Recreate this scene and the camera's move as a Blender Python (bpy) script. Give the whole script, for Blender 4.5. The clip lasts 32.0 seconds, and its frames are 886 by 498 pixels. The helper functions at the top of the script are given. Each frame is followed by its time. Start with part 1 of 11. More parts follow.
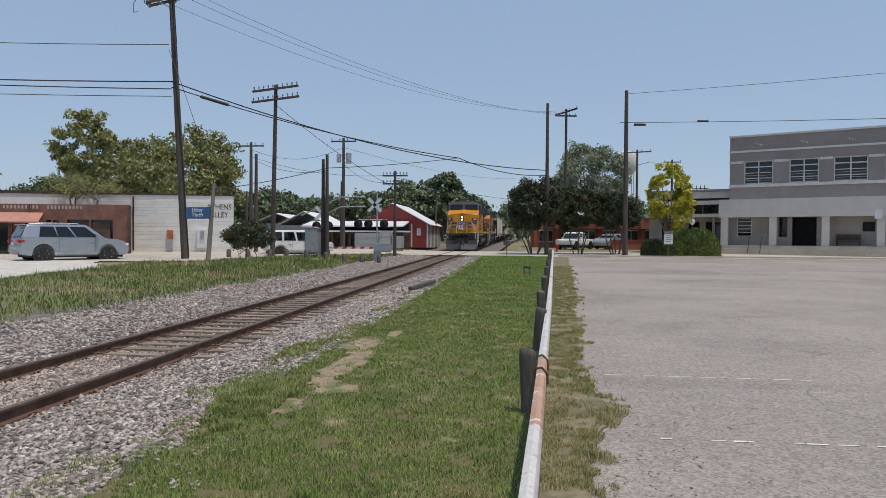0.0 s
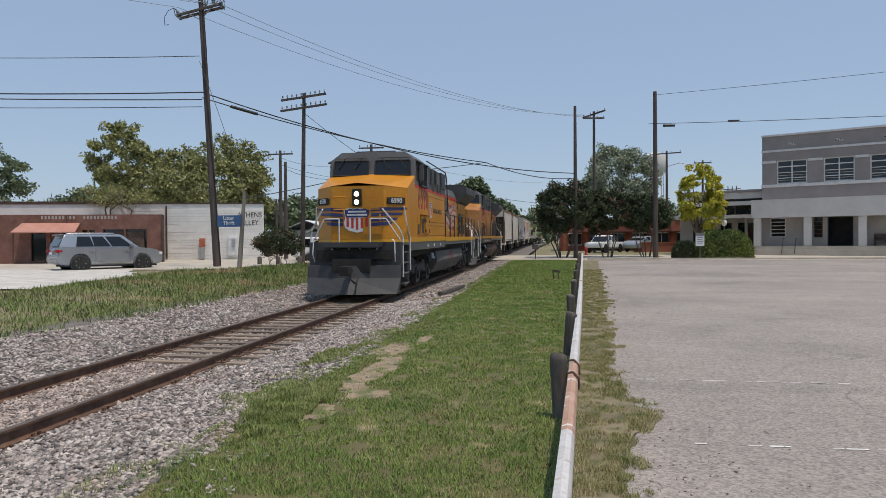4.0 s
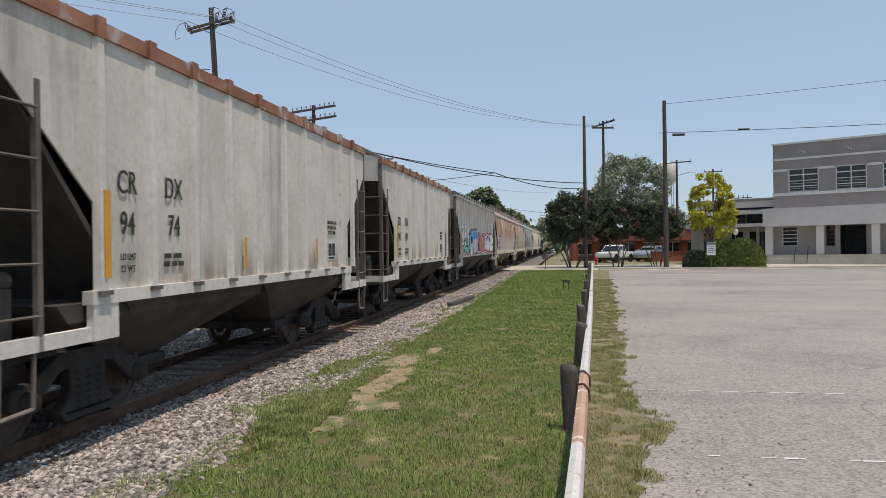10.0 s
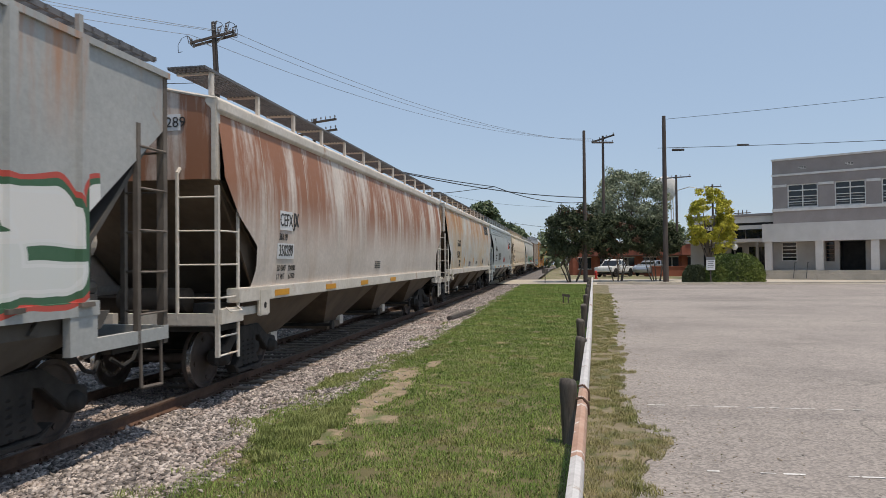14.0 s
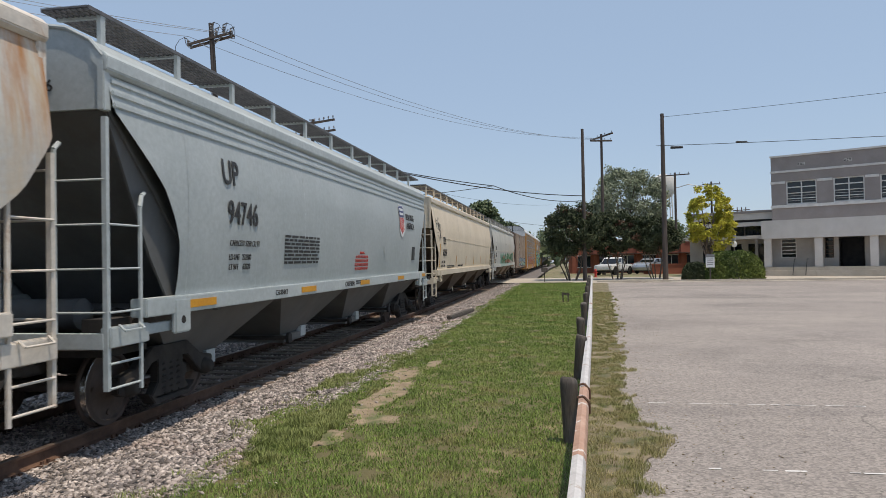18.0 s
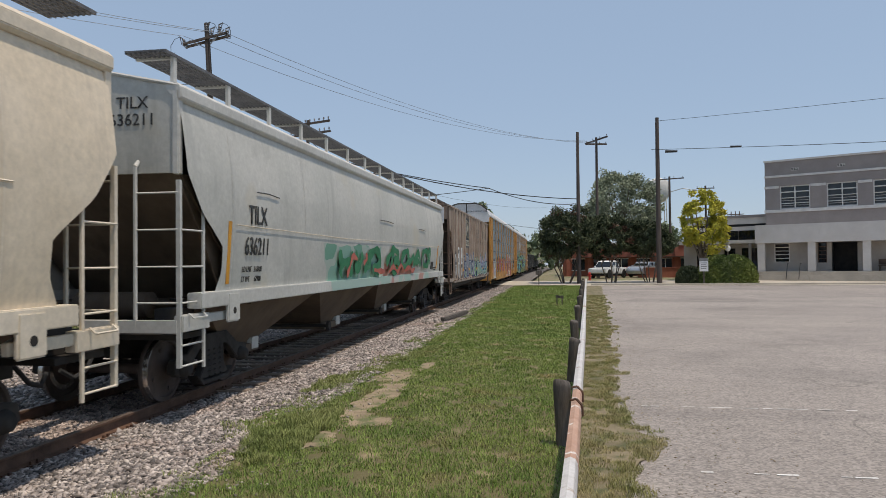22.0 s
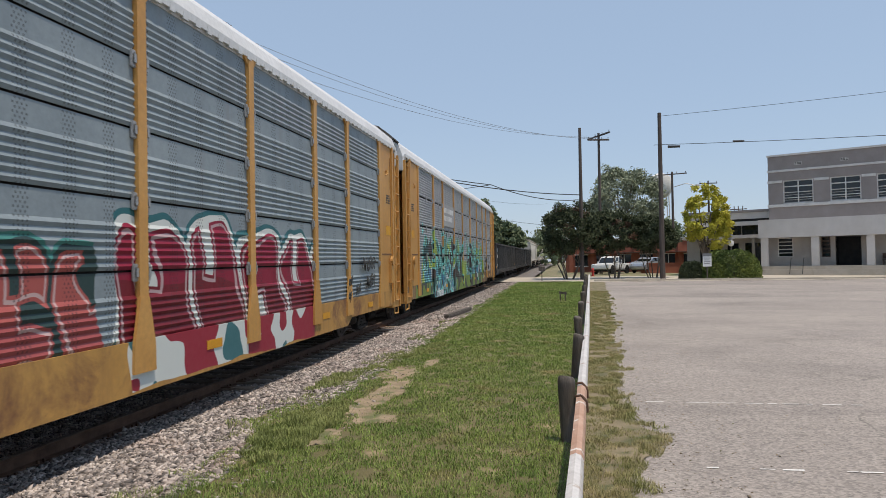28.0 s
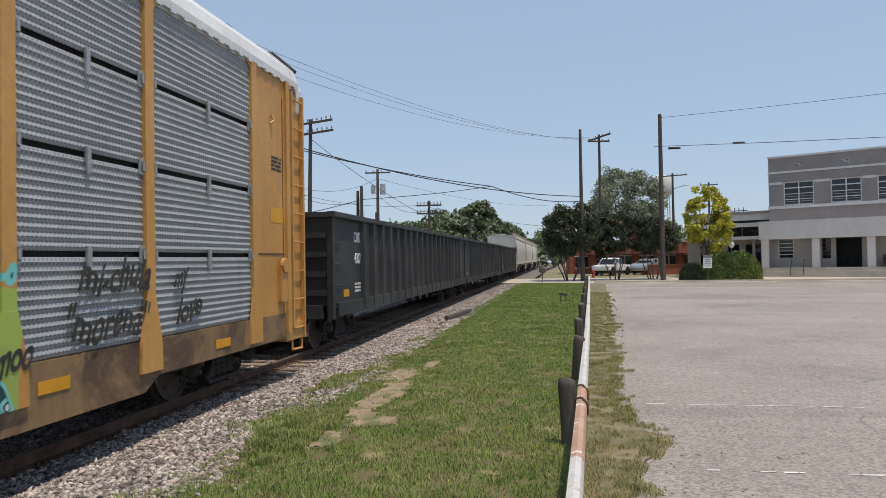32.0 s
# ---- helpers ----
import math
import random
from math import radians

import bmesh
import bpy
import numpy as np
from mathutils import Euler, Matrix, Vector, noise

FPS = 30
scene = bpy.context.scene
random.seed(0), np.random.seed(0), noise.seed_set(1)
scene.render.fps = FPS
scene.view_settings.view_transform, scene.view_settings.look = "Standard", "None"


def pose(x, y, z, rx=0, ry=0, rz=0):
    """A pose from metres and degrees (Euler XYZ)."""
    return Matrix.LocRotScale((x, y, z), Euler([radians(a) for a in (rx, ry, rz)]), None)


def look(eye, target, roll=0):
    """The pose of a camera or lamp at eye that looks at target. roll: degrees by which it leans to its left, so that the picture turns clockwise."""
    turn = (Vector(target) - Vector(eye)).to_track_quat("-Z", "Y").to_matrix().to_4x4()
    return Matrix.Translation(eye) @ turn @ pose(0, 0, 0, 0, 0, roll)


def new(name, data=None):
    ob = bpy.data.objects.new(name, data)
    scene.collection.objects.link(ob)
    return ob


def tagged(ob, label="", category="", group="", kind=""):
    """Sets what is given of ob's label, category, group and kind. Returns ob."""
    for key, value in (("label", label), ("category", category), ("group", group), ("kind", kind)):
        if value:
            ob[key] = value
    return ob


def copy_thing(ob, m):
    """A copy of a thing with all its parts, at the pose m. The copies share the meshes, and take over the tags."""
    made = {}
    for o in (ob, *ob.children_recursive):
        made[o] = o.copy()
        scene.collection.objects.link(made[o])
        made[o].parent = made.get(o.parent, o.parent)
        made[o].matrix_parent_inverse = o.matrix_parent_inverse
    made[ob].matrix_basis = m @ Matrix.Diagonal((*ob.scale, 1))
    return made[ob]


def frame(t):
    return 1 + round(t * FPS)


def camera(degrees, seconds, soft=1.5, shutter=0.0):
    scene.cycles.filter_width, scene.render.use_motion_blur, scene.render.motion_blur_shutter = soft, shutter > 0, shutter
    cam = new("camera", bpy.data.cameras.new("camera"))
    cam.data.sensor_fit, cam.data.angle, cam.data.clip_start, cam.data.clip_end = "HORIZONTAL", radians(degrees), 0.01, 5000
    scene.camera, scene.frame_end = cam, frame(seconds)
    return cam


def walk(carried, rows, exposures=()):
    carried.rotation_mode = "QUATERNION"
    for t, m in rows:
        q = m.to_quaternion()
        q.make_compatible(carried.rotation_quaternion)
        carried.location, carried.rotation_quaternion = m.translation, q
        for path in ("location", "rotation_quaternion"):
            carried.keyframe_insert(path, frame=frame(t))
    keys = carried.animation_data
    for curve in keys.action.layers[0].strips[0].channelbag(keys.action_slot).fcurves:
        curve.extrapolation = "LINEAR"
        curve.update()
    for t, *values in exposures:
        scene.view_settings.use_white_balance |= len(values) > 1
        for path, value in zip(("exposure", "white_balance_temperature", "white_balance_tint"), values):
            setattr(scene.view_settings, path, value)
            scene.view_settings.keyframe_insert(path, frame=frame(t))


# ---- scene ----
cam = camera(64.0, 32.0, soft=0.8, shutter=0.08)
# seconds, x, y, z, yaw, pitch, roll of a hand-held camera that stands still
PATH = [
    (0, -0.000, -0.000, 1.887, 6.73, -0.87, -0.35),
    (0.5, -0.002, 0.005, 1.878, 6.91, -0.97, -0.19),
    (1, -0.001, -0.015, 1.884, 7.48, -0.88, 0.09),
    (1.5, -0.005, -0.001, 1.879, 8.25, -0.98, 0.14),
    (2, -0.003, -0.019, 1.887, 9.14, -0.54, 0.52),
    (2.5, 0.001, -0.020, 1.896, 8.67, -0.41, 0.34),
    (3, -0.004, -0.020, 1.893, 9.10, -0.20, 0.31),
    (3.5, -0.004, -0.020, 1.892, 8.84, -0.54, 0.27),
    (5.5, -0.010, 0.012, 1.900, 9.94, -0.15, 1.03),
    (6, 0.001, 0.007, 1.898, 9.49, -0.14, 1.36),
    (6.5, 0.005, 0.013, 1.899, 9.47, 0.48, 1.55),
    (7, 0.007, 0.012, 1.901, 10.10, 0.29, 1.59),
    (7.5, 0.006, 0.013, 1.899, 9.94, 0.40, 1.69),
    (8, 0.008, 0.001, 1.900, 10.15, 1.21, 1.24),
    (8.5, 0.009, -0.008, 1.895, 10.07, 1.36, 0.82),
    (9, 0.003, -0.003, 1.896, 10.15, 1.37, 0.80),
    (9.5, 0.009, 0.012, 1.893, 9.83, 0.85, 0.88),
    (10, 0.004, 0.012, 1.896, 9.81, 0.38, 0.70),
    (10.5, 0.012, 0.007, 1.895, 9.78, 0.55, 0.62),
    (11, -0.000, -0.000, 1.896, 10.09, 0.51, 0.65),
    (11.5, 0.010, 0.020, 1.902, 10.54, 0.55, 0.41),
    (12, -0.002, -0.003, 1.892, 10.40, 0.83, -0.23),
    (12.5, -0.003, -0.012, 1.896, 10.06, 1.16, -0.16),
    (13, 0.003, -0.012, 1.893, 9.97, 1.09, 0.16),
    (13.5, 0.003, -0.007, 1.896, 10.01, 1.02, 0.41),
    (14, 0.005, -0.020, 1.897, 9.78, 1.47, 0.39),
    (14.5, 0.002, -0.004, 1.894, 9.93, 1.49, 0.35),
    (16.5, 0.002, -0.015, 1.893, 9.67, 2.02, 0.51),
    (17, 0.002, -0.020, 1.895, 9.64, 1.89, 0.52),
    (17.5, -0.002, 0.001, 1.890, 9.68, 1.60, 0.74),
    (18, 0.002, -0.011, 1.899, 9.74, 1.43, 0.87),
    (18.5, 0.002, 0.009, 1.892, 9.63, 1.44, 1.01),
    (19, 0.004, 0.006, 1.899, 9.66, 1.45, 0.76),
    (19.5, 0.002, 0.009, 1.897, 9.59, 1.37, 0.67),
    (20, 0.005, -0.007, 1.898, 9.77, 1.61, 0.82),
    (20.5, 0.005, 0.013, 1.893, 9.40, 1.59, 0.67),
    (21, 0.003, -0.004, 1.902, 9.40, 1.82, 0.57),
    (21.5, 0.004, 0.008, 1.896, 9.15, 1.52, 0.52),
    (22, 0.006, 0.001, 1.894, 9.29, 1.59, 0.45),
    (22.5, 0.001, 0.014, 1.896, 9.35, 1.73, 0.39),
    (23, 0.000, 0.019, 1.894, 9.39, 1.67, 0.47),
    (23.5, -0.005, 0.018, 1.895, 9.60, 1.35, 0.41),
    (24, -0.002, 0.012, 1.898, 9.42, 1.38, 0.41),
    (24.5, 0.000, 0.007, 1.895, 9.34, 1.74, 0.43),
    (25, -0.001, 0.007, 1.901, 9.38, 1.61, 0.56),
    (25.5, -0.002, 0.015, 1.895, 9.21, 1.62, 0.67),
    (26, -0.007, 0.001, 1.894, 9.26, 1.68, 0.56),
    (26.5, -0.014, 0.003, 1.892, 9.50, 1.54, 0.69),
    (28.5, -0.002, 0.004, 1.897, 9.51, 1.34, 0.85),
    (29, -0.006, 0.006, 1.897, 9.70, 1.63, 0.57),
    (29.5, -0.002, 0.019, 1.898, 9.77, 1.75, 0.79),
    (30, -0.003, 0.020, 1.893, 9.98, 1.65, 0.95),
    (30.5, -0.001, -0.000, 1.898, 9.85, 1.44, 1.03),
    (31, -0.003, 0.003, 1.899, 9.66, 1.49, 0.99),
    (31.5, -0.001, 0.000, 1.901, 9.48, 1.33, 0.83),
    (32, -0.004, 0.015, 1.900, 9.55, 1.45, 0.80),
]
EXPOSURE = [(0.0, -0.08, 6850, 13), (3.5, -0.08, 6850, 13), (5.5, 0.18, 7150, 14), (8.0, 0.22, 7150, 14), (10.0, 0.14, 7150, 14), (15.5, 0.10, 7150, 14), (20.0, 0.12, 7150, 14), (21.0, 0.0, 7150, 14), (24.0, 0.03, 7150, 14), (26.5, 0.12, 7150, 14), (32.0, 0.15, 7150, 14)]
walk(cam, [(t, pose(x, y, z, 90 + p, r, w)) for t, x, y, z, w, p, r in PATH], EXPOSURE)

# ---------- sky and sun ----------
world = bpy.data.worlds.new("sky")
scene.world = world
world.use_nodes = True
wn, wl = world.node_tree.nodes, world.node_tree.links
sky = wn.new("ShaderNodeTexSky")
sky.sky_type = "NISHITA"
sky.sun_disc = False
SUN = Vector((0.23, -0.13, 0.95)).normalized()
sky.sun_elevation = math.asin(SUN.z)
sky.sun_rotation = math.atan2(SUN.x, SUN.y)
sky.air_density, sky.dust_density, sky.ozone_density = 1.0, 0.7, 1.0
# late-summer haze that evens the blue
haze = wn.new("ShaderNodeMix")
haze.data_type = "RGBA"
haze.inputs[0].default_value = 0.70
haze.inputs[7].default_value = (2.30, 3.36, 4.85, 1)
wl.new(sky.outputs[0], haze.inputs[6])
wl.new(haze.outputs[2], wn["Background"].inputs[0])
wn["Background"].inputs[1].default_value = 0.14
sun = new("sun", bpy.data.lights.new("sun", "SUN"))
sun.data.energy, sun.data.angle, sun.data.color = 3.2, radians(0.7), (1.0, 0.93, 0.82)
sun.matrix_world = look(SUN * 100, (0, 0, 0))

# ---------- building blocks ----------
RISE = 0.0103          # the whole place climbs gently along the track
XC = -6.20             # centre line of the track
rng = np.random.default_rng(7)


class Shape:
    """A list of corners and faces that grows piece by piece."""

    def __init__(self):
        self.v, self.f = [], []

    def add(self, vs, fs):
        n = len(self.v)
        self.v += [tuple(p) for p in vs]
        self.f += [tuple(i + n for i in q) for q in fs]
        return self

    def join(self, other):
        return self.add(other.v, other.f)

    def box(self, x0, x1, y0, y1, z0, z1):
        return self.add([(x, y, z) for z in (z0, z1) for y in (y0, y1) for x in (x0, x1)],
                        [(0, 2, 3, 1), (4, 5, 7, 6), (0, 1, 5, 4), (2, 6, 7, 3), (0, 4, 6, 2), (1, 3, 7, 5)])

    def obox(self, m, sx, sy, sz):
        """A box of that size about the origin of m."""
        return self.add([m @ Vector((x * sx / 2, y * sy / 2, z * sz / 2)) for z in (-1, 1) for y in (-1, 1) for x in (-1, 1)],
                        [(0, 2, 3, 1), (4, 5, 7, 6), (0, 1, 5, 4), (2, 6, 7, 3), (0, 4, 6, 2), (1, 3, 7, 5)])

    def beam(self, a, b, w, h=None):
        """A square bar from a to b."""
        a, b = Vector(a), Vector(b)
        d = b - a
        m = Matrix.Translation((a + b) / 2) @ d.to_track_quat("Y", "Z").to_matrix().to_4x4()
        return self.obox(m, w, d.length, h or w)

    def cyl(self, a, b, r0, r1=None, n=12):
        a, b = Vector(a), Vector(b)
        r1 = r0 if r1 is None else r1
        q = (b - a).to_track_quat("Z", "Y").to_matrix()
        ring = [q @ Vector((math.cos(2 * math.pi * i / n), math.sin(2 * math.pi * i / n), 0)) for i in range(n)]
        vs = [a + p * r0 for p in ring] + [b + p * r1 for p in ring]
        fs = [(i, (i + 1) % n, n + (i + 1) % n, n + i) for i in range(n)]
        return self.add(vs, fs + [tuple(range(n))[::-1], tuple(range(n, 2 * n))])

    def tube(self, pts, r, n=6):
        for a, b in zip(pts, pts[1:]):
            self.cyl(a, b, r, r, n)
        return self

    def prism(self, poly, axis, a0, a1):
        """A flat outline, given in the two other axes in order, drawn out along an axis."""
        n = len(poly)
        put = {"x": lambda p, a: (a, p[0], p[1]), "y": lambda p, a: (p[0], a, p[1]), "z": lambda p, a: (p[0], p[1], a)}[axis]
        vs = [put(p, a0) for p in poly] + [put(p, a1) for p in poly]
        fs = [(i, (i + 1) % n, n + (i + 1) % n, n + i) for i in range(n)]
        return self.add(vs, fs + [tuple(range(n))[::-1], tuple(range(n, 2 * n))])

    def loft(self, rings, closed=True, caps=True):
        n = len(rings[0])
        vs = [p for r in rings for p in r]
        fs = []
        for k in range(len(rings) - 1):
            for i in range(n if closed else n - 1):
                j = (i + 1) % n
                fs.append((k * n + i, k * n + j, (k + 1) * n + j, (k + 1) * n + i))
        if caps and closed:
            fs += [tuple(range(n))[::-1], tuple(range((len(rings) - 1) * n, len(rings) * n))]
        return self.add(vs, fs)

    def lathe(self, prof, at=(0, 0, 0), axis="z", n=16):
        """(radius, height) pairs spun about an axis through at."""
        rings = []
        for r, h in prof:
            ring = []
            for i in range(n):
                c, s = r * math.cos(2 * math.pi * i / n), r * math.sin(2 * math.pi * i / n)
                p = {"z": (c, s, h), "x": (h, c, s), "y": (c, h, s)}[axis]
                ring.append((p[0] + at[0], p[1] + at[1], p[2] + at[2]))
            rings.append(ring)
        return self.loft(rings)

    def sheet(self, nx, ny, at):
        """A grid of nx by ny cells whose corners at(u, v) gives."""
        vs = [at(i / nx, j / ny) for j in range(ny + 1) for i in range(nx + 1)]
        w = nx + 1
        return self.add(vs, [(j * w + i, j * w + i + 1, (j + 1) * w + i + 1, (j + 1) * w + i) for j in range(ny) for i in range(nx)])

    def mesh(self, name, smooth=False, bevel=0.0):
        me = bpy.data.meshes.new(name)
        me.from_pydata(self.v, [], self.f)
        bm = bmesh.new()
        bm.from_mesh(me)
        bmesh.ops.recalc_face_normals(bm, faces=bm.faces)
        if bevel:
            bmesh.ops.bevel(bm, geom=[e for e in bm.edges if e.is_manifold and e.calc_face_angle(0) > 0.5], offset=bevel, segments=2, affect="EDGES", clamp_overlap=True)
        if smooth:
            for fc in bm.faces:
                fc.smooth = True
            for e in bm.edges:
                if e.is_manifold and e.calc_face_angle(0) > 0.7:
                    e.smooth = False
        bm.to_mesh(me)
        bm.free()
        return me


def hollow(x, y0, y1, z0, z1, t=0.07):
    """A plain hollow rectangle laid on a side that faces +x."""
    s = Shape().box(x, x + 0.004, y0, y1, z0, z0 + t).box(x, x + 0.004, y0, y1, z1 - t, z1)
    return s.box(x, x + 0.004, y0, y0 + t, z0 + t, z1 - t).box(x, x + 0.004, y1 - t, y1, z0 + t, z1 - t)


def part(name, shape, material, parent, label="", smooth=False, bevel=0.0, m=None):
    """One mesh object under a thing or under a part."""
    me = shape if isinstance(shape, bpy.types.Mesh) else shape.mesh(name, smooth, bevel)
    if not me.materials:
        me.materials.append(material)
    ob = new(name, me)
    ob.parent = parent
    if m is not None:
        ob.matrix_basis = m
    if label:
        ob["label"] = label
    return ob


def thing(name, label, category, m=None, group="", kind="", shape=None, material=None, smooth=False, bevel=0.0):
    """A top-level thing: an Empty for its parts, or one mesh."""
    data = None
    if shape is not None:
        data = shape if isinstance(shape, bpy.types.Mesh) else shape.mesh(name, smooth, bevel)
        if not data.materials:
            data.materials.append(material)
    ob = new(name, data)
    if m is not None:
        ob.matrix_basis = m
    return tagged(ob, label, category, group, kind)


def quick_mesh(name, verts, faces, material):
    """A large mesh from arrays; all faces have the same number of corners."""
    me = bpy.data.meshes.new(name)
    k = faces.shape[1]
    me.vertices.add(len(verts))
    me.vertices.foreach_set("co", verts.astype(np.float32).ravel())
    me.loops.add(faces.size)
    me.loops.foreach_set("vertex_index", faces.astype(np.int32).ravel())
    me.polygons.add(len(faces))
    me.polygons.foreach_set("loop_start", np.arange(0, faces.size, k, dtype=np.int32))
    me.update(calc_edges=True)
    me.materials.append(material)
    return me


def letters(text, height, material, parent, m, label="", name="lettering", wide=1.0, bold=0.0, depth=0.004, space=1.0):
    """Words in the built-in font, centred on m, in its XY plane."""
    cu = bpy.data.curves.new(name, "FONT")
    cu.body, cu.size, cu.align_x, cu.align_y, cu.extrude, cu.offset = text, height * 1.37, "CENTER", "CENTER", depth, bold
    cu.space_character = space
    tmp = new(name, cu)
    bpy.context.view_layer.update()
    me = bpy.data.meshes.new_from_object(tmp.evaluated_get(bpy.context.evaluated_depsgraph_get()))
    bpy.data.objects.remove(tmp)
    me.transform(Matrix.Diagonal((wide, 1, 1, 1)))
    me.materials.clear()
    return part(name, me, material, parent, label, m=m)


# ---------- materials ----------
def nodes_of(name):
    mt = bpy.data.materials.new(name)
    mt.use_nodes = True
    return mt, mt.node_tree.nodes, mt.node_tree.links, mt.node_tree.nodes["Principled BSDF"]


def noise_node(nd, ln, scale, detail=6.0, rough=0.6, stretch=None, source=None, distort=0.0):
    tx = nd.new("ShaderNodeTexNoise")
    tx.inputs["Scale"].default_value, tx.inputs["Detail"].default_value = scale, detail
    tx.inputs["Roughness"].default_value, tx.inputs["Distortion"].default_value = rough, distort
    if source is None:
        source = nd.new("ShaderNodeTexCoord").outputs["Object"]
    if stretch:
        mp = nd.new("ShaderNodeMapping")
        mp.inputs["Scale"].default_value = stretch
        ln.new(source, mp.inputs["Vector"])
        source = mp.outputs[0]
    ln.new(source, tx.inputs["Vector"])
    return tx.outputs["Fac"]


def ramp_node(nd, ln, fac, lo, hi, c0=(0, 0, 0, 1), c1=(1, 1, 1, 1)):
    rp = nd.new("ShaderNodeValToRGB")
    rp.color_ramp.elements[0].position, rp.color_ramp.elements[1].position = lo, hi
    rp.color_ramp.elements[0].color, rp.color_ramp.elements[1].color = c0, c1
    ln.new(fac, rp.inputs[0])
    return rp.outputs["Color"]


def mix_node(nd, ln, fac, a, b, mode="MIX"):
    mx = nd.new("ShaderNodeMix")
    mx.data_type, mx.blend_type = "RGBA", mode
    for sock, val in ((mx.inputs[0], fac), (mx.inputs[6], a), (mx.inputs[7], b)):
        if isinstance(val, (int, float)):
            sock.default_value = val
        elif isinstance(val, tuple):
            sock.default_value = (*val[:3], 1)
        else:
            ln.new(val, sock)
    return mx.outputs[2]


def math_node(nd, ln, op, a, b=0.0):
    mn = nd.new("ShaderNodeMath")
    mn.operation = op
    for sock, val in zip(mn.inputs, (a, b)):
        if isinstance(val, (int, float)):
            sock.default_value = val
        else:
            ln.new(val, sock)
    return mn.outputs[0]


def span_node(nd, ln, val, lo, hi):
    """0 below lo, 1 above hi, smooth between."""
    mr = nd.new("ShaderNodeMapRange")
    mr.interpolation_type = "SMOOTHSTEP"
    mr.inputs["From Min"].default_value, mr.inputs["From Max"].default_value = lo, hi
    ln.new(val, mr.inputs["Value"])
    return mr.outputs[0]


def art_layer(nd, ln, src, col, y0, y1, z0, z1, fills, line, wide, seed):
    """Spray-painted bubble letters within a stretch of a car's side, each a rounded block with slits and a counter. fills: upper colour, lower colour and halo; wide: a letter's width, or 0 for a plain ragged field."""
    mm = lambda op, a, b=0.0: math_node(nd, ln, op, a, b)
    xyz = nd.new("ShaderNodeSeparateXYZ")
    ln.new(src, xyz.inputs[0])
    step = wide or 1.2
    warp = nd.new("ShaderNodeTexNoise")
    warp.inputs["Scale"].default_value, warp.inputs["Detail"].default_value = 1.1 / step, 1.5
    ln.new(src, warp.inputs["Vector"])
    wsep = nd.new("ShaderNodeSeparateColor")
    ln.new(warp.outputs["Color"], wsep.inputs[0])
    high = z1 - z0
    yw = mm("ADD", xyz.outputs["Y"], mm("MULTIPLY", mm("SUBTRACT", wsep.outputs[0], 0.5), 0.75 * step))
    zw = mm("ADD", xyz.outputs["Z"], mm("MULTIPLY", mm("SUBTRACT", wsep.outputs[1], 0.5), 0.45 * high))
    inside = mm("MULTIPLY", mm("GREATER_THAN", yw, y0 - 0.1), mm("LESS_THAN", yw, y1 + 0.1))
    if not wide:
        inside = mm("MULTIPLY", inside, mm("MULTIPLY", mm("GREATER_THAN", zw, z0), mm("LESS_THAN", zw, z1)))
        field = mix_node(nd, ln, mm("GREATER_THAN", wsep.outputs[2], 0.5), fills[0], fills[1])
        field = mix_node(nd, ln, mm("GREATER_THAN", wsep.outputs[2], 0.62), field, fills[2])
        return mix_node(nd, ln, inside, col, field)
    u = mm("DIVIDE", mm("SUBTRACT", mm("ADD", yw, mm("MULTIPLY", zw, 0.16)), y0 + 0.16 * z0), wide)
    cell = mm("FLOOR", u)
    wn_ = nd.new("ShaderNodeTexWhiteNoise")
    wn_.noise_dimensions = "1D"
    ln.new(mm("ADD", cell, seed * 17.3), wn_.inputs["W"])
    rs = nd.new("ShaderNodeSeparateColor")
    ln.new(wn_.outputs["Color"], rs.inputs[0])
    r0, r1, r2 = rs.outputs[0], rs.outputs[1], rs.outputs[2]
    fx = mm("MULTIPLY", mm("SUBTRACT", mm("SUBTRACT", u, cell), 0.5), wide)
    fz = mm("SUBTRACT", zw, mm("ADD", 0.5 * (z0 + z1) - 0.06 * high, mm("MULTIPLY", r0, 0.12 * high)))
    rc = 0.30 * min(wide, high)
    px = mm("SUBTRACT", mm("ABSOLUTE", fx), 0.5 * wide - rc)
    pz = mm("SUBTRACT", mm("ABSOLUTE", fz), mm("ADD", 0.40 * high - rc, mm("MULTIPLY", r1, 0.12 * high)))
    qx, qz = mm("MAXIMUM", px, 0.0), mm("MAXIMUM", pz, 0.0)
    box_ = mm("SUBTRACT", mm("ADD", mm("SQRT", mm("ADD", mm("MULTIPLY", qx, qx), mm("MULTIPLY", qz, qz))), mm("MINIMUM", mm("MAXIMUM", px, pz), 0.0)), rc)
    side = mm("MULTIPLY", mm("SUBTRACT", r2, 0.5), 0.35 * wide)
    thin = mm("SUBTRACT", mm("ABSOLUTE", mm("SUBTRACT", fx, side)), 0.045 * wide)
    low = mm("ADD", mm("MAXIMUM", thin, mm("ADD", fz, 0.10 * high)), mm("MULTIPLY", mm("LESS_THAN", r0, 0.4), 9.0))
    up_ = mm("ADD", mm("MAXIMUM", thin, mm("SUBTRACT", 0.10 * high, fz)), mm("MULTIPLY", mm("GREATER_THAN", r0, 0.55), 9.0))
    flat = mm("MAXIMUM", mm("SUBTRACT", mm("ABSOLUTE", mm("SUBTRACT", fz, mm("MULTIPLY", side, 0.6))), 0.03 * high), mm("SUBTRACT", 0.02 * wide, fx))
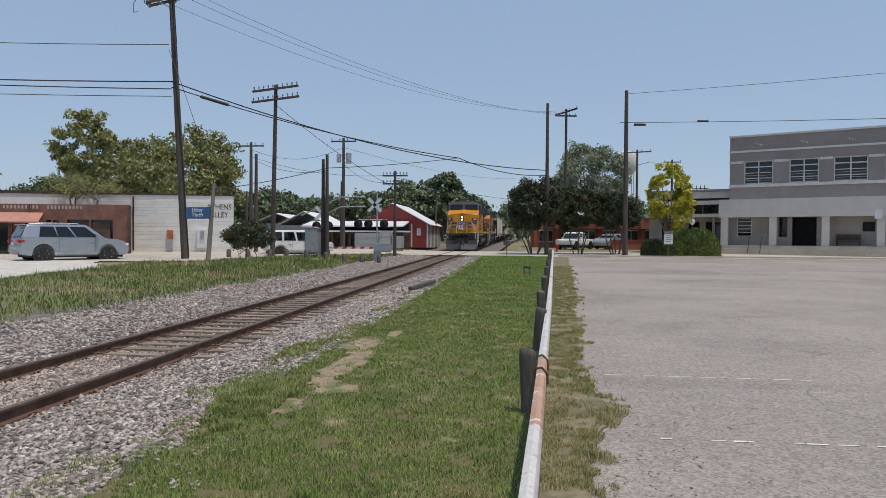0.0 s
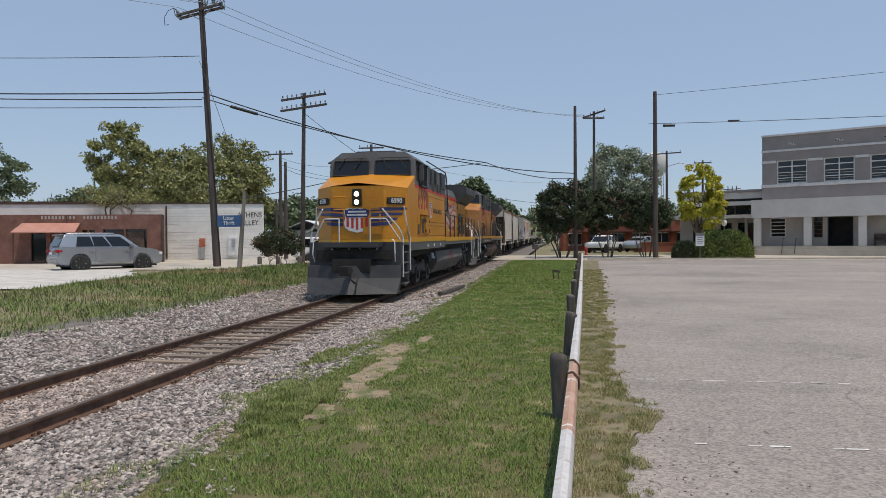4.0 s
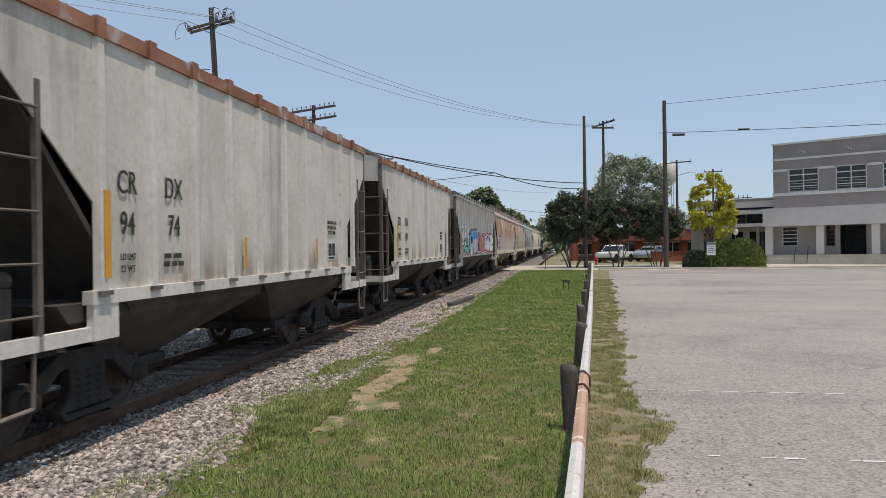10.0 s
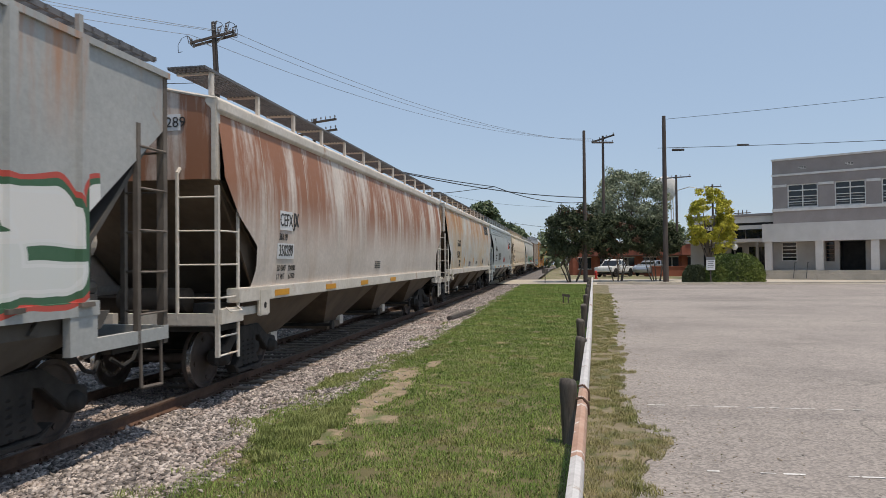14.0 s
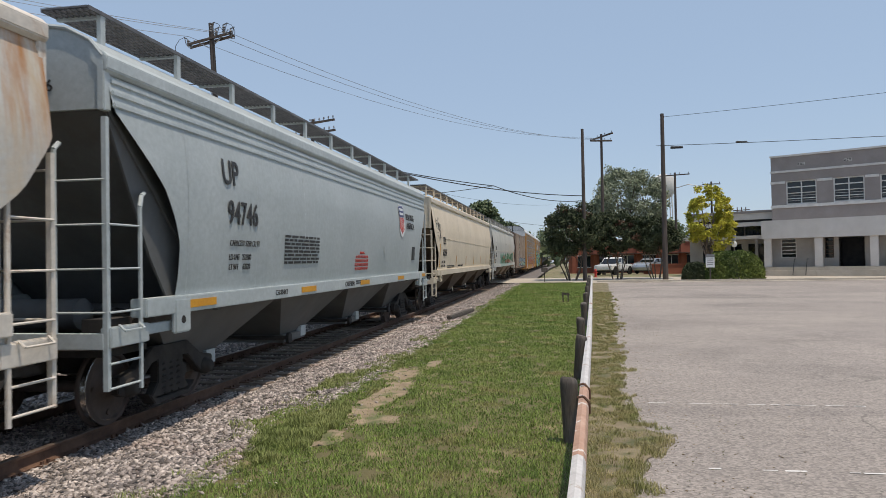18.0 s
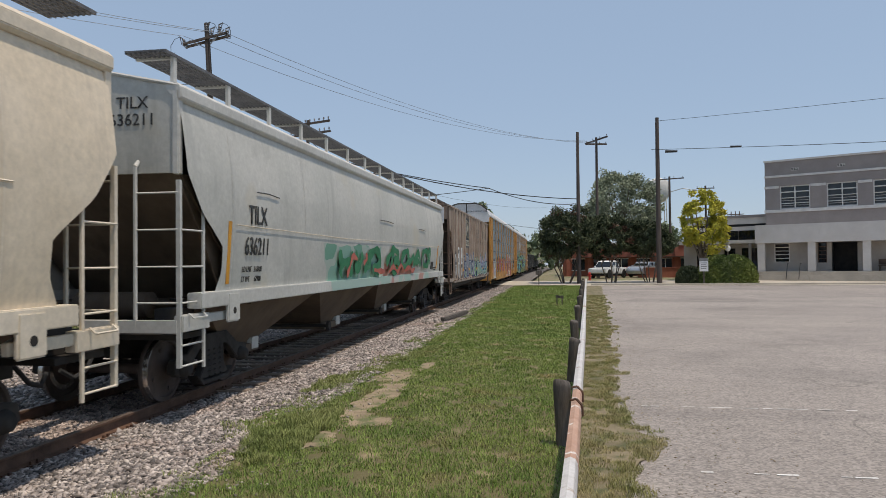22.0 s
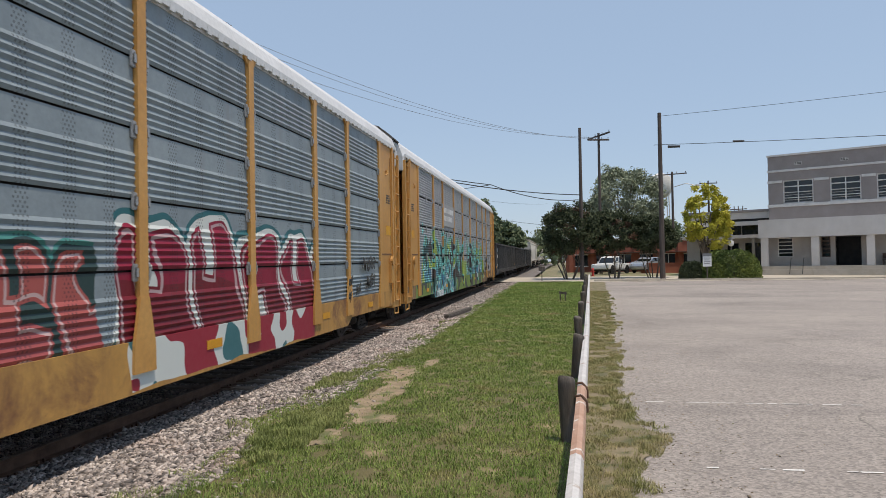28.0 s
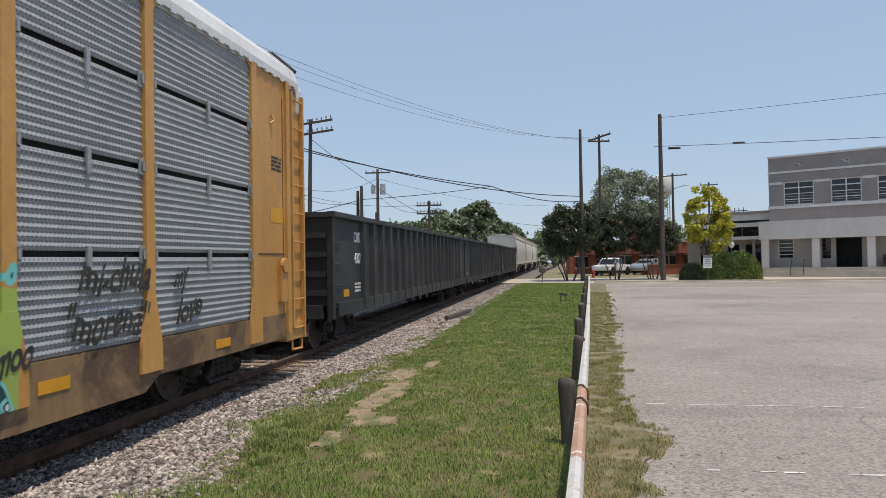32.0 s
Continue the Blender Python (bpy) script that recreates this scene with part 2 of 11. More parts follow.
    flat = mm("ADD", flat, mm("MULTIPLY", mm("GREATER_THAN", r1, 0.55), 9.0))
    cx, cz = mm("SUBTRACT", fx, mm("MULTIPLY", side, 0.5)), mm("MULTIPLY", mm("SUBTRACT", fz, 0.17 * high), 0.8)
    eye_ = mm("SUBTRACT", mm("SQRT", mm("ADD", mm("MULTIPLY", cx, cx), mm("MULTIPLY", cz, cz))), 0.10 * min(wide, high))
    eye_ = mm("ADD", eye_, mm("MULTIPLY", mm("LESS_THAN", r2, 0.35), 9.0))
    cut = mm("MINIMUM", mm("MINIMUM", low, up_), mm("MINIMUM", flat, eye_))
    dist = mm("MAXIMUM", box_, mm("MULTIPLY", cut, -1.0))
    lw = 0.026 * min(wide * 1.2, high)
    halo = mm("MULTIPLY", mm("LESS_THAN", box_, lw * 2.6), inside)
    col = mix_node(nd, ln, halo, col, fills[2])
    split = mm("GREATER_THAN", fz, mm("MULTIPLY", mm("SUBTRACT", r1, 0.5), 0.2 * high))
    fill = mix_node(nd, ln, split, fills[1], fills[0])
    fill = mix_node(nd, ln, mm("MULTIPLY", mm("GREATER_THAN", dist, -lw * 3.0), mm("LESS_THAN", dist, -lw * 2.0)), fill, mix_node(nd, ln, 0.45, fills[0], (0.7, 0.72, 0.72)))
    fill = mix_node(nd, ln, mm("GREATER_THAN", dist, -lw), fill, line)
    return mix_node(nd, ln, mm("MULTIPLY", mm("LESS_THAN", box_, lw), inside), col, fill)


def wild_layer(nd, ln, src, col, y0, y1, z0, z1, seed, size=1.0):
    """A flowing spray-painted piece: dark winding letters edged in turquoise and black over lime, blue and white fields, with a ragged top."""
    mm = lambda op, a, b=0.0: math_node(nd, ln, op, a, b)
    xyz = nd.new("ShaderNodeSeparateXYZ")
    ln.new(src, xyz.inputs[0])
    y, z = xyz.outputs["Y"], xyz.outputs["Z"]
    flat = nd.new("ShaderNodeCombineXYZ")
    ln.new(mm("MULTIPLY", y, 1.25 / size), flat.inputs[0])
    ln.new(mm("MULTIPLY", z, 0.95 / size), flat.inputs[1])
    flat.inputs[2].default_value = seed * 3.7
    form = noise_node(nd, ln, 1.0, 1, 0.4, None, flat.outputs[0], 1.1)
    patch = noise_node(nd, ln, 0.55, 1, 0.4, None, flat.outputs[0], 0.7)
    crest = noise_node(nd, ln, 2.1, 1, 0.4, None, flat.outputs[0])
    edge = mm("ADD", mm("SUBTRACT", z1 + 0.55, z), mm("MULTIPLY", mm("SUBTRACT", crest, 0.72), 2.2))
    ends = mm("MINIMUM", mm("SUBTRACT", y, y0), mm("SUBTRACT", y1, y))
    edge = mm("MINIMUM", edge, mm("ADD", ends, mm("MULTIPLY", mm("SUBTRACT", crest, 0.5), 1.6)))
    inside = mm("MULTIPLY", mm("GREATER_THAN", edge, 0.0), mm("GREATER_THAN", z, z0))
    low = mm("ADD", z, mm("MULTIPLY", mm("SUBTRACT", crest, 0.5), 1.4))
    field = mix_node(nd, ln, mm("GREATER_THAN", patch, 0.52), (0.115, 0.27, 0.16), (0.33, 0.44, 0.09))
    field = mix_node(nd, ln, mm("LESS_THAN", low, z0 + 0.50 * (z1 - z0)), field, (0.075, 0.24, 0.36))
    field = mix_node(nd, ln, mm("MULTIPLY", mm("LESS_THAN", low, z0 + 0.62 * (z1 - z0)), mm("GREATER_THAN", crest, 0.55)), field, (0.56, 0.60, 0.62))
    ink = mix_node(nd, ln, mm("GREATER_THAN", patch, 0.50), (0.014, 0.060, 0.058), (0.062, 0.040, 0.040))
    field = mix_node(nd, ln, mm("GREATER_THAN", form, 0.50), field, ink)
    rim = mm("ABSOLUTE", mm("SUBTRACT", form, 0.50))
    field = mix_node(nd, ln, mm("LESS_THAN", rim, 0.034), field, (0.16, 0.56, 0.53))
    field = mix_node(nd, ln, mm("LESS_THAN", mm("ABSOLUTE", mm("SUBTRACT", form, 0.455)), 0.011), field, (0.010, 0.030, 0.035))
    field = mix_node(nd, ln, mm("LESS_THAN", edge, 0.13), field, (0.010, 0.045, 0.055))
    field = mix_node(nd, ln, mm("LESS_THAN", edge, 0.10), field, (0.15, 0.54, 0.52))
    return mix_node(nd, ln, inside, col, field)


def surface(name, c0, c1, scale=4.0, rough=0.8, metal=0.0, bump=0.3, fine=40.0, streak=None, rust=None, spots=None, spread=(0.35, 0.65), stretch=None, bump_dist=0.01, islands=0.0, objects=0.0, top=None, art=(), wild=(), holes=0.0, dotted=0.0):
    """Two tones at one scale, a finer grain over them, and, where wanted, streaks that run down (colour, low, high), rust or worn patches (colour, scale, low, high)."""
    mt, nd, ln, bs = nodes_of(name)
    src = nd.new("ShaderNodeTexCoord").outputs["Object"]
    big = noise_node(nd, ln, scale, 5, 0.6, stretch, src)
    col = ramp_node(nd, ln, big, *spread, (*c0, 1), (*c1, 1))
    grain = noise_node(nd, ln, fine, 4, 0.7, stretch, src)
    shade = ramp_node(nd, ln, grain, 0.25, 0.75, (0.72, 0.72, 0.72, 1), (1.18, 1.18, 1.18, 1))
    col = mix_node(nd, ln, 0.6, col, shade, "MULTIPLY")
    if streak:
        sk = noise_node(nd, ln, 1.0, 6, 0.65, (2.2, 2.2, 0.22), src)
        col = mix_node(nd, ln, ramp_node(nd, ln, sk, streak[1], streak[2]), col, streak[0])
    if rust:
        rs = noise_node(nd, ln, rust[1], 9, 0.7, None, src, 0.6)
        col = mix_node(nd, ln, ramp_node(nd, ln, rs, rust[2], rust[3]), col, rust[0])
    if top:
        # colour, heights between which the streaks grow, and how dense they are
        sk = noise_node(nd, ln, 1.0, 8, 0.7, (1.6, 1.6, 0.20), src)
        xyz = nd.new("ShaderNodeSeparateXYZ")
        ln.new(src, xyz.inputs[0])
        zz = span_node(nd, ln, xyz.outputs["Z"], top[1], top[2])
        zz = math_node(nd, ln, "MULTIPLY", zz, ramp_node(nd, ln, sk, top[3], top[3] + 0.14))
        col = mix_node(nd, ln, zz, col, top[0])
    for a in art:
        col = art_layer(nd, ln, src, col, *a)
    for a in wild:
        col = wild_layer(nd, ln, src, col, *a)
    if holes:
        xyz = nd.new("ShaderNodeSeparateXYZ")
        ln.new(src, xyz.inputs[0])
        wy = math_node(nd, ln, "SINE", math_node(nd, ln, "MULTIPLY", xyz.outputs["Y"], 2 * math.pi / 0.055), 0)
        wz = math_node(nd, ln, "SINE", math_node(nd, ln, "MULTIPLY", xyz.outputs["Z"], 2 * math.pi / 0.0825), 0)
        dot = math_node(nd, ln, "GREATER_THAN", math_node(nd, ln, "MULTIPLY", wy, wz), 0.55)
        if dotted:
            # perforations only in upright columns, so far apart
            wc = math_node(nd, ln, "SINE", math_node(nd, ln, "MULTIPLY", xyz.outputs["Y"], 2 * math.pi / dotted), 0)
            dot = math_node(nd, ln, "MULTIPLY", dot, math_node(nd, ln, "GREATER_THAN", wc, 0.55))
        col = mix_node(nd, ln, math_node(nd, ln, "MULTIPLY", dot, holes), col, (0.02, 0.02, 0.025))
    if spots:
        sp = noise_node(nd, ln, spots[1], 3, 0.5, None, src)
        col = mix_node(nd, ln, ramp_node(nd, ln, sp, spots[2], spots[3]), col, spots[0])
    if islands or objects:
        geo = nd.new("ShaderNodeNewGeometry").outputs["Random Per Island"] if islands else nd.new("ShaderNodeObjectInfo").outputs["Random"]
        k = islands or objects
        var = ramp_node(nd, ln, geo, 0.0, 1.0, (1 - k, 1 - k, 1 - k, 1), (1 + k, 1 + k * 0.95, 1 + k * 0.9, 1))
        col = mix_node(nd, ln, 1.0, col, var, "MULTIPLY")
    ln.new(col, bs.inputs["Base Color"])
    rr = ramp_node(nd, ln, grain, 0.2, 0.8, (rough * 0.8,) * 3 + (1,), (min(1, rough * 1.15),) * 3 + (1,))
    ln.new(rr, bs.inputs["Roughness"])
    bs.inputs["Metallic"].default_value = metal
    if bump:
        bp = nd.new("ShaderNodeBump")
        bp.inputs["Strength"].default_value, bp.inputs["Distance"].default_value = bump, bump_dist
        ln.new(grain, bp.inputs["Height"])
        ln.new(bp.outputs[0], bs.inputs["Normal"])
    return mt


def glow(name, colour, strength):
    mt, nd, ln, bs = nodes_of(name)
    bs.inputs["Base Color"].default_value = (*colour, 1)
    bs.inputs["Emission Color"].default_value = (*colour, 1)
    bs.inputs["Emission Strength"].default_value = strength
    return mt


def glass(name, tint, rough=0.05):
    mt, nd, ln, bs = nodes_of(name)
    bs.inputs["Base Color"].default_value = (*tint, 1)
    bs.inputs["Roughness"].default_value = rough
    bs.inputs["Metallic"].default_value = 0.0
    bs.inputs["Specular IOR Level"].default_value = 0.5
    bs.inputs["Coat Weight"].default_value = 0.15
    return mt

M_earth = surface("dry_earth_and_grass", (0.17, 0.14, 0.085), (0.28, 0.235, 0.155), 0.5, 0.95, bump=0.6, fine=9, spots=((0.12, 0.15, 0.05), 0.9, 0.48, 0.62))
M_lawn = surface("mown_lawn", (0.090, 0.085, 0.030), (0.155, 0.125, 0.060), 0.8, 0.95, bump=0.8, fine=22, spots=((0.30, 0.235, 0.14), 1.9, 0.56, 0.74))
M_verge = surface("worn_verge", (0.155, 0.128, 0.078), (0.25, 0.205, 0.130), 1.6, 0.95, bump=0.8, fine=22, spots=((0.085, 0.09, 0.035), 3.5, 0.48, 0.62))
M_dirt = surface("bare_dirt", (0.215, 0.165, 0.105), (0.33, 0.255, 0.17), 3.5, 0.95, bump=0.8, fine=26, spots=((0.115, 0.125, 0.05), 3.2, 0.54, 0.66))


def asphalt(name):
    """Old dusty asphalt: wide tan and grey patches, fine stone speckle, wandering cracks."""
    mt, nd, ln, bs = nodes_of(name)
    src = nd.new("ShaderNodeTexCoord").outputs["Object"]
    col = ramp_node(nd, ln, noise_node(nd, ln, 0.22, 6, 0.6, None, src, 0.4), 0.36, 0.66, (0.208, 0.188, 0.175, 1), (0.298, 0.268, 0.248, 1))
    worn = noise_node(nd, ln, 0.9, 7, 0.7, None, src, 0.5)
    col = mix_node(nd, ln, ramp_node(nd, ln, worn, 0.52, 0.74), col, (0.320, 0.288, 0.260))
    col = mix_node(nd, ln, ramp_node(nd, ln, noise_node(nd, ln, 0.5, 5, 0.6, (1, 0.5, 1), src), 0.60, 0.84), col, (0.200, 0.184, 0.174))
    # dust washed towards the worn edge and broad tan tyre-swept bands
    col = mix_node(nd, ln, ramp_node(nd, ln, noise_node(nd, ln, 0.16, 4, 0.55, (0.6, 1.6, 1), src, 0.8), 0.42, 0.70), col, (0.320, 0.288, 0.262))
    stone = nd.new("ShaderNodeTexVoronoi")
    stone.inputs["Scale"].default_value = 42.0
    ln.new(src, stone.inputs["Vector"])
    pick = nd.new("ShaderNodeSeparateColor")
    ln.new(stone.outputs["Color"], pick.inputs[0])
    speck = ramp_node(nd, ln, pick.outputs[0], 0.0, 1.0, (0.62, 0.62, 0.62, 1), (1.38, 1.37, 1.35, 1))
    col = mix_node(nd, ln, 0.8, col, speck, "MULTIPLY")
    pit = nd.new("ShaderNodeTexVoronoi")
    pit.inputs["Scale"].default_value = 17.0
    ln.new(src, pit.inputs["Vector"])
    psep = nd.new("ShaderNodeSeparateColor")
    ln.new(pit.outputs["Color"], psep.inputs[0])
    hole = math_node(nd, ln, "MULTIPLY", math_node(nd, ln, "GREATER_THAN", psep.outputs[1], 0.80), math_node(nd, ln, "LESS_THAN", pit.outputs["Distance"], 0.30))
    col = mix_node(nd, ln, math_node(nd, ln, "MULTIPLY", hole, 0.55), col, (0.10, 0.093, 0.088))
    clot = noise_node(nd, ln, 7.0, 4, 0.7, None, src)
    col = mix_node(nd, ln, 0.30, col, ramp_node(nd, ln, clot, 0.3, 0.7, (0.74, 0.74, 0.74, 1), (1.22, 1.22, 1.22, 1)), "MULTIPLY")
    bend = nd.new("ShaderNodeTexNoise")
    bend.inputs["Scale"].default_value, bend.inputs["Detail"].default_value = 1.6, 4.0
    ln.new(src, bend.inputs["Vector"])
    moved = nd.new("ShaderNodeMix")
    moved.data_type = "VECTOR"
    moved.inputs[0].default_value = 0.30
    ln.new(src, moved.inputs[4])
    ln.new(bend.outputs["Color"], moved.inputs[5])
    crack = nd.new("ShaderNodeTexVoronoi")
    crack.feature = "DISTANCE_TO_EDGE"
    crack.inputs["Scale"].default_value = 0.30
    ln.new(moved.outputs[1], crack.inputs["Vector"])
    thin = math_node(nd, ln, "MULTIPLY", math_node(nd, ln, "LESS_THAN", crack.outputs["Distance"], 0.0035), ramp_node(nd, ln, worn, 0.45, 0.60))
    col = mix_node(nd, ln, math_node(nd, ln, "MULTIPLY", thin, 0.55), col, (0.10, 0.095, 0.085))
    ln.new(col, bs.inputs["Base Color"])
    bs.inputs["Roughness"].default_value = 0.92
    bp = nd.new("ShaderNodeBump")
    bp.inputs["Strength"].default_value, bp.inputs["Distance"].default_value = 0.6, 0.008
    ln.new(pick.outputs[0], bp.inputs["Height"])
    ln.new(bp.outputs[0], bs.inputs["Normal"])
    return mt


M_lot = asphalt("old_asphalt")
M_road = surface("pale_concrete", (0.40, 0.36, 0.30), (0.50, 0.45, 0.38), 0.5, 0.9, bump=0.4, fine=40, rust=((0.33, 0.29, 0.24), 0.5, 0.55, 0.7))
M_gravel = surface("white_gravel", (0.42, 0.40, 0.37), (0.58, 0.56, 0.52), 1.5, 0.95, bump=0.8, fine=30)
M_bed = surface("ballast_dust", (0.105, 0.092, 0.084), (0.19, 0.172, 0.160), 3.0, 0.95, bump=1.0, fine=24)
M_stone = surface("ballast_stone", (0.21, 0.185, 0.174), (0.42, 0.38, 0.355), 3.5, 0.9, bump=0.3, fine=60, islands=0.72, rust=((0.26, 0.20, 0.175), 0.9, 0.5, 0.7))
M_stone_red = surface("stained_stone", (0.25, 0.20, 0.178), (0.45, 0.385, 0.35), 3.5, 0.9, bump=0.3, fine=60, islands=0.6)
M_tie = surface("weathered_tie_wood", (0.15, 0.115, 0.088), (0.30, 0.235, 0.185), 3.0, 0.95, bump=0.8, fine=30, stretch=(1, 7, 7), objects=0.3)
M_rail = surface("rusty_rail_steel", (0.085, 0.045, 0.030), (0.165, 0.092, 0.060), 6.0, 0.75, metal=0.2, bump=0.3, fine=50)
M_railhead = surface("worn_rail_head", (0.11, 0.078, 0.060), (0.18, 0.135, 0.11), 5.0, 0.55, metal=0.4, bump=0.1, fine=50)
M_blade = surface("grass_blade", (0.118, 0.205, 0.036), (0.205, 0.280, 0.068), 0.9, 0.75, bump=0, fine=3, islands=0.60, spots=((0.33, 0.27, 0.13), 1.3, 0.58, 0.76))
M_weedtuft = surface("leafy_weed_blade", (0.165, 0.215, 0.058), (0.270, 0.295, 0.110), 1.4, 0.8, bump=0, fine=3, islands=0.4)
M_fargrass = surface("rough_grass_blade", (0.095, 0.150, 0.040), (0.190, 0.215, 0.075), 0.35, 0.8, bump=0, fine=3, islands=0.45, spots=((0.31, 0.235, 0.135), 0.28, 0.52, 0.66))
M_weed = surface("verge_blade", (0.195, 0.215, 0.070), (0.375, 0.320, 0.165), 2.6, 0.8, bump=0, fine=3, islands=0.35)
M_post = surface("grey_creosoted_post", (0.058, 0.050, 0.044), (0.15, 0.13, 0.115), 5.0, 0.9, bump=0.9, fine=35, stretch=(3, 3, 0.4))
M_fencewhite = surface("chipped_white_paint", (0.50, 0.485, 0.475), (0.62, 0.61, 0.60), 5.0, 0.55, bump=0.25, fine=25, rust=((0.30, 0.15, 0.09), 2.2, 0.60, 0.64), spots=((0.42, 0.36, 0.31), 9.0, 0.63, 0.68))
M_fencerust = surface("faded_rust_paint", (0.38, 0.22, 0.15), (0.50, 0.33, 0.25), 5.0, 0.7, bump=0.25, fine=25, spots=((0.66, 0.63, 0.60), 6.0, 0.60, 0.66))
M_pole = surface("dark_pole_wood", (0.050, 0.040, 0.036), (0.105, 0.084, 0.074), 2.0, 0.9, bump=0.5, fine=25, stretch=(3, 3, 0.25))
M_oldpost = surface("grey_weathered_wood", (0.16, 0.145, 0.125), (0.27, 0.25, 0.22), 2.0, 0.9, bump=0.5, fine=25, stretch=(3, 3, 0.25))
M_wire = surface("black_cable", (0.018, 0.018, 0.020), (0.03, 0.03, 0.03), 2, 0.6, bump=0)
M_thinwire = surface("weathered_conductor", (0.17, 0.19, 0.215), (0.23, 0.25, 0.28), 2, 0.6, bump=0)
M_insul = surface("grey_insulator", (0.10, 0.10, 0.11), (0.2, 0.2, 0.21), 4, 0.4, bump=0)
M_galv = surface("galvanised_steel", (0.34, 0.35, 0.36), (0.46, 0.47, 0.48), 6, 0.5, metal=0.5, bump=0.1)
M_whitebrick = surface("white_painted_brick", (0.74, 0.73, 0.69), (0.84, 0.83, 0.79), 1.2, 0.9, bump=0.3, fine=30, streak=((0.58, 0.55, 0.50), 0.60, 0.82))
M_brownwall = surface("brown_render", (0.155, 0.068, 0.050), (0.235, 0.118, 0.088), 1.5, 0.9, bump=0.4, fine=30, rust=((0.26, 0.17, 0.13), 0.8, 0.58, 0.7))
M_awning = surface("salmon_awning_metal", (0.43, 0.20, 0.15), (0.52, 0.26, 0.20), 2, 0.6, bump=0.1)
M_darkwood = surface("dark_timber", (0.055, 0.035, 0.028), (0.12, 0.08, 0.06), 2, 0.85, bump=0.4)
# Near-black for dark parts; also painted in where an interior is merely unlit.
M_dark = surface("black_and_interior_shade", (0.012, 0.012, 0.013), (0.025, 0.024, 0.024), 2, 0.9, bump=0)
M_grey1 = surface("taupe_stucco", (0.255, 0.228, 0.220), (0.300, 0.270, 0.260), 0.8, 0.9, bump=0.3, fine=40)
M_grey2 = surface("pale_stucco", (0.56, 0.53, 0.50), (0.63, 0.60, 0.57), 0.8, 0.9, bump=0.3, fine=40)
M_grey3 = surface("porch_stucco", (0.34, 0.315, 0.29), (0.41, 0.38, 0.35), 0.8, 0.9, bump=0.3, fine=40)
M_whitetrim = surface("white_trim_paint", (0.56, 0.55, 0.53), (0.68, 0.67, 0.65), 2, 0.7, bump=0.1)
M_winglass = glass("window_glass", (0.012, 0.016, 0.02))
M_redbarn = surface("red_barn_metal", (0.25, 0.032, 0.028), (0.33, 0.05, 0.04), 1.2, 0.6, bump=0.1)
M_tin = surface("white_tin_roof", (0.62, 0.63, 0.65), (0.76, 0.77, 0.78), 1.2, 0.5, bump=0.1)
M_greytin = surface("grey_tin", (0.30, 0.31, 0.32), (0.42, 0.43, 0.44), 1.2, 0.55, bump=0.1, streak=((0.22, 0.17, 0.13), 0.58, 0.75))
M_redbrick = surface("orange_red_brick", (0.28, 0.085, 0.05), (0.36, 0.13, 0.08), 1.0, 0.9, bump=0.3)
M_bark = surface("grey_brown_bark", (0.09, 0.07, 0.055), (0.18, 0.15, 0.12), 3, 0.95, bump=0.8, fine=20, stretch=(3, 3, 0.5))
M_leaf_dark = surface("dark_green_leaf", (0.030, 0.046, 0.020), (0.062, 0.080, 0.036), 1.2, 0.9, bump=0, fine=4, islands=0.4)
M_leaf_mid = surface("mid_green_leaf", (0.150, 0.168, 0.055), (0.285, 0.290, 0.115), 1.0, 0.8, bump=0, fine=4, islands=0.4)
# Olive greyed and lightened: haze is mixed into the leaf colour.
M_leaf_olive = surface("hazed_olive_leaf", (0.165, 0.205, 0.135), (0.300, 0.340, 0.235), 1.0, 0.85, bump=0, fine=4, islands=0.4)
# Paler green with the distance haze painted in.
M_leaf_far = surface("hazed_far_leaf", (0.095, 0.135, 0.070), (0.170, 0.215, 0.115), 0.6, 0.7, bump=0, fine=2, islands=0.35)
M_leaf_gold = surface("yellow_green_leaf", (0.34, 0.34, 0.030), (0.54, 0.49, 0.065), 1.0, 0.85, bump=0, fine=4, islands=0.3)
M_leaf_red = surface("reddish_leaf", (0.075, 0.040, 0.024), (0.115, 0.062, 0.036), 1.0, 0.9, bump=0, fine=4, islands=0.4)
M_leaf_hedge = surface("hedge_leaf", (0.055, 0.095, 0.020), (0.16, 0.20, 0.040), 0.6, 0.85, bump=0, fine=4, islands=0.4)
M_black = surface("black_rubber", (0.012, 0.012, 0.012), (0.03, 0.03, 0.03), 4, 0.8, bump=0.1)
M_white = surface("plain_white_paint", (0.72, 0.72, 0.71), (0.80, 0.80, 0.79), 4, 0.4, bump=0)
M_silver = surface("silver_car_paint", (0.40, 0.43, 0.47), (0.45, 0.48, 0.52), 0.8, 0.25, metal=0.55, bump=0)
M_chrome = surface("bright_wheel_metal", (0.45, 0.46, 0.47), (0.6, 0.6, 0.61), 3, 0.3, metal=0.8, bump=0)
M_carglass = glass("car_glass", (0.008, 0.010, 0.012), 0.03)
M_redlamp = surface("red_lens", (0.3, 0.01, 0.01), (0.4, 0.02, 0.02), 3, 0.3, bump=0)
M_bluesign = surface("blue_sign_paint", (0.03, 0.10, 0.24), (0.05, 0.14, 0.30), 3, 0.5, bump=0)
M_rededge = surface("orange_box", (0.40, 0.12, 0.06), (0.5, 0.18, 0.09), 3, 0.6, bump=0)
M_hydrant = surface("red_hydrant_paint", (0.42, 0.03, 0.025), (0.5, 0.05, 0.04), 3, 0.5, bump=0)
M_paintline = surface("worn_white_line", (0.56, 0.55, 0.53), (0.72, 0.71, 0.69), 4, 0.8, bump=0.2, fine=30)
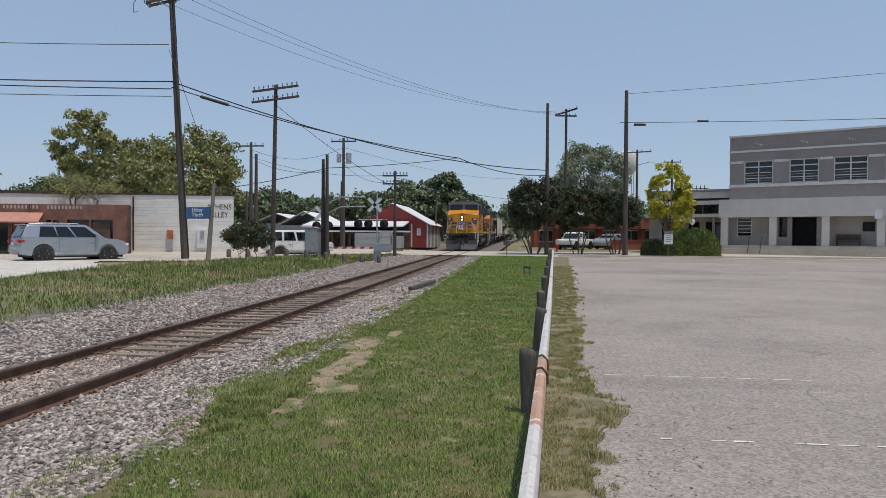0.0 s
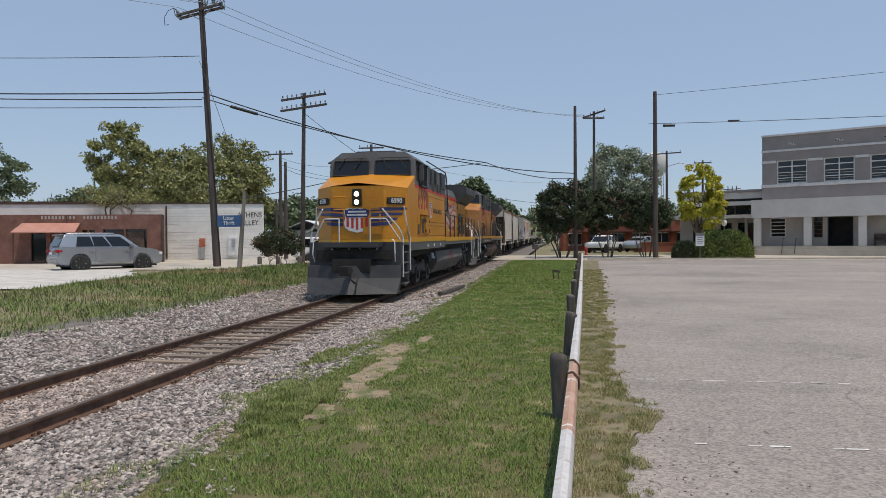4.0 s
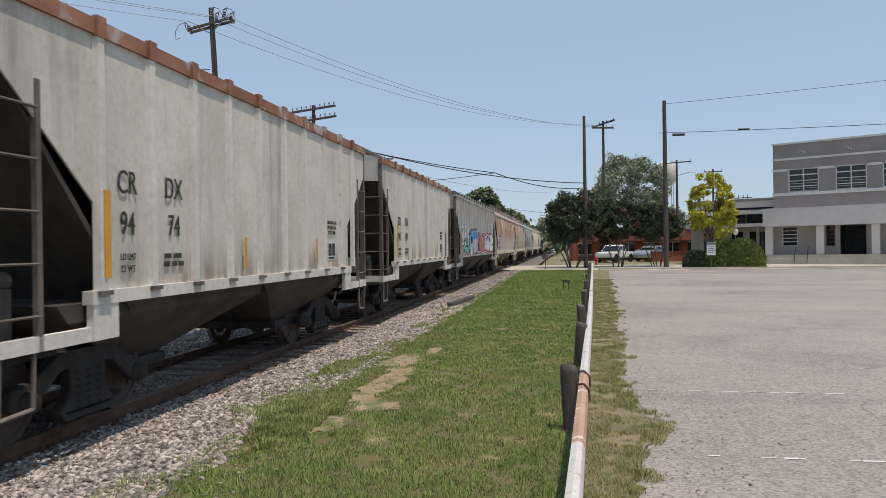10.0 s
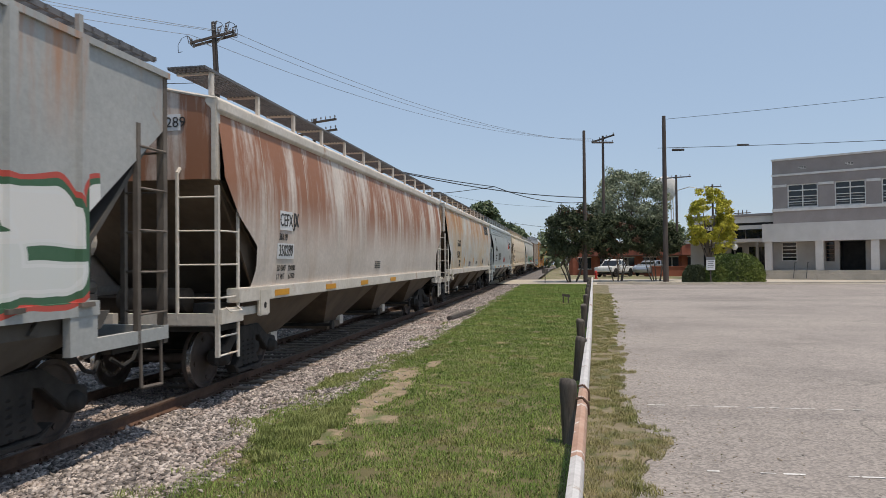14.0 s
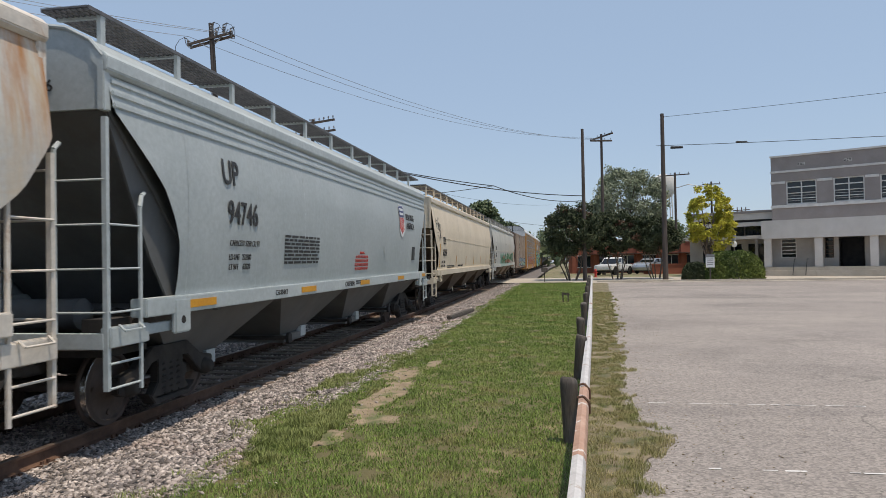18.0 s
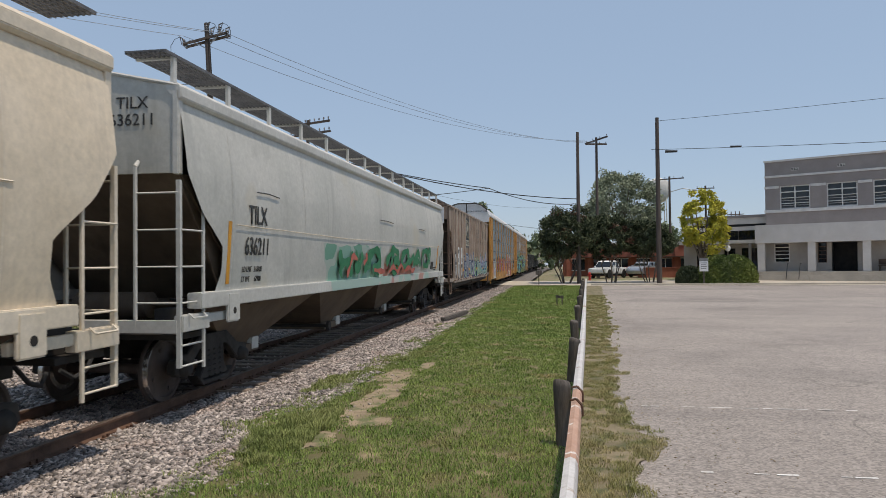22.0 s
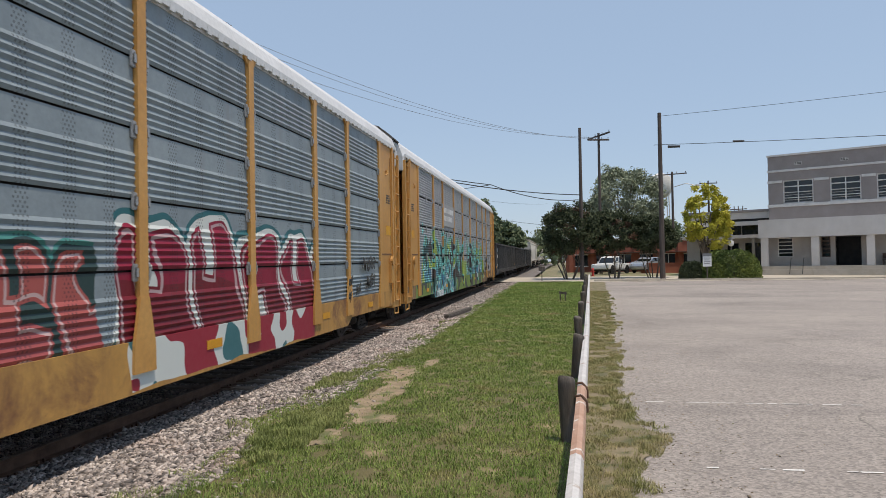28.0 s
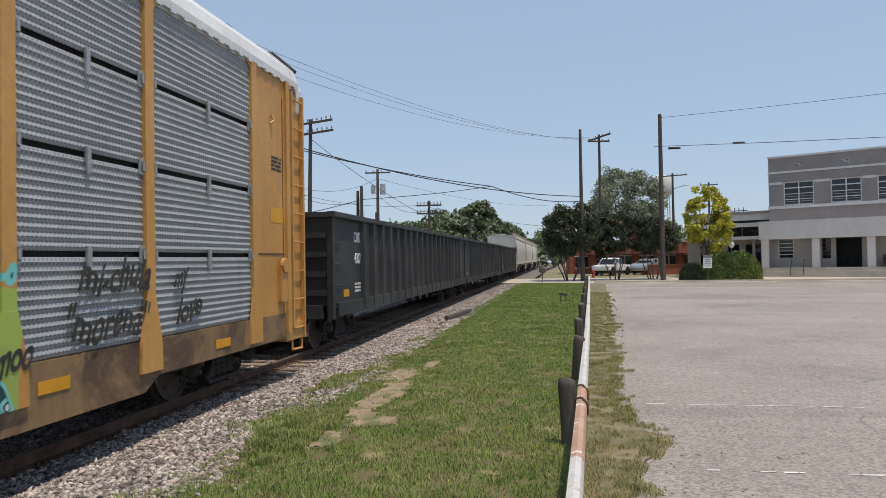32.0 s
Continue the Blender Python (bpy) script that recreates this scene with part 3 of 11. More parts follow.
M_redline = surface("red_stripe_paint", (0.52, 0.035, 0.025), (0.6, 0.05, 0.035), 2.0, 0.45, bump=0)
M_bandyellow = surface("bright_sill_yellow", (0.62, 0.29, 0.010), (0.70, 0.35, 0.016), 2.0, 0.4, bump=0)
M_handrail = surface("dark_handrail", (0.035, 0.033, 0.031), (0.07, 0.066, 0.062), 4.0, 0.6, bump=0)
M_railwhite = surface("white_grab_iron", (0.62, 0.61, 0.59), (0.74, 0.73, 0.71), 4.0, 0.5, bump=0)
M_blackink = surface("black_stencil_paint", (0.02, 0.02, 0.02), (0.045, 0.045, 0.045), 4.0, 0.6, bump=0)
M_placard = surface("white_placard", (0.62, 0.63, 0.64), (0.74, 0.75, 0.75), 3.0, 0.5, bump=0)
M_orange = surface("amber_reflector", (0.62, 0.27, 0.02), (0.72, 0.34, 0.03), 3.0, 0.4, bump=0)

# ---------- ground ----------
def bank(x):
    """How far the land beyond the track stands above the lawn's level."""
    t = min(1.0, max(0.0, (-9.6 - x) / 4.5))
    return 0.35 * t * t * (3 - 2 * t)


def gz(x, y):
    yy = y if y < 140 else 140 + (y - 140) * 0.25
    return RISE * yy - 0.05 + bank(x) if x < -9.6 else RISE * yy - 0.05


def wob(x, y, s, k=1.0):
    return k * (noise.noise((x * s, y * s, 3.1)) + 0.5 * noise.noise((x * s * 2.7, y * s * 2.7, 8.2)))


def strip(name, mat, left, right, y0, y1, ny, nx, lift, label, category):
    """A sheet of ground between two edges, each a function of y."""
    s = Shape()
    s.sheet(nx, ny, lambda u, v: (lambda y: (lambda x: (x, y, gz(x, y) + lift))(left(y) + u * (right(y) - left(y))))(y0 + (v ** 1.7) * (y1 - y0)))
    return thing(name, label, category, kind="structure", shape=s, material=mat, smooth=True)


xs = sorted(set([-2500, -800, -300, -150, -80, -50, -35] + [-28 + i * 1.5 for i in range(24)] + [9, 12, 16, 20, 26, 34, 45, 60, 90, 150, 300, 800, 2500]))
ys = sorted(set([-2500, -600, -150, -60, -25] + [-12 + i * 2 for i in range(60)] + [110 + 10 * i for i in range(10)] + [230, 300, 500, 1000, 2500]))
g = Shape()
g.sheet(len(xs) - 1, len(ys) - 1, lambda u, v: (xs[round(u * (len(xs) - 1))], ys[round(v * (len(ys) - 1))],
        gz(xs[round(u * (len(xs) - 1))], ys[round(v * (len(ys) - 1))]) - (0.03 if abs(xs[round(u * (len(xs) - 1))] - XC) > 4.3 else 0.35)))
thing("ground", "dry grass and bare earth of a small town", "ground", kind="structure", shape=g, material=M_earth, smooth=True)


def fence_x(y):
    return 0.02 + 0.0385 * (y - 4.3)


def lot_edge(y):
    """The worn border of the asphalt: it bulges out at one spot and runs nearly straight beyond."""
    base = 0.50 + 0.0150 * y * (0.6 + 0.4 * min(1.0, y / 20)) + 0.38 * math.exp(-((y - 7.7) / 0.85) ** 2)
    return fence_x(y) + base - 0.11 + wob(1, y, 0.5, 0.07) + wob(5, y, 1.6, 0.05) + wob(8, y, 4.5, 0.03)


def ballast_edge(y):
    return -3.15 - 0.40 * math.exp(-((y - 8.5) / 0.9) ** 2) + wob(9, y, 0.35, 0.10) + wob(2, y, 1.4, 0.12)


strip("lawn", M_lawn, lambda y: ballast_edge(y) - 0.25, lambda y: fence_x(y) + 0.05, -6, 55.5, 120, 8, 0.0, "mown green lawn between the track and the fence", "grass")
strip("verge", M_verge, lambda y: fence_x(y) + 0.05, lot_edge, -6, 54.6, 700, 4, 0.004, "worn strip of dry grass along the fence", "grass")
strip("parking_lot", M_lot, lot_edge, lambda y: 60.0, -30, 54.3, 700, 4, -0.008, "cracked pale grey asphalt car park", "parking lot")
strip("road_crossing", M_road, lambda y: -55.0, lambda y: 60.0, 56.2, 68.0, 14, 60, 0.012, "pale concrete street that crosses the track", "road")
strip("side_street", M_road, lambda y: 0.6 + wob(0, y, 0.2, 0.2), lambda y: 60.0, 54.3, 56.2, 3, 30, 0.008, "pale concrete street edge beyond the car park", "road")
strip("gravel_lane", M_gravel, lambda y: -46 + wob(3, y, 0.5, 0.5), lambda y: -17.2 + wob(3, y, 0.5, 0.6) + 0.14 * (26 - y) + (0.0 if y < 27 else (y - 27) * -0.5), 20.0, 33.0, 30, 30, 0.02, "bright white gravel pull-in", "gravel")
strip("forecourt", M_road, lambda y: -55.0, lambda y: -17.0 + 0.25 * (y - 30) + wob(4, y, 0.5, 0.5), 33.0, 56.2, 30, 30, 0.015, "dusty concrete forecourt of the old shops", "pavement")

# bare dirt patches in the lawn
PATCH = [(-2.75, 11.7, 0.30, 0.85), (-2.55, 10.2, 0.20, 1.1), (-2.62, 9.2, 0.20, 0.6), (-2.36, 8.45, 0.28, 0.32), (-2.68, 7.5, 0.20, 0.36), (-2.45, 13.0, 0.12, 0.5)]
for k, (px, py, rx, ry) in enumerate(PATCH):
    s = Shape()
    ring = []
    for i in range(90):
        a = 2 * math.pi * i / 90
        rr = 1 + 0.55 * noise.noise((math.cos(a) * 1.6 + k * 7, math.sin(a) * 1.6, 1.5)) + 0.30 * noise.noise((math.cos(a) * 6 + k * 7, math.sin(a) * 6, 4.5))
        ring.append((px + rx * rr * math.cos(a), py + ry * rr * math.sin(a)))
    s.add([(x, y, gz(x, y) + 0.006 + 0.0006 * k) for x, y in ring], [tuple(range(90))])
    thing("dirt_patch", "bare sandy dirt patch worn in the lawn", "dirt patch", shape=s, material=M_dirt, kind="structure")

# painted stall lines on the car park
for k, (lx, ly, ln_) in enumerate([(0.95, 6.84, 4.4), (1.06, 9.80, 3.2), (5.6, 9.6, 4.0)]):
    root = thing("parking_line", "worn broken white stall line on asphalt", "road marking", kind="structure")
    x = lx
    while x < lx + ln_:
        w = rng.uniform(0.05, 0.32)
        if rng.random() < 0.62:
            hw = rng.uniform(0.010, 0.024)
            s = Shape().add([(x, ly - hw, gz(x, ly) - 0.003), (x + w, ly - hw * 0.8, gz(x, ly) - 0.003), (x + w, ly + hw, gz(x, ly) - 0.003), (x, ly + hw * 0.7, gz(x, ly) - 0.003)], [(0, 1, 2, 3)])
            part("paint_dash", s, M_paintline, root)
        x += w + rng.uniform(0.015, 0.12)
# ---------- track ----------
track = thing("railroad_track", "rusty single railroad track on grey ballast", "railroad track", kind="structure")
bed = Shape()
prof = [(-4.9, 0.0), (-3.6, -0.03), (-2.4, -0.08), (-1.55, -0.11), (-1.25, -0.165), (1.25, -0.165), (1.55, -0.11), (2.4, -0.075), (2.95, -0.045), (3.5, -0.085)]
ysb = [-25 + i * 2.5 for i in range(60)] + [130, 160, 220, 320, 420]
bed.sheet(len(prof) - 1, len(ysb) - 1, lambda u, v: (lambda p, y: (XC + p[0], y, RISE * min(y, 140) + 0.25 * RISE * max(0, y - 140) + p[1]))(prof[round(u * (len(prof) - 1))], ysb[round(v * (len(ysb) - 1))]))
part("ballast_bed", bed, M_bed, track, "dusty ballast bed", smooth=True)
RP = [(-0.07, -0.165), (0.07, -0.165), (0.07, -0.150), (0.012, -0.135), (0.010, -0.045), (0.034, -0.034), (0.034, -0.008), (-0.034, -0.008), (-0.034, -0.034), (-0.010, -0.045), (-0.012, -0.135), (-0.07, -0.150)]
for sx in (-0.755, 0.755):
    s = Shape()
    rings = [[(XC + sx + p[0], y, RISE * min(y, 140) + 0.25 * RISE * max(0, y - 140) + p[1]) for p in RP] for y in (-25, 140, 420)]
    s.loft(rings)
    part("rail", s, M_rail, track, "rust-brown steel rail")
    s = Shape()
    s.loft([[(XC + sx + a, y, RISE * min(y, 140) + 0.25 * RISE * max(0, y - 140) + b) for a, b in ((-0.034, -0.008), (0.034, -0.008), (0.026, 0.0), (-0.026, 0.0))] for y in (-25, 140, 420)])
    part("rail_head", s, M_railhead, track, "worn rail head")
tie_me = Shape().box(-1.3, 1.3, -0.115, 0.115, -0.17, -0.0).mesh("tie", bevel=0.012)
tie_me.materials.append(M_tie)
plate_me = Shape().box(-0.17, 0.17, -0.10, 0.10, 0.0, 0.016).box(-0.11, -0.085, -0.06, -0.03, 0.01, 0.05).box(0.085, 0.11, 0.03, 0.06, 0.01, 0.05).box(-0.11, -0.085, 0.03, 0.06, 0.01, 0.05).box(0.085, 0.11, -0.06, -0.03, 0.01, 0.05).mesh("tie_plate")
plate_me.materials.append(M_rail)
y = 2.0
while y < 75:
    tz = RISE * y - (0.165 if y < 10.5 else 0.118) - rng.uniform(0, 0.012)
    t_ob = part("tie", tie_me, M_tie, track, m=pose(XC + rng.uniform(-0.05, 0.05), y, tz, 0, 0, rng.uniform(-1.5, 1.5)))
    if y < 40:
        for sx in (-0.755, 0.755):
            part("tie_plate", plate_me, M_rail, t_ob, m=pose(sx, 0, 0.0))
    y += 0.52 + rng.uniform(-0.03, 0.03)


def scatter_stones(n, xr, yr, size, mat, name, label, sink=0.3, keep=None, zed=None):
    """Many small angular stones in one mesh."""
    base = np.array([(1, 0, 0), (-1, 0, 0), (0, 1, 0), (0, -1, 0), (0, 0, 1), (0, 0, -1)], float)
    tri = np.array([(0, 2, 4), (2, 1, 4), (1, 3, 4), (3, 0, 4), (2, 0, 5), (1, 2, 5), (3, 1, 5), (0, 3, 5)])
    u = rng.random(n)
    yy = yr[0] + (yr[1] - yr[0]) * u ** 1.9
    xx = rng.uniform(xr[0], xr[1], n)
    ok = np.ones(n, bool) if keep is None else np.array([keep(a, b) for a, b in zip(xx, yy)])
    xx, yy = xx[ok], yy[ok]
    n = len(xx)
    sc = rng.uniform(size[0], size[1], (n, 1, 1)) * rng.uniform(0.6, 1.35, (n, 1, 3)) * np.array([1.05, 1.05, 0.46])
    v = base[None] * sc * rng.uniform(0.7, 1.25, (n, 6, 1)) + rng.normal(0, 0.17, (n, 6, 3)) * sc
    a, b = rng.uniform(0, 6.28, n), rng.normal(0, 0.42, n)
    ca, sa, cb, sb = np.cos(a), np.sin(a), np.cos(b), np.sin(b)
    rot = np.stack([np.stack([ca, -sa * cb, sa * sb], 1), np.stack([sa, ca * cb, -ca * sb], 1), np.stack([0 * a, sb, cb], 1)], 1)
    v = np.einsum("nij,nkj->nki", rot, v)
    zz = np.array([zed(p, q) for p, q in zip(xx, yy)]) + (0.5 - sink) * size[0]
    v += np.stack([xx, yy, zz], 1)[:, None, :]
    faces = (tri[None] + 6 * np.arange(n)[:, None, None]).reshape(-1, 3)
    ob = new(name, quick_mesh(name, v.reshape(-1, 3), faces, mat))
    return tagged(ob, label, "ballast", kind="stuff")


def bed_z(x, y):
    return RISE * min(y, 140) + float(np.interp(x - XC, [p[0] for p in prof], [p[1] for p in prof]))


def near_bed(x, y):
    return x < ballast_edge(y) + 0.15 * wob(x * 3, y, 1.3) and x > XC - 4.3 + wob(7, y, 0.3, 0.9)


scatter_stones(42000, (XC + 0.85, -2.6), (3.2, 22), (0.020, 0.046), M_stone, "ballast_stones", "grey and pinkish crushed ballast stones", keep=near_bed, zed=bed_z)
scatter_stones(9000, (XC + 0.85, -2.8), (20, 56), (0.03, 0.06), M_stone, "ballast_stones", "grey crushed ballast stones", keep=near_bed, zed=bed_z)
scatter_stones(26000, (XC - 0.70, XC + 0.70), (4.5, 30), (0.020, 0.042), M_stone_red, "ballast_stones", "rust-stained ballast between the rails", keep=lambda x, y: y < 10.5 + 2.5 * rng.random() or rng.random() < 0.35, zed=lambda x, y: bed_z(x, y) + 0.005)
scatter_stones(40000, (XC - 4.6, XC - 0.85), (6, 58), (0.025, 0.055), M_stone, "ballast_stones", "grey ballast stones on the far shoulder", keep=near_bed, zed=bed_z)
scatter_stones(500, (-3.4, -2.4), (5, 14), (0.012, 0.032), M_stone, "stray_stones", "stray stones in the lawn", keep=lambda x, y: rng.random() < 0.4, zed=lambda x, y: gz(x, y) + 0.005)


def grass(n, xr, yr, hgt, mat, name, label, keep, power=1.8, wide=0.006, tuft=0.0):
    """Many fine leaning blades in one mesh; tuft: how far the height swells and sinks from clump to clump."""
    u = rng.random(n)
    yy = yr[0] + (yr[1] - yr[0]) * u ** power
    xx = rng.uniform(0, 1, n)
    lo, hi = np.array([xr[0](q) for q in yy]), np.array([xr[1](q) for q in yy])
    xx = lo + xx * (hi - lo)
    ok = np.array([keep(a, b) for a, b in zip(xx, yy)])
    xx, yy = xx[ok], yy[ok]
    n = len(xx)
    zz = np.array([gz(a, b) for a, b in zip(xx, yy)])
    h = rng.uniform(hgt[0], hgt[1], n)
    if tuft:
        h *= np.array([max(0.25, 1 + tuft * (wob(p, q, 4.2, 1.3) + 0.6 * wob(p, q, 1.1))) for p, q in zip(xx, yy)])
    a = rng.uniform(0, 6.28, n)
    lean = rng.uniform(0.2, 0.9, n) * h
    w = wide * (0.7 + 0.08 * yy)
    dx, dy = np.cos(a), np.sin(a)
    p0 = np.stack([xx - dy * w, yy + dx * w, zz], 1)
    p1 = np.stack([xx + dy * w, yy - dx * w, zz], 1)
    p2 = np.stack([xx + dx * lean, yy + dy * lean, zz + h], 1)
    v = np.stack([p0, p1, p2], 1).reshape(-1, 3)
    faces = np.arange(3 * n).reshape(-1, 3)
    ob = new(name, quick_mesh(name, v, faces, mat))
    return tagged(ob, label, "grass", kind="stuff")




def on_lawn(x, y):
    for a, b, c, d in PATCH:
        if ((x - a) / c) ** 2 + ((y - b) / d) ** 2 < 0.8 + 1.3 * noise.noise((x * 5, y * 3, 0)):
            return rng.random() < 0.05
    return x > ballast_edge(y) - 0.25 + 0.2 * wob(x * 2, y, 1.1) and wob(x, y, 0.9) > -0.75


grass(380000, (lambda y: ballast_edge(y) - 0.5, lambda y: fence_x(y) - 0.02), (3.2, 30), (0.016, 0.040), M_blade, "lawn_grass", "short green lawn grass with dry tips", lambda x, y: on_lawn(x, y) and wob(x, y, 3.1) > -0.62 + 0.5 * rng.random(), 1.9, 0.0030, 0.55)
grass(90000, (lambda y: ballast_edge(y) - 0.5, lambda y: fence_x(y) - 0.02), (28, 55), (0.03, 0.05), M_blade, "lawn_grass", "short green lawn grass", on_lawn, 1.0, 0.005)
grass(150000, (lambda y: fence_x(y), lambda y: lot_edge(y) + 0.10), (3.0, 40), (0.014, 0.042), M_weed, "verge_grass", "patchy green and dry grass along the fence", lambda x, y: wob(x, y, 2.6) > -0.36 + 0.9 * max(0.0, x - lot_edge(y) + 0.30) + 0.35 * rng.random(), 1.9, 0.0026, 0.6)
grass(60000, (lambda y: lot_edge(y) - 0.15, lambda y: lot_edge(y) + 0.30), (3.0, 40), (0.014, 0.045), M_weed, "edge_weeds", "low weeds creeping over the asphalt edge", lambda x, y: wob(x * 1.5, y, 2.2) > 0.10 + 1.6 * (x - lot_edge(y)), 1.8, 0.0028, 0.9)
scatter_stones(14000, (0.3, 3.4), (3.5, 34), (0.004, 0.012), M_dirt, "edge_gravel", "loose tan grit along the asphalt edge", keep=lambda x, y: 0 < x - lot_edge(y) + 0.2 < rng.exponential(0.45) + 0.2, zed=lambda x, y: gz(x, y) - 0.004)
grass(15000, (lambda y: ballast_edge(y) - 0.55, lambda y: ballast_edge(y) + 0.40), (4.0, 24), (0.022, 0.055), M_weedtuft, "weeds", "taller leafy weeds at the edge of the ballast", lambda x, y: wob(x * 1.3, y, 0.9) > 0.10, 1.3, 0.0042, 0.7)
grass(42000, (lambda y: -3.75, lambda y: -2.45), (6.3, 9.6), (0.035, 0.08), M_weedtuft, "weeds", "low spreading clump of green weeds on the ballast", lambda x, y: ((x + 3.02) / 0.42) ** 2 + ((y - 7.75) / 1.25) ** 2 < 0.75 + 0.9 * wob(x, y, 1.9) and wob(x, y, 5.0) > -0.5, 1.0, 0.0042, 0.8)
grass(26000, (lambda y: -3.9, lambda y: -2.6), (10.2, 16.0), (0.022, 0.055), M_weedtuft, "weeds", "thin strip of weeds between ballast and dirt", lambda x, y: abs(x + 3.62 - 0.17 * (y - 11.0)) < 0.20 + 0.28 * wob(x, y, 1.5) and wob(x, y, 4.0) > -0.35, 1.0, 0.0045, 0.8)
FARLAND = lambda x, y: x < XC - 3.8 + wob(7, y, 0.3, 0.9) and not (y > 33 and x < -17.0 + 0.25 * (y - 30)) and not (19 < y < 33.5 and x < -17.2 + 0.14 * (26 - y))
grass(120000, (lambda y: -24.0, lambda y: XC - 3.6), (12, 56), (0.04, 0.16), M_fargrass, "far_weeds", "rough green and straw-coloured weeds beyond the track", lambda x, y: wob(x, y, 0.35) > -0.45 and FARLAND(x, y), 1.0, 0.006, 0.8)
grass(60000, (lambda y: -22.0, lambda y: XC - 3.3), (12, 56), (0.03, 0.12), M_blade, "far_grass", "green grass clumps beyond the track", lambda x, y: wob(x + 40, y, 0.3) > -0.1 and FARLAND(x, y), 1.0, 0.006, 0.9)


# ---------- fence ----------
FENCE_POSTS = [7.62, 11.6, 15.4, 20.6, 25.8, 31.0, 36.2, 41.4, 46.6, 51.2]
fence = thing("guard_fence", "low guard rail of chipped white steel on dark wooden posts", "fence")
for k, y in enumerate([-2.5, 2.4] + FENCE_POSTS):
    x = fence_x(y) - 0.115
    r = 0.090 if k < 4 else 0.088
    s = Shape()
    z0 = gz(x, y)
    hh = 0.68 + (0.0 if k == 2 else rng.uniform(-0.04, 0.03))
    rings = []
    lx, ly = (0.02, 0.0) if k != 3 else (-0.06, 0.02)
    for h, q in ((-0.3, 0.86), (0.0, 0.9), (0.3, 0.95), (hh - 0.06, 1.02), (hh - 0.02, 0.96), (hh, 0.78)):
        rings.append([(x - lx * h / hh + r * q * math.cos(a) * (1 + 0.06 * math.sin(3 * a + k)), y + r * q * math.sin(a), z0 + h + (0.02 * math.cos(a + k) if h > hh - 0.03 else 0)) for a in [2 * math.pi * i / 14 for i in range(14)]])
    s.loft(rings)
    part("post", s, M_post, fence, "weathered round wooden post", smooth=True)


def rail_run(name, y0, y1, mat, label, drop=0.0, wide=0.0):
    """A length of the fence's rail: a shallow channel with rounded lips."""
    s = Shape()
    pr = [(-0.035, -0.10), (0.03, -0.105), (0.062, -0.07), (0.066, 0.05), (0.045, 0.085), (0.0, 0.10), (-0.05, 0.085), (-0.06, 0.04)]
    pr = [(a * (1 + wide), b * (1 + wide)) for a, b in pr]
    n = max(2, int((y1 - y0) / 1.3))
    rings = []
    for i in range(n + 1):
        y = y0 + (y1 - y0) * i / n
        shift = 0.055 - 0.050 * max(0.0, 1 - y / 14.0)
        rings.append([(fence_x(y) + shift + 0.78 * a, y, gz(0, y) + 0.53 - drop + b + 0.012 * math.sin(y * 0.9)) for a, b in pr])
    s.loft(rings)
    part(name, s, mat, fence, label, smooth=True)


rail_run("rail", -4, 4.9, M_fencewhite, "chipped white steel rail")
rail_run("rail", 4.9, 7.45, M_fencerust, "rust-faded steel rail end", 0.004, 0.02)
rail_run("rail", 7.4, 30.0, M_fencewhite, "chipped white steel rail", 0.0, 0.05)
rail_run("rail", 30.0, 52.0, M_fencewhite, "chipped white steel rail", 0.0, 0.0)
for y in (7.42, 6.75):
    s = Shape().tube([(fence_x(y) - 0.02, y, gz(0, y) + 0.64), (fence_x(y) + 0.035, y - 0.01, gz(0, y) + 0.655), (fence_x(y) + 0.088, y - 0.03, gz(0, y) + 0.60), (fence_x(y) + 0.092, y - 0.03, gz(0, y) + 0.5)], 0.012)
    part("clamp", s, M_rail, fence, "rusty clamp round the rail joint")


# ---------- poles and cables ----------
def pole(name, x, y, h, r, label, top=None, mat=None, base_r=None):
    """A round wooden pole; top: where it ends, if it leans. Returns the thing and the place of its top."""
    z = gz(x, y)
    top = top or (x, y, z + h)
    root = thing(name, label, "utility pole", pose(x, y, z - 0.3))
    s = Shape().cyl((0, 0, 0), (top[0] - x, top[1] - y, top[2] - z + 0.3), base_r or r * 1.35, r * 0.85, 12)
    part("shaft", s, mat or M_pole, root, smooth=True)
    return root, Vector(top)


def crossarm(root, at, along, half, drop=0.0, pins=6, w=0.11):
    """A cross bar with insulators, centred on at, in world terms."""
    o = root.matrix_basis.translation
    d = Vector(along).normalized()
    c = Vector(at) - o
    arm = part("crossarm", Shape().beam(c - d * half, c + d * half + Vector((0, 0, drop)), w, w), M_pole, root, "weathered wooden crossarm")
    for i in range(pins):
        k = -half * 0.93 + 2 * half * 0.93 * i / max(1, pins - 1)
        p = c + d * k + Vector((0, 0, w / 2 + drop * (k + half) / (2 * half)))
        part("insulator", Shape().lathe([(0.02, 0), (0.02, 0.08), (0.05, 0.09), (0.05, 0.13), (0.035, 0.15), (0.045, 0.19), (0.02, 0.21)], tuple(p), n=8), M_insul, arm)
    return arm


def cable(name, pts, sag, r, mat, label, n=14):
    """A slack wire from point to point."""
    s = Shape()
    for a, b in zip(pts, pts[1:]):
        a, b = Vector(a), Vector(b)
        run = [a.lerp(b, i / n) - Vector((0, 0, sag * 4 * (i / n) * (1 - i / n))) for i in range(n + 1)]
        s.tube(run, r, 5)
    return thing(name, label, "cable", shape=s, material=mat)


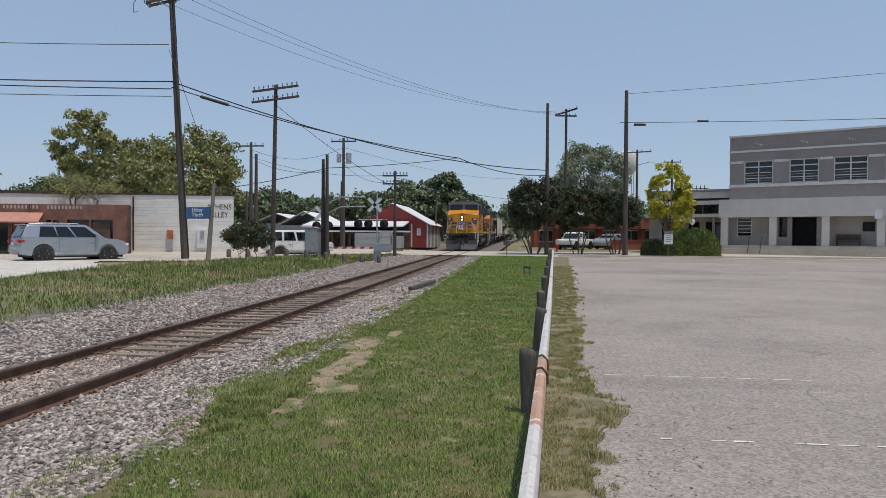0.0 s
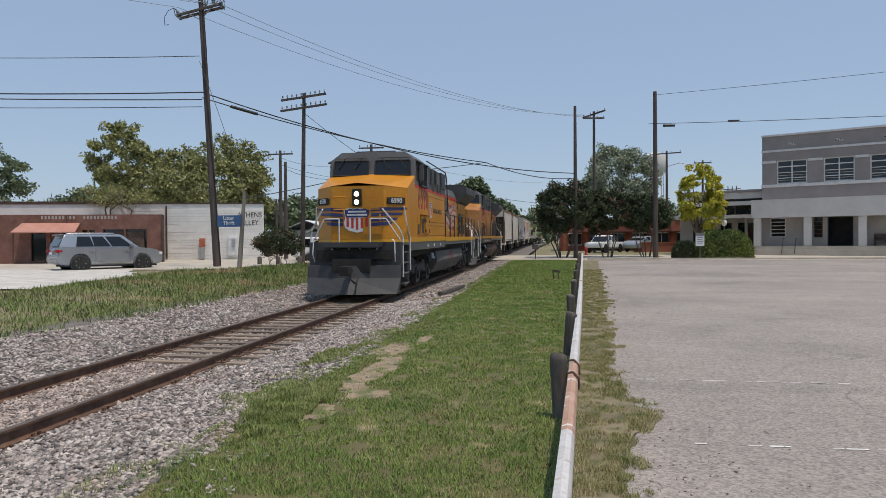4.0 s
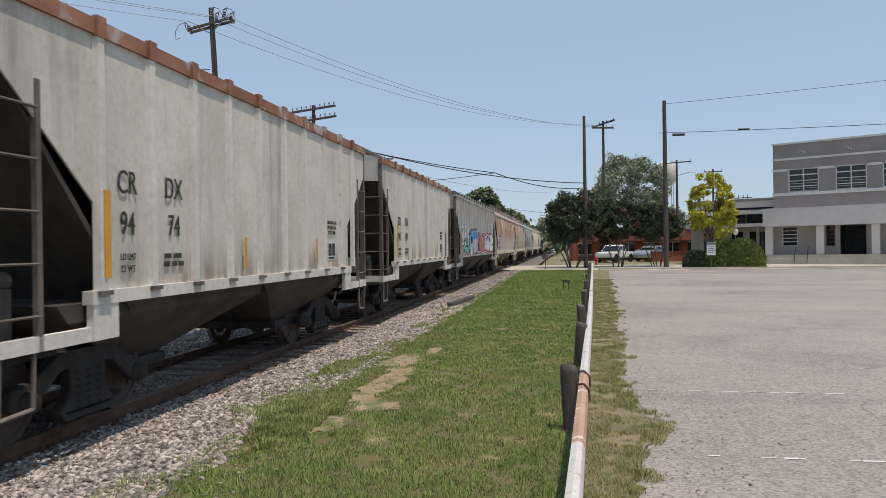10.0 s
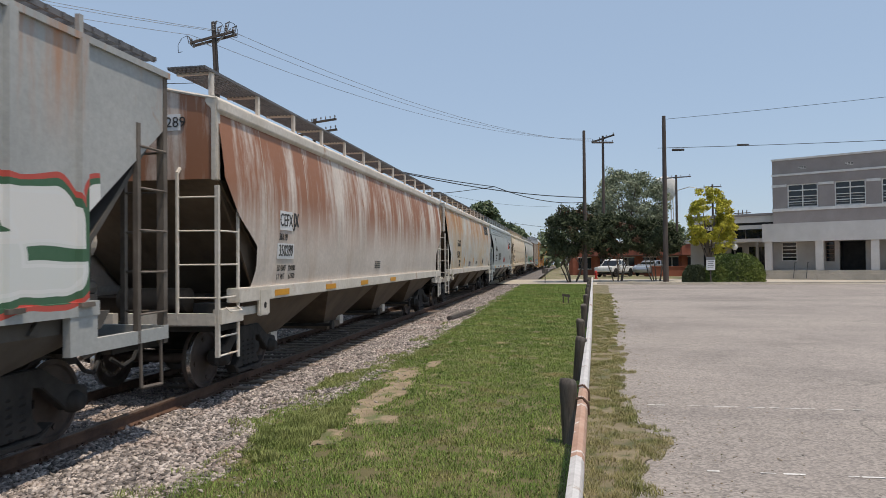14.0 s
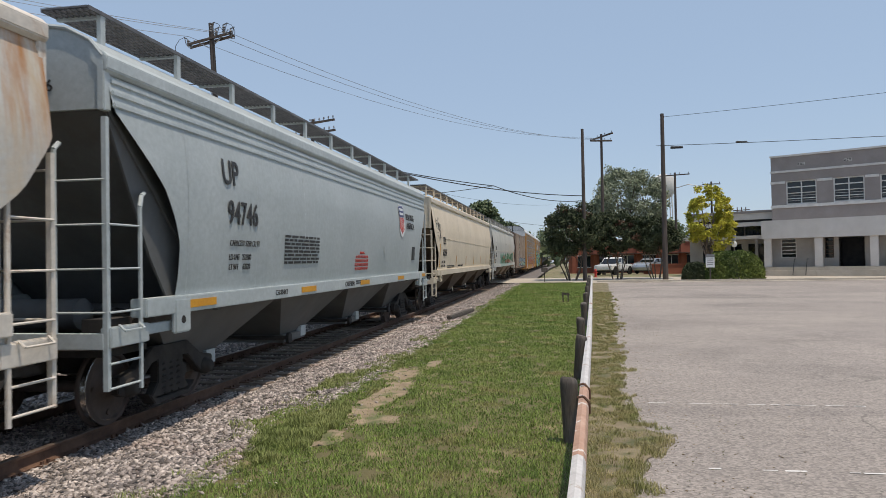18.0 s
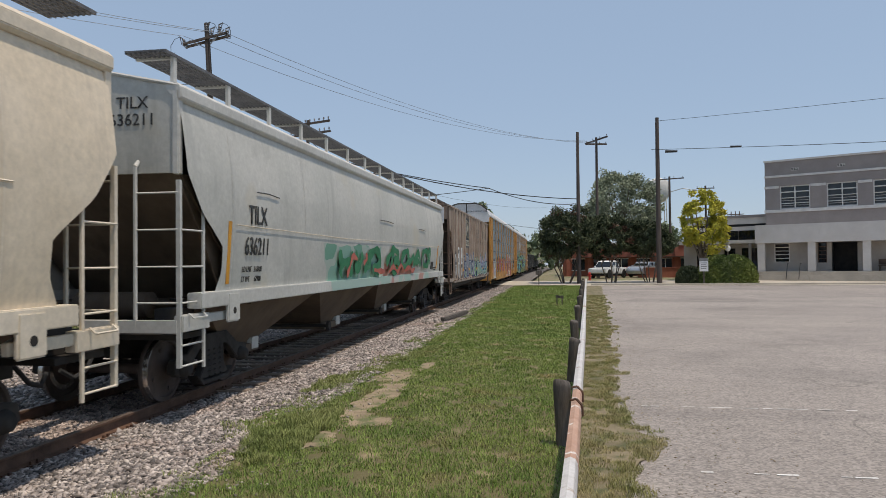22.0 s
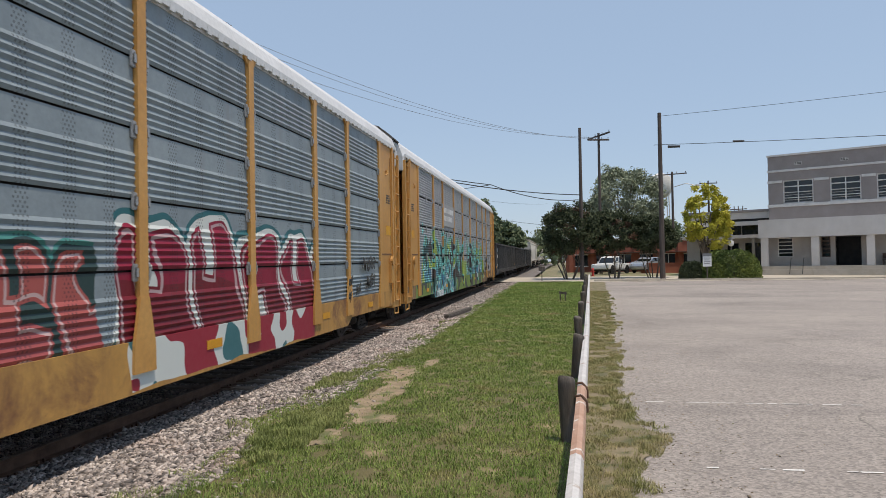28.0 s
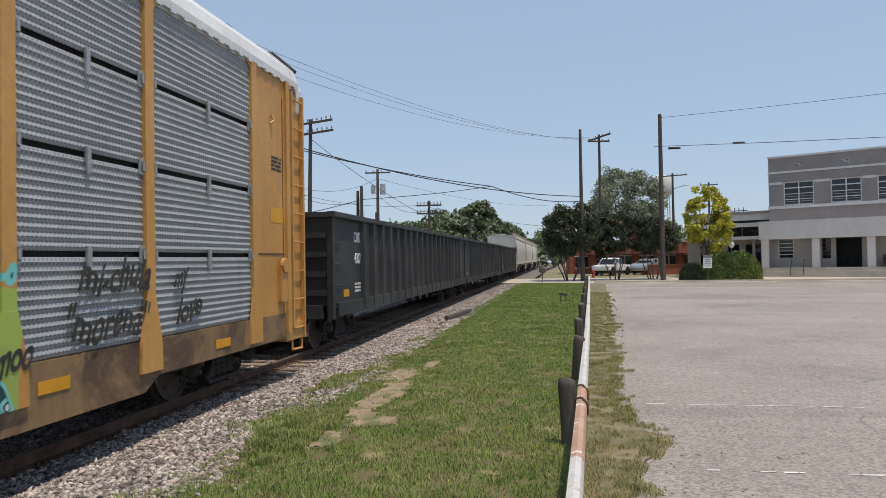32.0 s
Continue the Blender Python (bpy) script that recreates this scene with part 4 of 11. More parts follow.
main_pole, main_top = pole("utility_pole", -18.4, 36.6, 15, 0.155, "tall dark leaning wooden utility pole with fused crossarm", (-19.25, 36.6, 15.7), base_r=0.21)
crossarm(main_pole, (-19.25, 36.45, 14.80), (1, 0.25, 0.30), 1.25, 0, 0, 0.12)
crossarm(main_pole, (-19.25, 36.75, 14.72), (1, 0.25, 0.30), 1.25, 0, 0, 0.12)
part("arm_brace", Shape().beam((-0.85, -0.05, 13.9), (-1.75, -0.25, 14.35), 0.05).beam((-0.85, -0.05, 13.9), (0.15, 0.1, 14.95), 0.05), M_galv, main_pole, "flat steel arm brace")
for k, (dx, dz) in enumerate(((-1.15, -0.98), (-1.0, -1.12), (0.05, -0.15), (0.30, -0.42), (0.72, -0.18), (1.10, -0.40))):
    q = Vector((-0.85 + dx, -0.1 + 0.25 * dx, 15.38 + dz - 0.42))
    d = 1 if dx > 0 else -1
    part("fuse_cutout", Shape().lathe([(0.05, 0), (0.085, 0.05), (0.05, 0.11), (0.085, 0.17), (0.05, 0.24), (0.085, 0.30), (0.04, 0.38)], tuple(q), n=8).beam(q + Vector((-0.06, 0, 0.42)), q + Vector((0.24 * d, -0.04, 0.52)), 0.05).beam(q + Vector((0.20 * d, -0.04, 0.5)), q + Vector((0.10 * d, -0.04, 0.08)), 0.035), M_insul, main_pole, "ribbed grey fuse cutout")
    if k % 2 == 0:
        part("jumper", Shape().tube([q + Vector((0.22 * d, -0.05, 0.5)), q + Vector((0.50 * d, -0.08, 0.38)), q + Vector((0.72 * d, -0.1, 0.02)), q + Vector((0.70 * d, -0.1, -0.42)), q + Vector((0.45 * d, -0.1, -0.38))], 0.015, 5), M_wire, main_pole, "looped jumper wire")
part("conduit", Shape().tube([(0.22, -0.05, 0.4), (-0.05, -0.12, 5.0), (-0.50, -0.18, 10.5), (-0.42, -0.2, 12.0), (-0.60, -0.15, 14.4)], 0.03, 6), M_wire, main_pole, "cable running up the pole")
tele_pole, tele_top = pole("telegraph_pole", -15.5, 42.0, 10.4, 0.12, "slim telegraph pole with two loaded crossarms", (-15.3, 42.0, 11.2))
crossarm(tele_pole, (-15.3, 41.9, 10.95), (1, 0, 0.11), 1.45, 0, 10, 0.12)
crossarm(tele_pole, (-15.3, 41.9, 10.3), (1, 0, 0.11), 1.50, 0, 10, 0.12)
for x, y, h, r, lab in [(-22.9, 57, 8.9, 0.13, "dark wooden power pole with a crossarm"), (-19.5, 49.5, 7.1, 0.12, "plain dark wooden pole"), (-12.6, 43.0, 6.1, 0.11, "short dark pole by the crossing"), (-12.3, 42.8, 6.4, 0.11, "short dark pole by the crossing"),
                        (-15.6, 59.3, 9.5, 0.13, "power pole with a transformer can"), (-16.2, 61, 5.9, 0.12, "short dark wooden pole"), (-9.8, 52.3, 6.4, 0.10, "telegraph pole with two crossarms"), (-9.8, 76.7, 5.8, 0.10, "slim pole beside the red barn"),
                        (1.65, 59.8, 12.6, 0.135, "tall plain dark wooden pole"), (4.28, 80.4, 15.6, 0.15, "wooden power pole with crossed arms"), (8.1, 60.1, 13.6, 0.17, "stout dark wooden pole"), (13.37, 89.2, 12.0, 0.14, "power pole with a street light"), (17.2, 87.5, 10.6, 0.12, "power pole behind the yellow tree"), (-24.5, 60, 5.0, 0.10, "slim dark pole far off")]:
    p, tp = pole("utility_pole", x, y, h, r, lab)
    if abs(x + 22.9) < 0.01 or abs(x + 15.6) < 0.01:
        crossarm(p, tp - Vector((0, 0, 0.3)), (1, 0, 0), 1.1, 0, 4)
    if abs(x + 15.6) < 0.01:
        part("transformer_can", Shape().cyl((0.45, 0, h - 1.9), (0.45, 0, h - 1.0), 0.24, 0.24, 14), M_galv, p, "grey transformer can")
        part("transformer_can", Shape().cyl((-0.4, 0, h - 1.8), (-0.4, 0, h - 1.1), 0.2, 0.2, 14), M_galv, p, "grey transformer can")
    if abs(x + 9.8) < 0.01 and y < 60:
        crossarm(p, tp - Vector((0, 0, 0.35)), (1, 0, 0), 0.95, 0, 8)
        crossarm(p, tp - Vector((0, 0, 0.95)), (1, 0, 0), 0.95, 0, 8)
    if x == 4.28:
        crossarm(p, tp - Vector((0, 0, 0.3)), (1, -0.8, 0.18), 1.5, 0, 4, 0.16)
        crossarm(p, tp - Vector((0, 0, 0.75)), (1, 0.8, 0.1), 1.5, 0, 4, 0.16)
    if x == 13.37:
        crossarm(p, tp - Vector((0, 0, 0.3)), (1, 0, 0.05), 1.7, 0, 4, 0.13)
        part("lamp_arm", Shape().tube([(0, 0, h - 1.6), (1.5, -0.3, h - 1.2), (2.7, -0.5, h - 1.5)], 0.05), M_galv, p, "grey bracket arm")
        part("lamp_head", Shape().lathe([(0.05, 0.2), (0.25, 0.15), (0.3, 0.0), (0.2, -0.12), (0.05, -0.16)], (2.8, -0.5, h - 1.55), n=12), M_galv, p, "street light head", smooth=True)
    if x == 17.2:
        crossarm(p, tp - Vector((0, 0, 0.3)), (1, 0, 0), 1.0, 0, 3)

lean_post, lean_top = pole("leaning_post", -16.3, 34.8, 4.0, 0.10, "leaning grey weathered wooden post", (-15.95, 34.8, 4.65), M_oldpost)
W = [(-19.3, 36.6, 10.05), (-9.8, 52.5, 8.9), (1.65, 59.8, 8.1)]
cable("service_cable", [(-60, 28, 11.6), (-19.2, 36.6, 10.3)], 0.6, 0.035, M_wire, "thick black cable strung between leaning poles")
cable("service_cable", [(-60, 24, 10.6), (-19.2, 36.6, 9.9)], 0.5, 0.03, M_wire, "thick black cable strung between leaning poles")
cable("service_cable", [(-60, 24, 9.6), (-19.2, 36.6, 9.5)], 0.4, 0.02, M_wire, "black service cable strung over the street")
cable("service_cable", [(-60, 30, 13.6), (-19.35, 36.6, 12.3)], 0.5, 0.02, M_wire, "black service cable strung over the street")
cable("service_cable", [(-19.2, 36.6, 10.3), (1.65, 59.8, 7.6)], 1.0, 0.035, M_wire, "thick black cable strung between leaning poles")
cable("service_cable", [(-19.2, 36.6, 10.0), (-4.84, 50.0, 7.57), (1.65, 59.8, 7.2)], 0.42, 0.03, M_wire, "thick black cable strung between leaning poles")
part("splice", Shape().cyl((0.35, 1.07, 9.30), (1.5, 2.1, 9.01), 0.09, 0.09, 8), M_wire, main_pole, "black cable splice case")
for dx, dz in ((-1.2, 0.2), (0.0, 0.45), (1.2, 0.35)):
    cable("power_line", [(-19.25 + dx, 36.6 + dx * 0.25, 14.75 + dz), (4.2 + dx, 80.4 + dx, 15.9)], 1.6, 0.014, M_thinwire, "thin weathered power line strung between poles")
    cable("power_line", [(-19.25 + dx, 36.6 + dx * 0.25, 14.75 + dz), (-43 + dx, 5, 15.5)], 1.0, 0.014, M_thinwire, "thin weathered power line strung between poles")
cable("drop_wire", [(-19.3, 36.5, 12.0), (-15.95, 34.8, 4.6)], -0.2, 0.014, M_wire, "slack black wire running down the pole")
cable("street_cable", [(-15.9, 34.8, 4.3), (-12.3, 42.9, 6.2), (-4.84, 50, 7.57)], 0.10, 0.022, M_wire, "black service cable between roadside poles")
for a, b, g in (((-22.9, 57, 9.2), (-15.6, 59.3, 9.6), 0.9), ((-19.5, 49.5, 7.4), (-12.6, 43.0, 6.0), 0.35), ((-22.9, 57, 8.6), (-9.8, 52.3, 6.6), 0.6), ((-15.6, 59.3, 8.2), (-9.8, 52.3, 6.2), 0.7), ((-15.6, 59.3, 9.6), (-2.0, 120.0, 12.0), 0.8), ((-9.8, 52.3, 6.4), (1.65, 59.8, 4.9), 0.3)):
    cable("street_cable", [a, b], g, 0.014, M_wire, "thin slack wire between far poles")
cable("guy_wire", [(-15.2, 42, 9.9), (-9.8, 52.3, 5.6)], 0.3, 0.016, M_wire, "slack steel guy wire between telegraph poles")
cable("street_cable", [(8.1, 60.1, 13.9), (60, 44, 15.5)], 0.5, 0.016, M_wire, "thin dark wire strung over the car park")
cable("street_cable", [(7.6, 60.1, 11.55), (60, 44, 10.4)], 0.5, 0.022, M_wire, "black service cable strung over the street")
for a, b in ((8.7, 9.6), (13.4, 14.2)):
    thing("cable_splice", "black splice case on the overhead cable", "splice case", shape=Shape().cyl((a, 60.1 - (a - 8.1) * 0.308, 11.33), (b, 60.1 - (b - 8.1) * 0.308, 11.27), 0.11 if a < 9 else 0.07, 0.09 if a < 9 else 0.07, 8), material=M_wire)


# ---------- trees ----------
def tree(name, x, y, h, crown_w, trunk_h, mat, label, seed, clumps=90, leaf=0.22, stems=1, lean=0.0, per=60, tall=0.8, extra=None, density=1.0, blob=0.13):
    """Trunk or stems, forked limbs, and a crown of many leaf cards gathered in uneven clumps."""
    r = np.random.default_rng(seed)
    z0 = gz(x, y)
    root = thing(name, label, "tree", pose(x, y, z0))
    tr = Shape()
    centre = np.array([lean, 0.0, trunk_h + (h - trunk_h) * 0.5])
    half = np.array([crown_w / 2, crown_w / 2, (h - trunk_h) / 2])
    pts = []
    while len(pts) < clumps:
        p = r.uniform(-1, 1, 3)
        q = np.linalg.norm(p)
        if 0.15 < q < 1.0:
            bulge = 0.82 + 0.3 * noise.noise((p[0] * 1.7 + seed, p[1] * 1.7, p[2] * 1.7))
            k = p / q * (0.45 + 0.55 * q) * bulge
            if k[2] < 0:
                k[2] *= tall
            pts.append(centre + k * half)
    pts = np.array(pts)
    for sN in range(stems):
        a = 2 * math.pi * sN / stems + r.uniform(0, 1)
        spread = 0.0 if stems == 1 else 0.16 * crown_w
        b0 = Vector((0.07 * stems * math.cos(a), 0.07 * stems * math.sin(a), -0.1))
        b1 = Vector((spread * math.cos(a) + lean * 0.3, spread * math.sin(a), trunk_h))
        rad = 0.035 * h / (stems ** 0.5) * 0.55
        mid = b0.lerp(b1, 0.5) + Vector((r.uniform(-0.1, 0.1), r.uniform(-0.1, 0.1), 0))
        tr.cyl(b0, mid, rad * 1.2, rad, 8)
        tr.cyl(mid, b1, rad, rad * 0.8, 8)
        for _ in range(max(3, 9 // stems)):
            q = Vector(pts[r.integers(len(pts))])
            m1 = b1.lerp(q, 0.5) + Vector((0, 0, 0.05 * h))
            tr.cyl(b1, m1, rad * 0.6, rad * 0.35, 6)
            tr.cyl(m1, q, rad * 0.35, rad * 0.12, 5)
            for _ in range(2):
                tr.cyl(m1, Vector(pts[r.integers(len(pts))]) * 0.5 + m1 * 0.5, rad * 0.25, rad * 0.08, 4)
    part("trunk", tr, M_bark, root, smooth=True)

    def leaves(sel, mt, nm):
        n = int(len(sel) * per * density)
        base = sel[r.integers(len(sel), size=n)]
        size = blob * crown_w * r.uniform(0.5, 1.0, n) ** 0.5
        off = r.normal(0, 1, (n, 3))
        off *= (size * r.uniform(0.3, 1, n) / np.linalg.norm(off, axis=1))[:, None]
        off[:, 2] *= 0.75
        c = base + off
        ax = r.normal(0, 1, (n, 3))
        ax /= np.linalg.norm(ax, axis=1)[:, None]
        bx = np.cross(ax, r.normal(0, 1, (n, 3)))
        bx /= np.linalg.norm(bx, axis=1)[:, None]
        L = leaf * r.uniform(0.6, 1.2, n)[:, None]
        nrm = np.cross(ax, bx)
        v = np.stack([c - ax * L * 0.5, c + bx * L * 0.26 + nrm * L * 0.08, c + ax * L * 0.5, c - bx * L * 0.26 + nrm * L * 0.08], 1).reshape(-1, 3)
        f = np.arange(4 * n).reshape(-1, 4)
        part(nm, quick_mesh(nm, v, f, mt), mt, root)

    if extra is not None:
        pick = r.random(len(pts)) < extra[1]
        leaves(pts[~pick], mat, "crown")
        leaves(pts[pick], extra[0], "crown")
    else:
        leaves(pts, mat, "crown")
    return root


tree("crape_myrtle", 0.6, 61.0, 6.7, 6.4, 1.3, M_leaf_dark, "dark multi-stemmed crape myrtle at the lawn's end", 3, 170, 0.24, 5, 0.1, 110, extra=(M_leaf_red, 0.05), blob=0.10)
tree("crape_myrtle", 4.4, 62.2, 6.0, 5.2, 1.6, M_leaf_dark, "dark multi-stemmed crape myrtle with reddish tips", 5, 140, 0.24, 5, -0.2, 110, extra=(M_leaf_red, 0.12), blob=0.10)
tree("crape_myrtle", 7.7, 62.9, 5.5, 5.2, 1.6, M_leaf_dark, "dark multi-stemmed crape myrtle beside a pole", 6, 140, 0.24, 5, -0.2, 110, blob=0.10)
tree("shade_tree", 7.6, 92.0, 14.1, 11.6, 2.5, M_leaf_olive, "broad olive-green shade tree behind the street, haze painted into its leaves", 9, 230, 0.36, 1, 0.3, 95, blob=0.09)
tree("yellow_tree", 12.7, 66.8, 8.9, 4.9, 1.2, M_leaf_gold, "young tree with bright yellow-green foliage", 12, 120, 0.26, 1, 0.25, 90, blob=0.10)
tree("oak", -42.3, 66.0, 13.8, 9.6, 2.5, M_leaf_mid, "large leafy tree behind the white brick building", 21, 190, 0.40, 2, 0.0, 85, blob=0.085)
tree("oak", -33.4, 66.0, 11.6, 14.0, 2.0, M_leaf_mid, "spreading green tree behind the white brick building", 22, 260, 0.40, 2, 0.0, 90, blob=0.085)
tree("oak", -56.5, 62.0, 12.0, 10.0, 2.5, M_leaf_far, "dark green tree at the edge of town", 23, 150, 0.40, 1, 0.0, 80, blob=0.09)
tree("shrub", -15.2, 37.3, 2.2, 3.1, 0.25, M_leaf_dark, "ragged roadside shrub with pinkish flowers", 25, 90, 0.12, 5, 0.0, 90, extra=(M_leaf_red, 0.2))
tree("rooftop_bush", -30.4, 45.6, 5.4, 6.5, 3.6, M_leaf_mid, "scruffy bush growing over the shop roof", 26, 60, 0.16, 3, 0.0, 60, blob=0.09)
for k, (x, y, h, w) in enumerate([(-33, 118, 8, 13), (-26, 125, 9.5, 14), (-38, 110, 7, 12), (-19, 122, 11, 13), (-12, 130, 9, 12), (-45, 118, 9, 14), (-52, 105, 8, 14), (-16.5, 108, 8.5, 9), (-8.5, 104, 7.5, 7), (-13.3, 112, 12.6, 7), (-2, 190, 11, 18), (8, 180, 10, 14), (-62, 110, 10, 14), (-70, 95, 9, 14), (20, 150, 9, 14)]):
    tree("tree", x, y, h, w, 1.5, M_leaf_far, "green tree in the distance", 40 + k, 80, 0.75, 1, 0.0, 70)


def hedge(x, y, w, d, h, seed, mat, label):
    r = np.random.default_rng(seed)
    root = thing("hedge", label, "hedge", pose(x, y, gz(x, y)))
    n = 15000
    a, el = r.uniform(0, 6.283, n), np.arcsin(r.uniform(0, 1, n))
    rad = 1 + np.array([0.07 * noise.noise((math.cos(p) * 3 + seed, math.sin(p) * 3, q * 3)) for p, q in zip(a, el)]) + r.normal(0, 0.03, n)
    ex = 0.75
    sg = lambda t: np.sign(t) * np.abs(t) ** ex
    c = np.stack([w / 2 * sg(np.cos(a)) * np.cos(el) ** 0.6 * rad, d / 2 * sg(np.sin(a)) * np.cos(el) ** 0.6 * rad, h * np.sin(el) * rad], 1)
    ax = r.normal(0, 1, (n, 3))
    ax /= np.linalg.norm(ax, axis=1)[:, None]
    bx = np.cross(ax, r.normal(0, 1, (n, 3)))
    bx /= np.linalg.norm(bx, axis=1)[:, None]
    L = 0.10 * r.uniform(0.6, 1.2, n)[:, None]
    v = np.stack([c - ax * L, c + bx * L * 0.5, c + ax * L, c - bx * L * 0.5], 1).reshape(-1, 3)
    part("leaves", quick_mesh("leaves", v, np.arange(4 * n).reshape(-1, 4), mat), mat, root)
    core = Shape().lathe([(0.05, 0.05), (0.40, 0.1), (0.38, 0.5), (0.22, 0.78), (0.05, 0.86)], n=16).mesh("core", True)
    core.transform(Matrix.Diagonal((w * 1.02, d * 1.02, h, 1)))
    part("inner_growth", core, M_leaf_dark, root)
    return root


hedge(13.0, 58.6, 4.4, 2.7, 2.15, 3, M_leaf_hedge, "rounded green hedge shading to yellow-green")
hedge(10.2, 58.9, 1.9, 1.6, 1.3, 4, M_leaf_dark, "low dark clipped bush")


# ---------- buildings ----------
class Wall:
    """Boxes set along a facade: k metres along it, z up, o metres out from it."""

    def __init__(self, corner, along, out):
        self.c, self.a, self.o = Vector((*corner, 0)), Vector((*along, 0)).normalized(), Vector((*out, 0)).normalized()

    def box(self, s, k0, k1, z0, z1, o0, o1):
        vs = [self.c + self.a * k + self.o * o + Vector((0, 0, z)) for z in (z0, z1) for o in (o0, o1) for k in (k0, k1)]
        return s.add(vs, [(0, 2, 3, 1), (4, 5, 7, 6), (0, 1, 5, 4), (2, 6, 7, 3), (0, 4, 6, 2), (1, 3, 7, 5)])

    def at(self, k, z, o):
        return self.c + self.a * k + self.o * o + Vector((0, 0, z))

    def piece(self, name, mat, parent, k0, k1, z0, z1, o0, o1, label="", bevel=0.0):
        return part(name, self.box(Shape(), k0, k1, z0, z1, o0, o1), mat, parent, label, bevel=bevel)

    def facing(self, k, z, o):
        """The pose of lettering that lies on the wall."""
        m = Matrix((self.a, Vector((0, 0, 1)), self.a.cross(Vector((0, 0, 1))))).transposed().to_4x4()
        return Matrix.Translation(self.at(k, z, o)) @ m


# two-storey stucco building across the street
shop = thing("stucco_building", "two-storey taupe stucco commercial building with porch", "building")
F = Wall((18.1, 68.3), (0.881, -0.473), (-0.473, -0.881))
BASE, WIDE = 1.42, 24.0


def bands(k0, k1, z0, z1, mat, o=0.0, name="wall"):
    F.piece(name, mat, shop, k0, k1, z0, z1, -0.4 if name == "wall" else 0.0, o)


wins = [(1.73, 4.18), (5.48, 7.81), (8.94, 11.46), (12.7, 15.1), (16.4, 18.8), (20.0, 22.4)]
bands(0.5, WIDE, 9.05, 11.25, M_grey1)
bands(0.5, WIDE, 5.5, 6.95, M_grey1)
edge = 0.5
for a, b in wins + [(WIDE, WIDE)]:
    bands(edge, a, 6.95, 9.05, M_grey1)
    edge = b
for a, b in wins:
    w = F.piece("window", M_winglass, shop, a, b, 6.95, 9.05, -0.22, -0.18, "dark sash window")
    fr = Shape()
    for k in (a, (a + b) / 2 - 0.04, b - 0.09):
        F.box(fr, k, k + 0.09, 6.95, 9.05, -0.20, -0.06)
    for z in (6.95, 7.45, 7.95, 8.45, 8.96):
        F.box(fr, a, b, z, z + (0.09 if z in (6.95, 8.45, 8.96) else 0.05), -0.20, -0.07)
    part("window_frame", fr, M_whitetrim, w, "white multi-pane frame")
    for i in range(5):
        F.piece("blind", M_grey3, w, a + 0.12, b - 0.12, 7.05 + 0.22 * i, 7.10 + 0.22 * i, -0.177, -0.17)
bands(0.45, WIDE, 9.85, 10.03, M_whitetrim, 0.08, "string_course")
edge = 0.45
for a, b in wins + [(WIDE, WIDE)]:
    F.piece("lintel_course", M_whitetrim, shop, edge, a - 0.05, 8.86, 9.08, 0.0, 0.06)
    edge = b + 0.05
bands(0.45, WIDE, 6.68, 6.94, M_whitetrim, 0.12, "sill_course")
bands(0.42, WIDE, 11.25, 11.41, M_whitetrim, 0.10, "coping")
for k in (3.0, 6.62, 10.2, 13.9, 17.5):
    v = F.piece("wall_vent", M_grey2, shop, k - 0.3, k + 0.3, 10.38, 10.62, 0.0, 0.02)
    for i in range(2):
        for j in range(3):
            F.piece("vent_slot", M_dark, v, k - 0.28 + 0.2 * j, k - 0.13 + 0.2 * j, 10.41 + 0.11 * i, 10.48 + 0.11 * i, 0.018, 0.026)
# canopy and porch
F.piece("canopy_fascia", M_grey2, shop, -0.15, WIDE, 3.93, 5.55, 0.9, 1.2, "broad pale canopy fascia")
F.piece("canopy_roof", M_grey2, shop, -0.15, WIDE, 5.40, 5.52, -0.2, 0.9)
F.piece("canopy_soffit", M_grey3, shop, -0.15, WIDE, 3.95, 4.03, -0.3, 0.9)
F.piece("porch_floor", M_road, shop, -1.0, WIDE, 0.6, BASE, -0.4, 1.6, "raised concrete porch")
F.piece("porch_step", M_road, shop, -1.0, WIDE, 0.5, 1.12, 1.6, 2.2)
porch = [(0.0, 1.11), (2.39, 4.63), (5.34, 5.77), (7.62, 12.9), (15.0, 24.0)]
for a, b in porch:
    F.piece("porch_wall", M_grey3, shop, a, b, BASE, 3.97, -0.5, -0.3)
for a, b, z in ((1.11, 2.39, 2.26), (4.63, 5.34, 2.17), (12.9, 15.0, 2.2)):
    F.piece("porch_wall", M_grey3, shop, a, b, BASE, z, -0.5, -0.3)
    w = F.piece("porch_window", M_winglass, shop, a, b, z, 3.9, -0.46, -0.42, "dark porch window")
    fr = Shape()
    for i in range(6):
        zz = z + (3.9 - z) * i / 5
        F.box(fr, a, b, zz - 0.04, zz + 0.03, -0.42, -0.34)
    F.box(fr, a, a + 0.07, z, 3.9, -0.42, -0.33)
    F.box(fr, b - 0.07, b, z, 3.9, -0.42, -0.33)
    part("window_bars", fr, M_grey2 if a < 2 else M_darkwood, w, "window bars")
# Black back and sides paint the shade within the open entrance.
F.piece("entrance", M_dark, shop, 5.77, 7.62, BASE, 3.9, -1.6, -1.5, "open entrance with its inner shade painted black")
F.piece("entrance_side", M_dark, shop, 5.72, 5.77, BASE, 3.9, -1.5, -0.3)
F.piece("entrance_side", M_dark, shop, 7.62, 7.67, BASE, 3.9, -1.5, -0.3)
for a, b in ((0.0, 0.62), (4.08, 4.70), (8.2, 8.8), (12.2, 12.8), (16.3, 16.9), (20.4, 21.0)):
    F.piece("porch_pillar", M_grey2, shop, a, b, BASE, 3.95, 0.75, 1.05, "square porch pillar", 0.02)
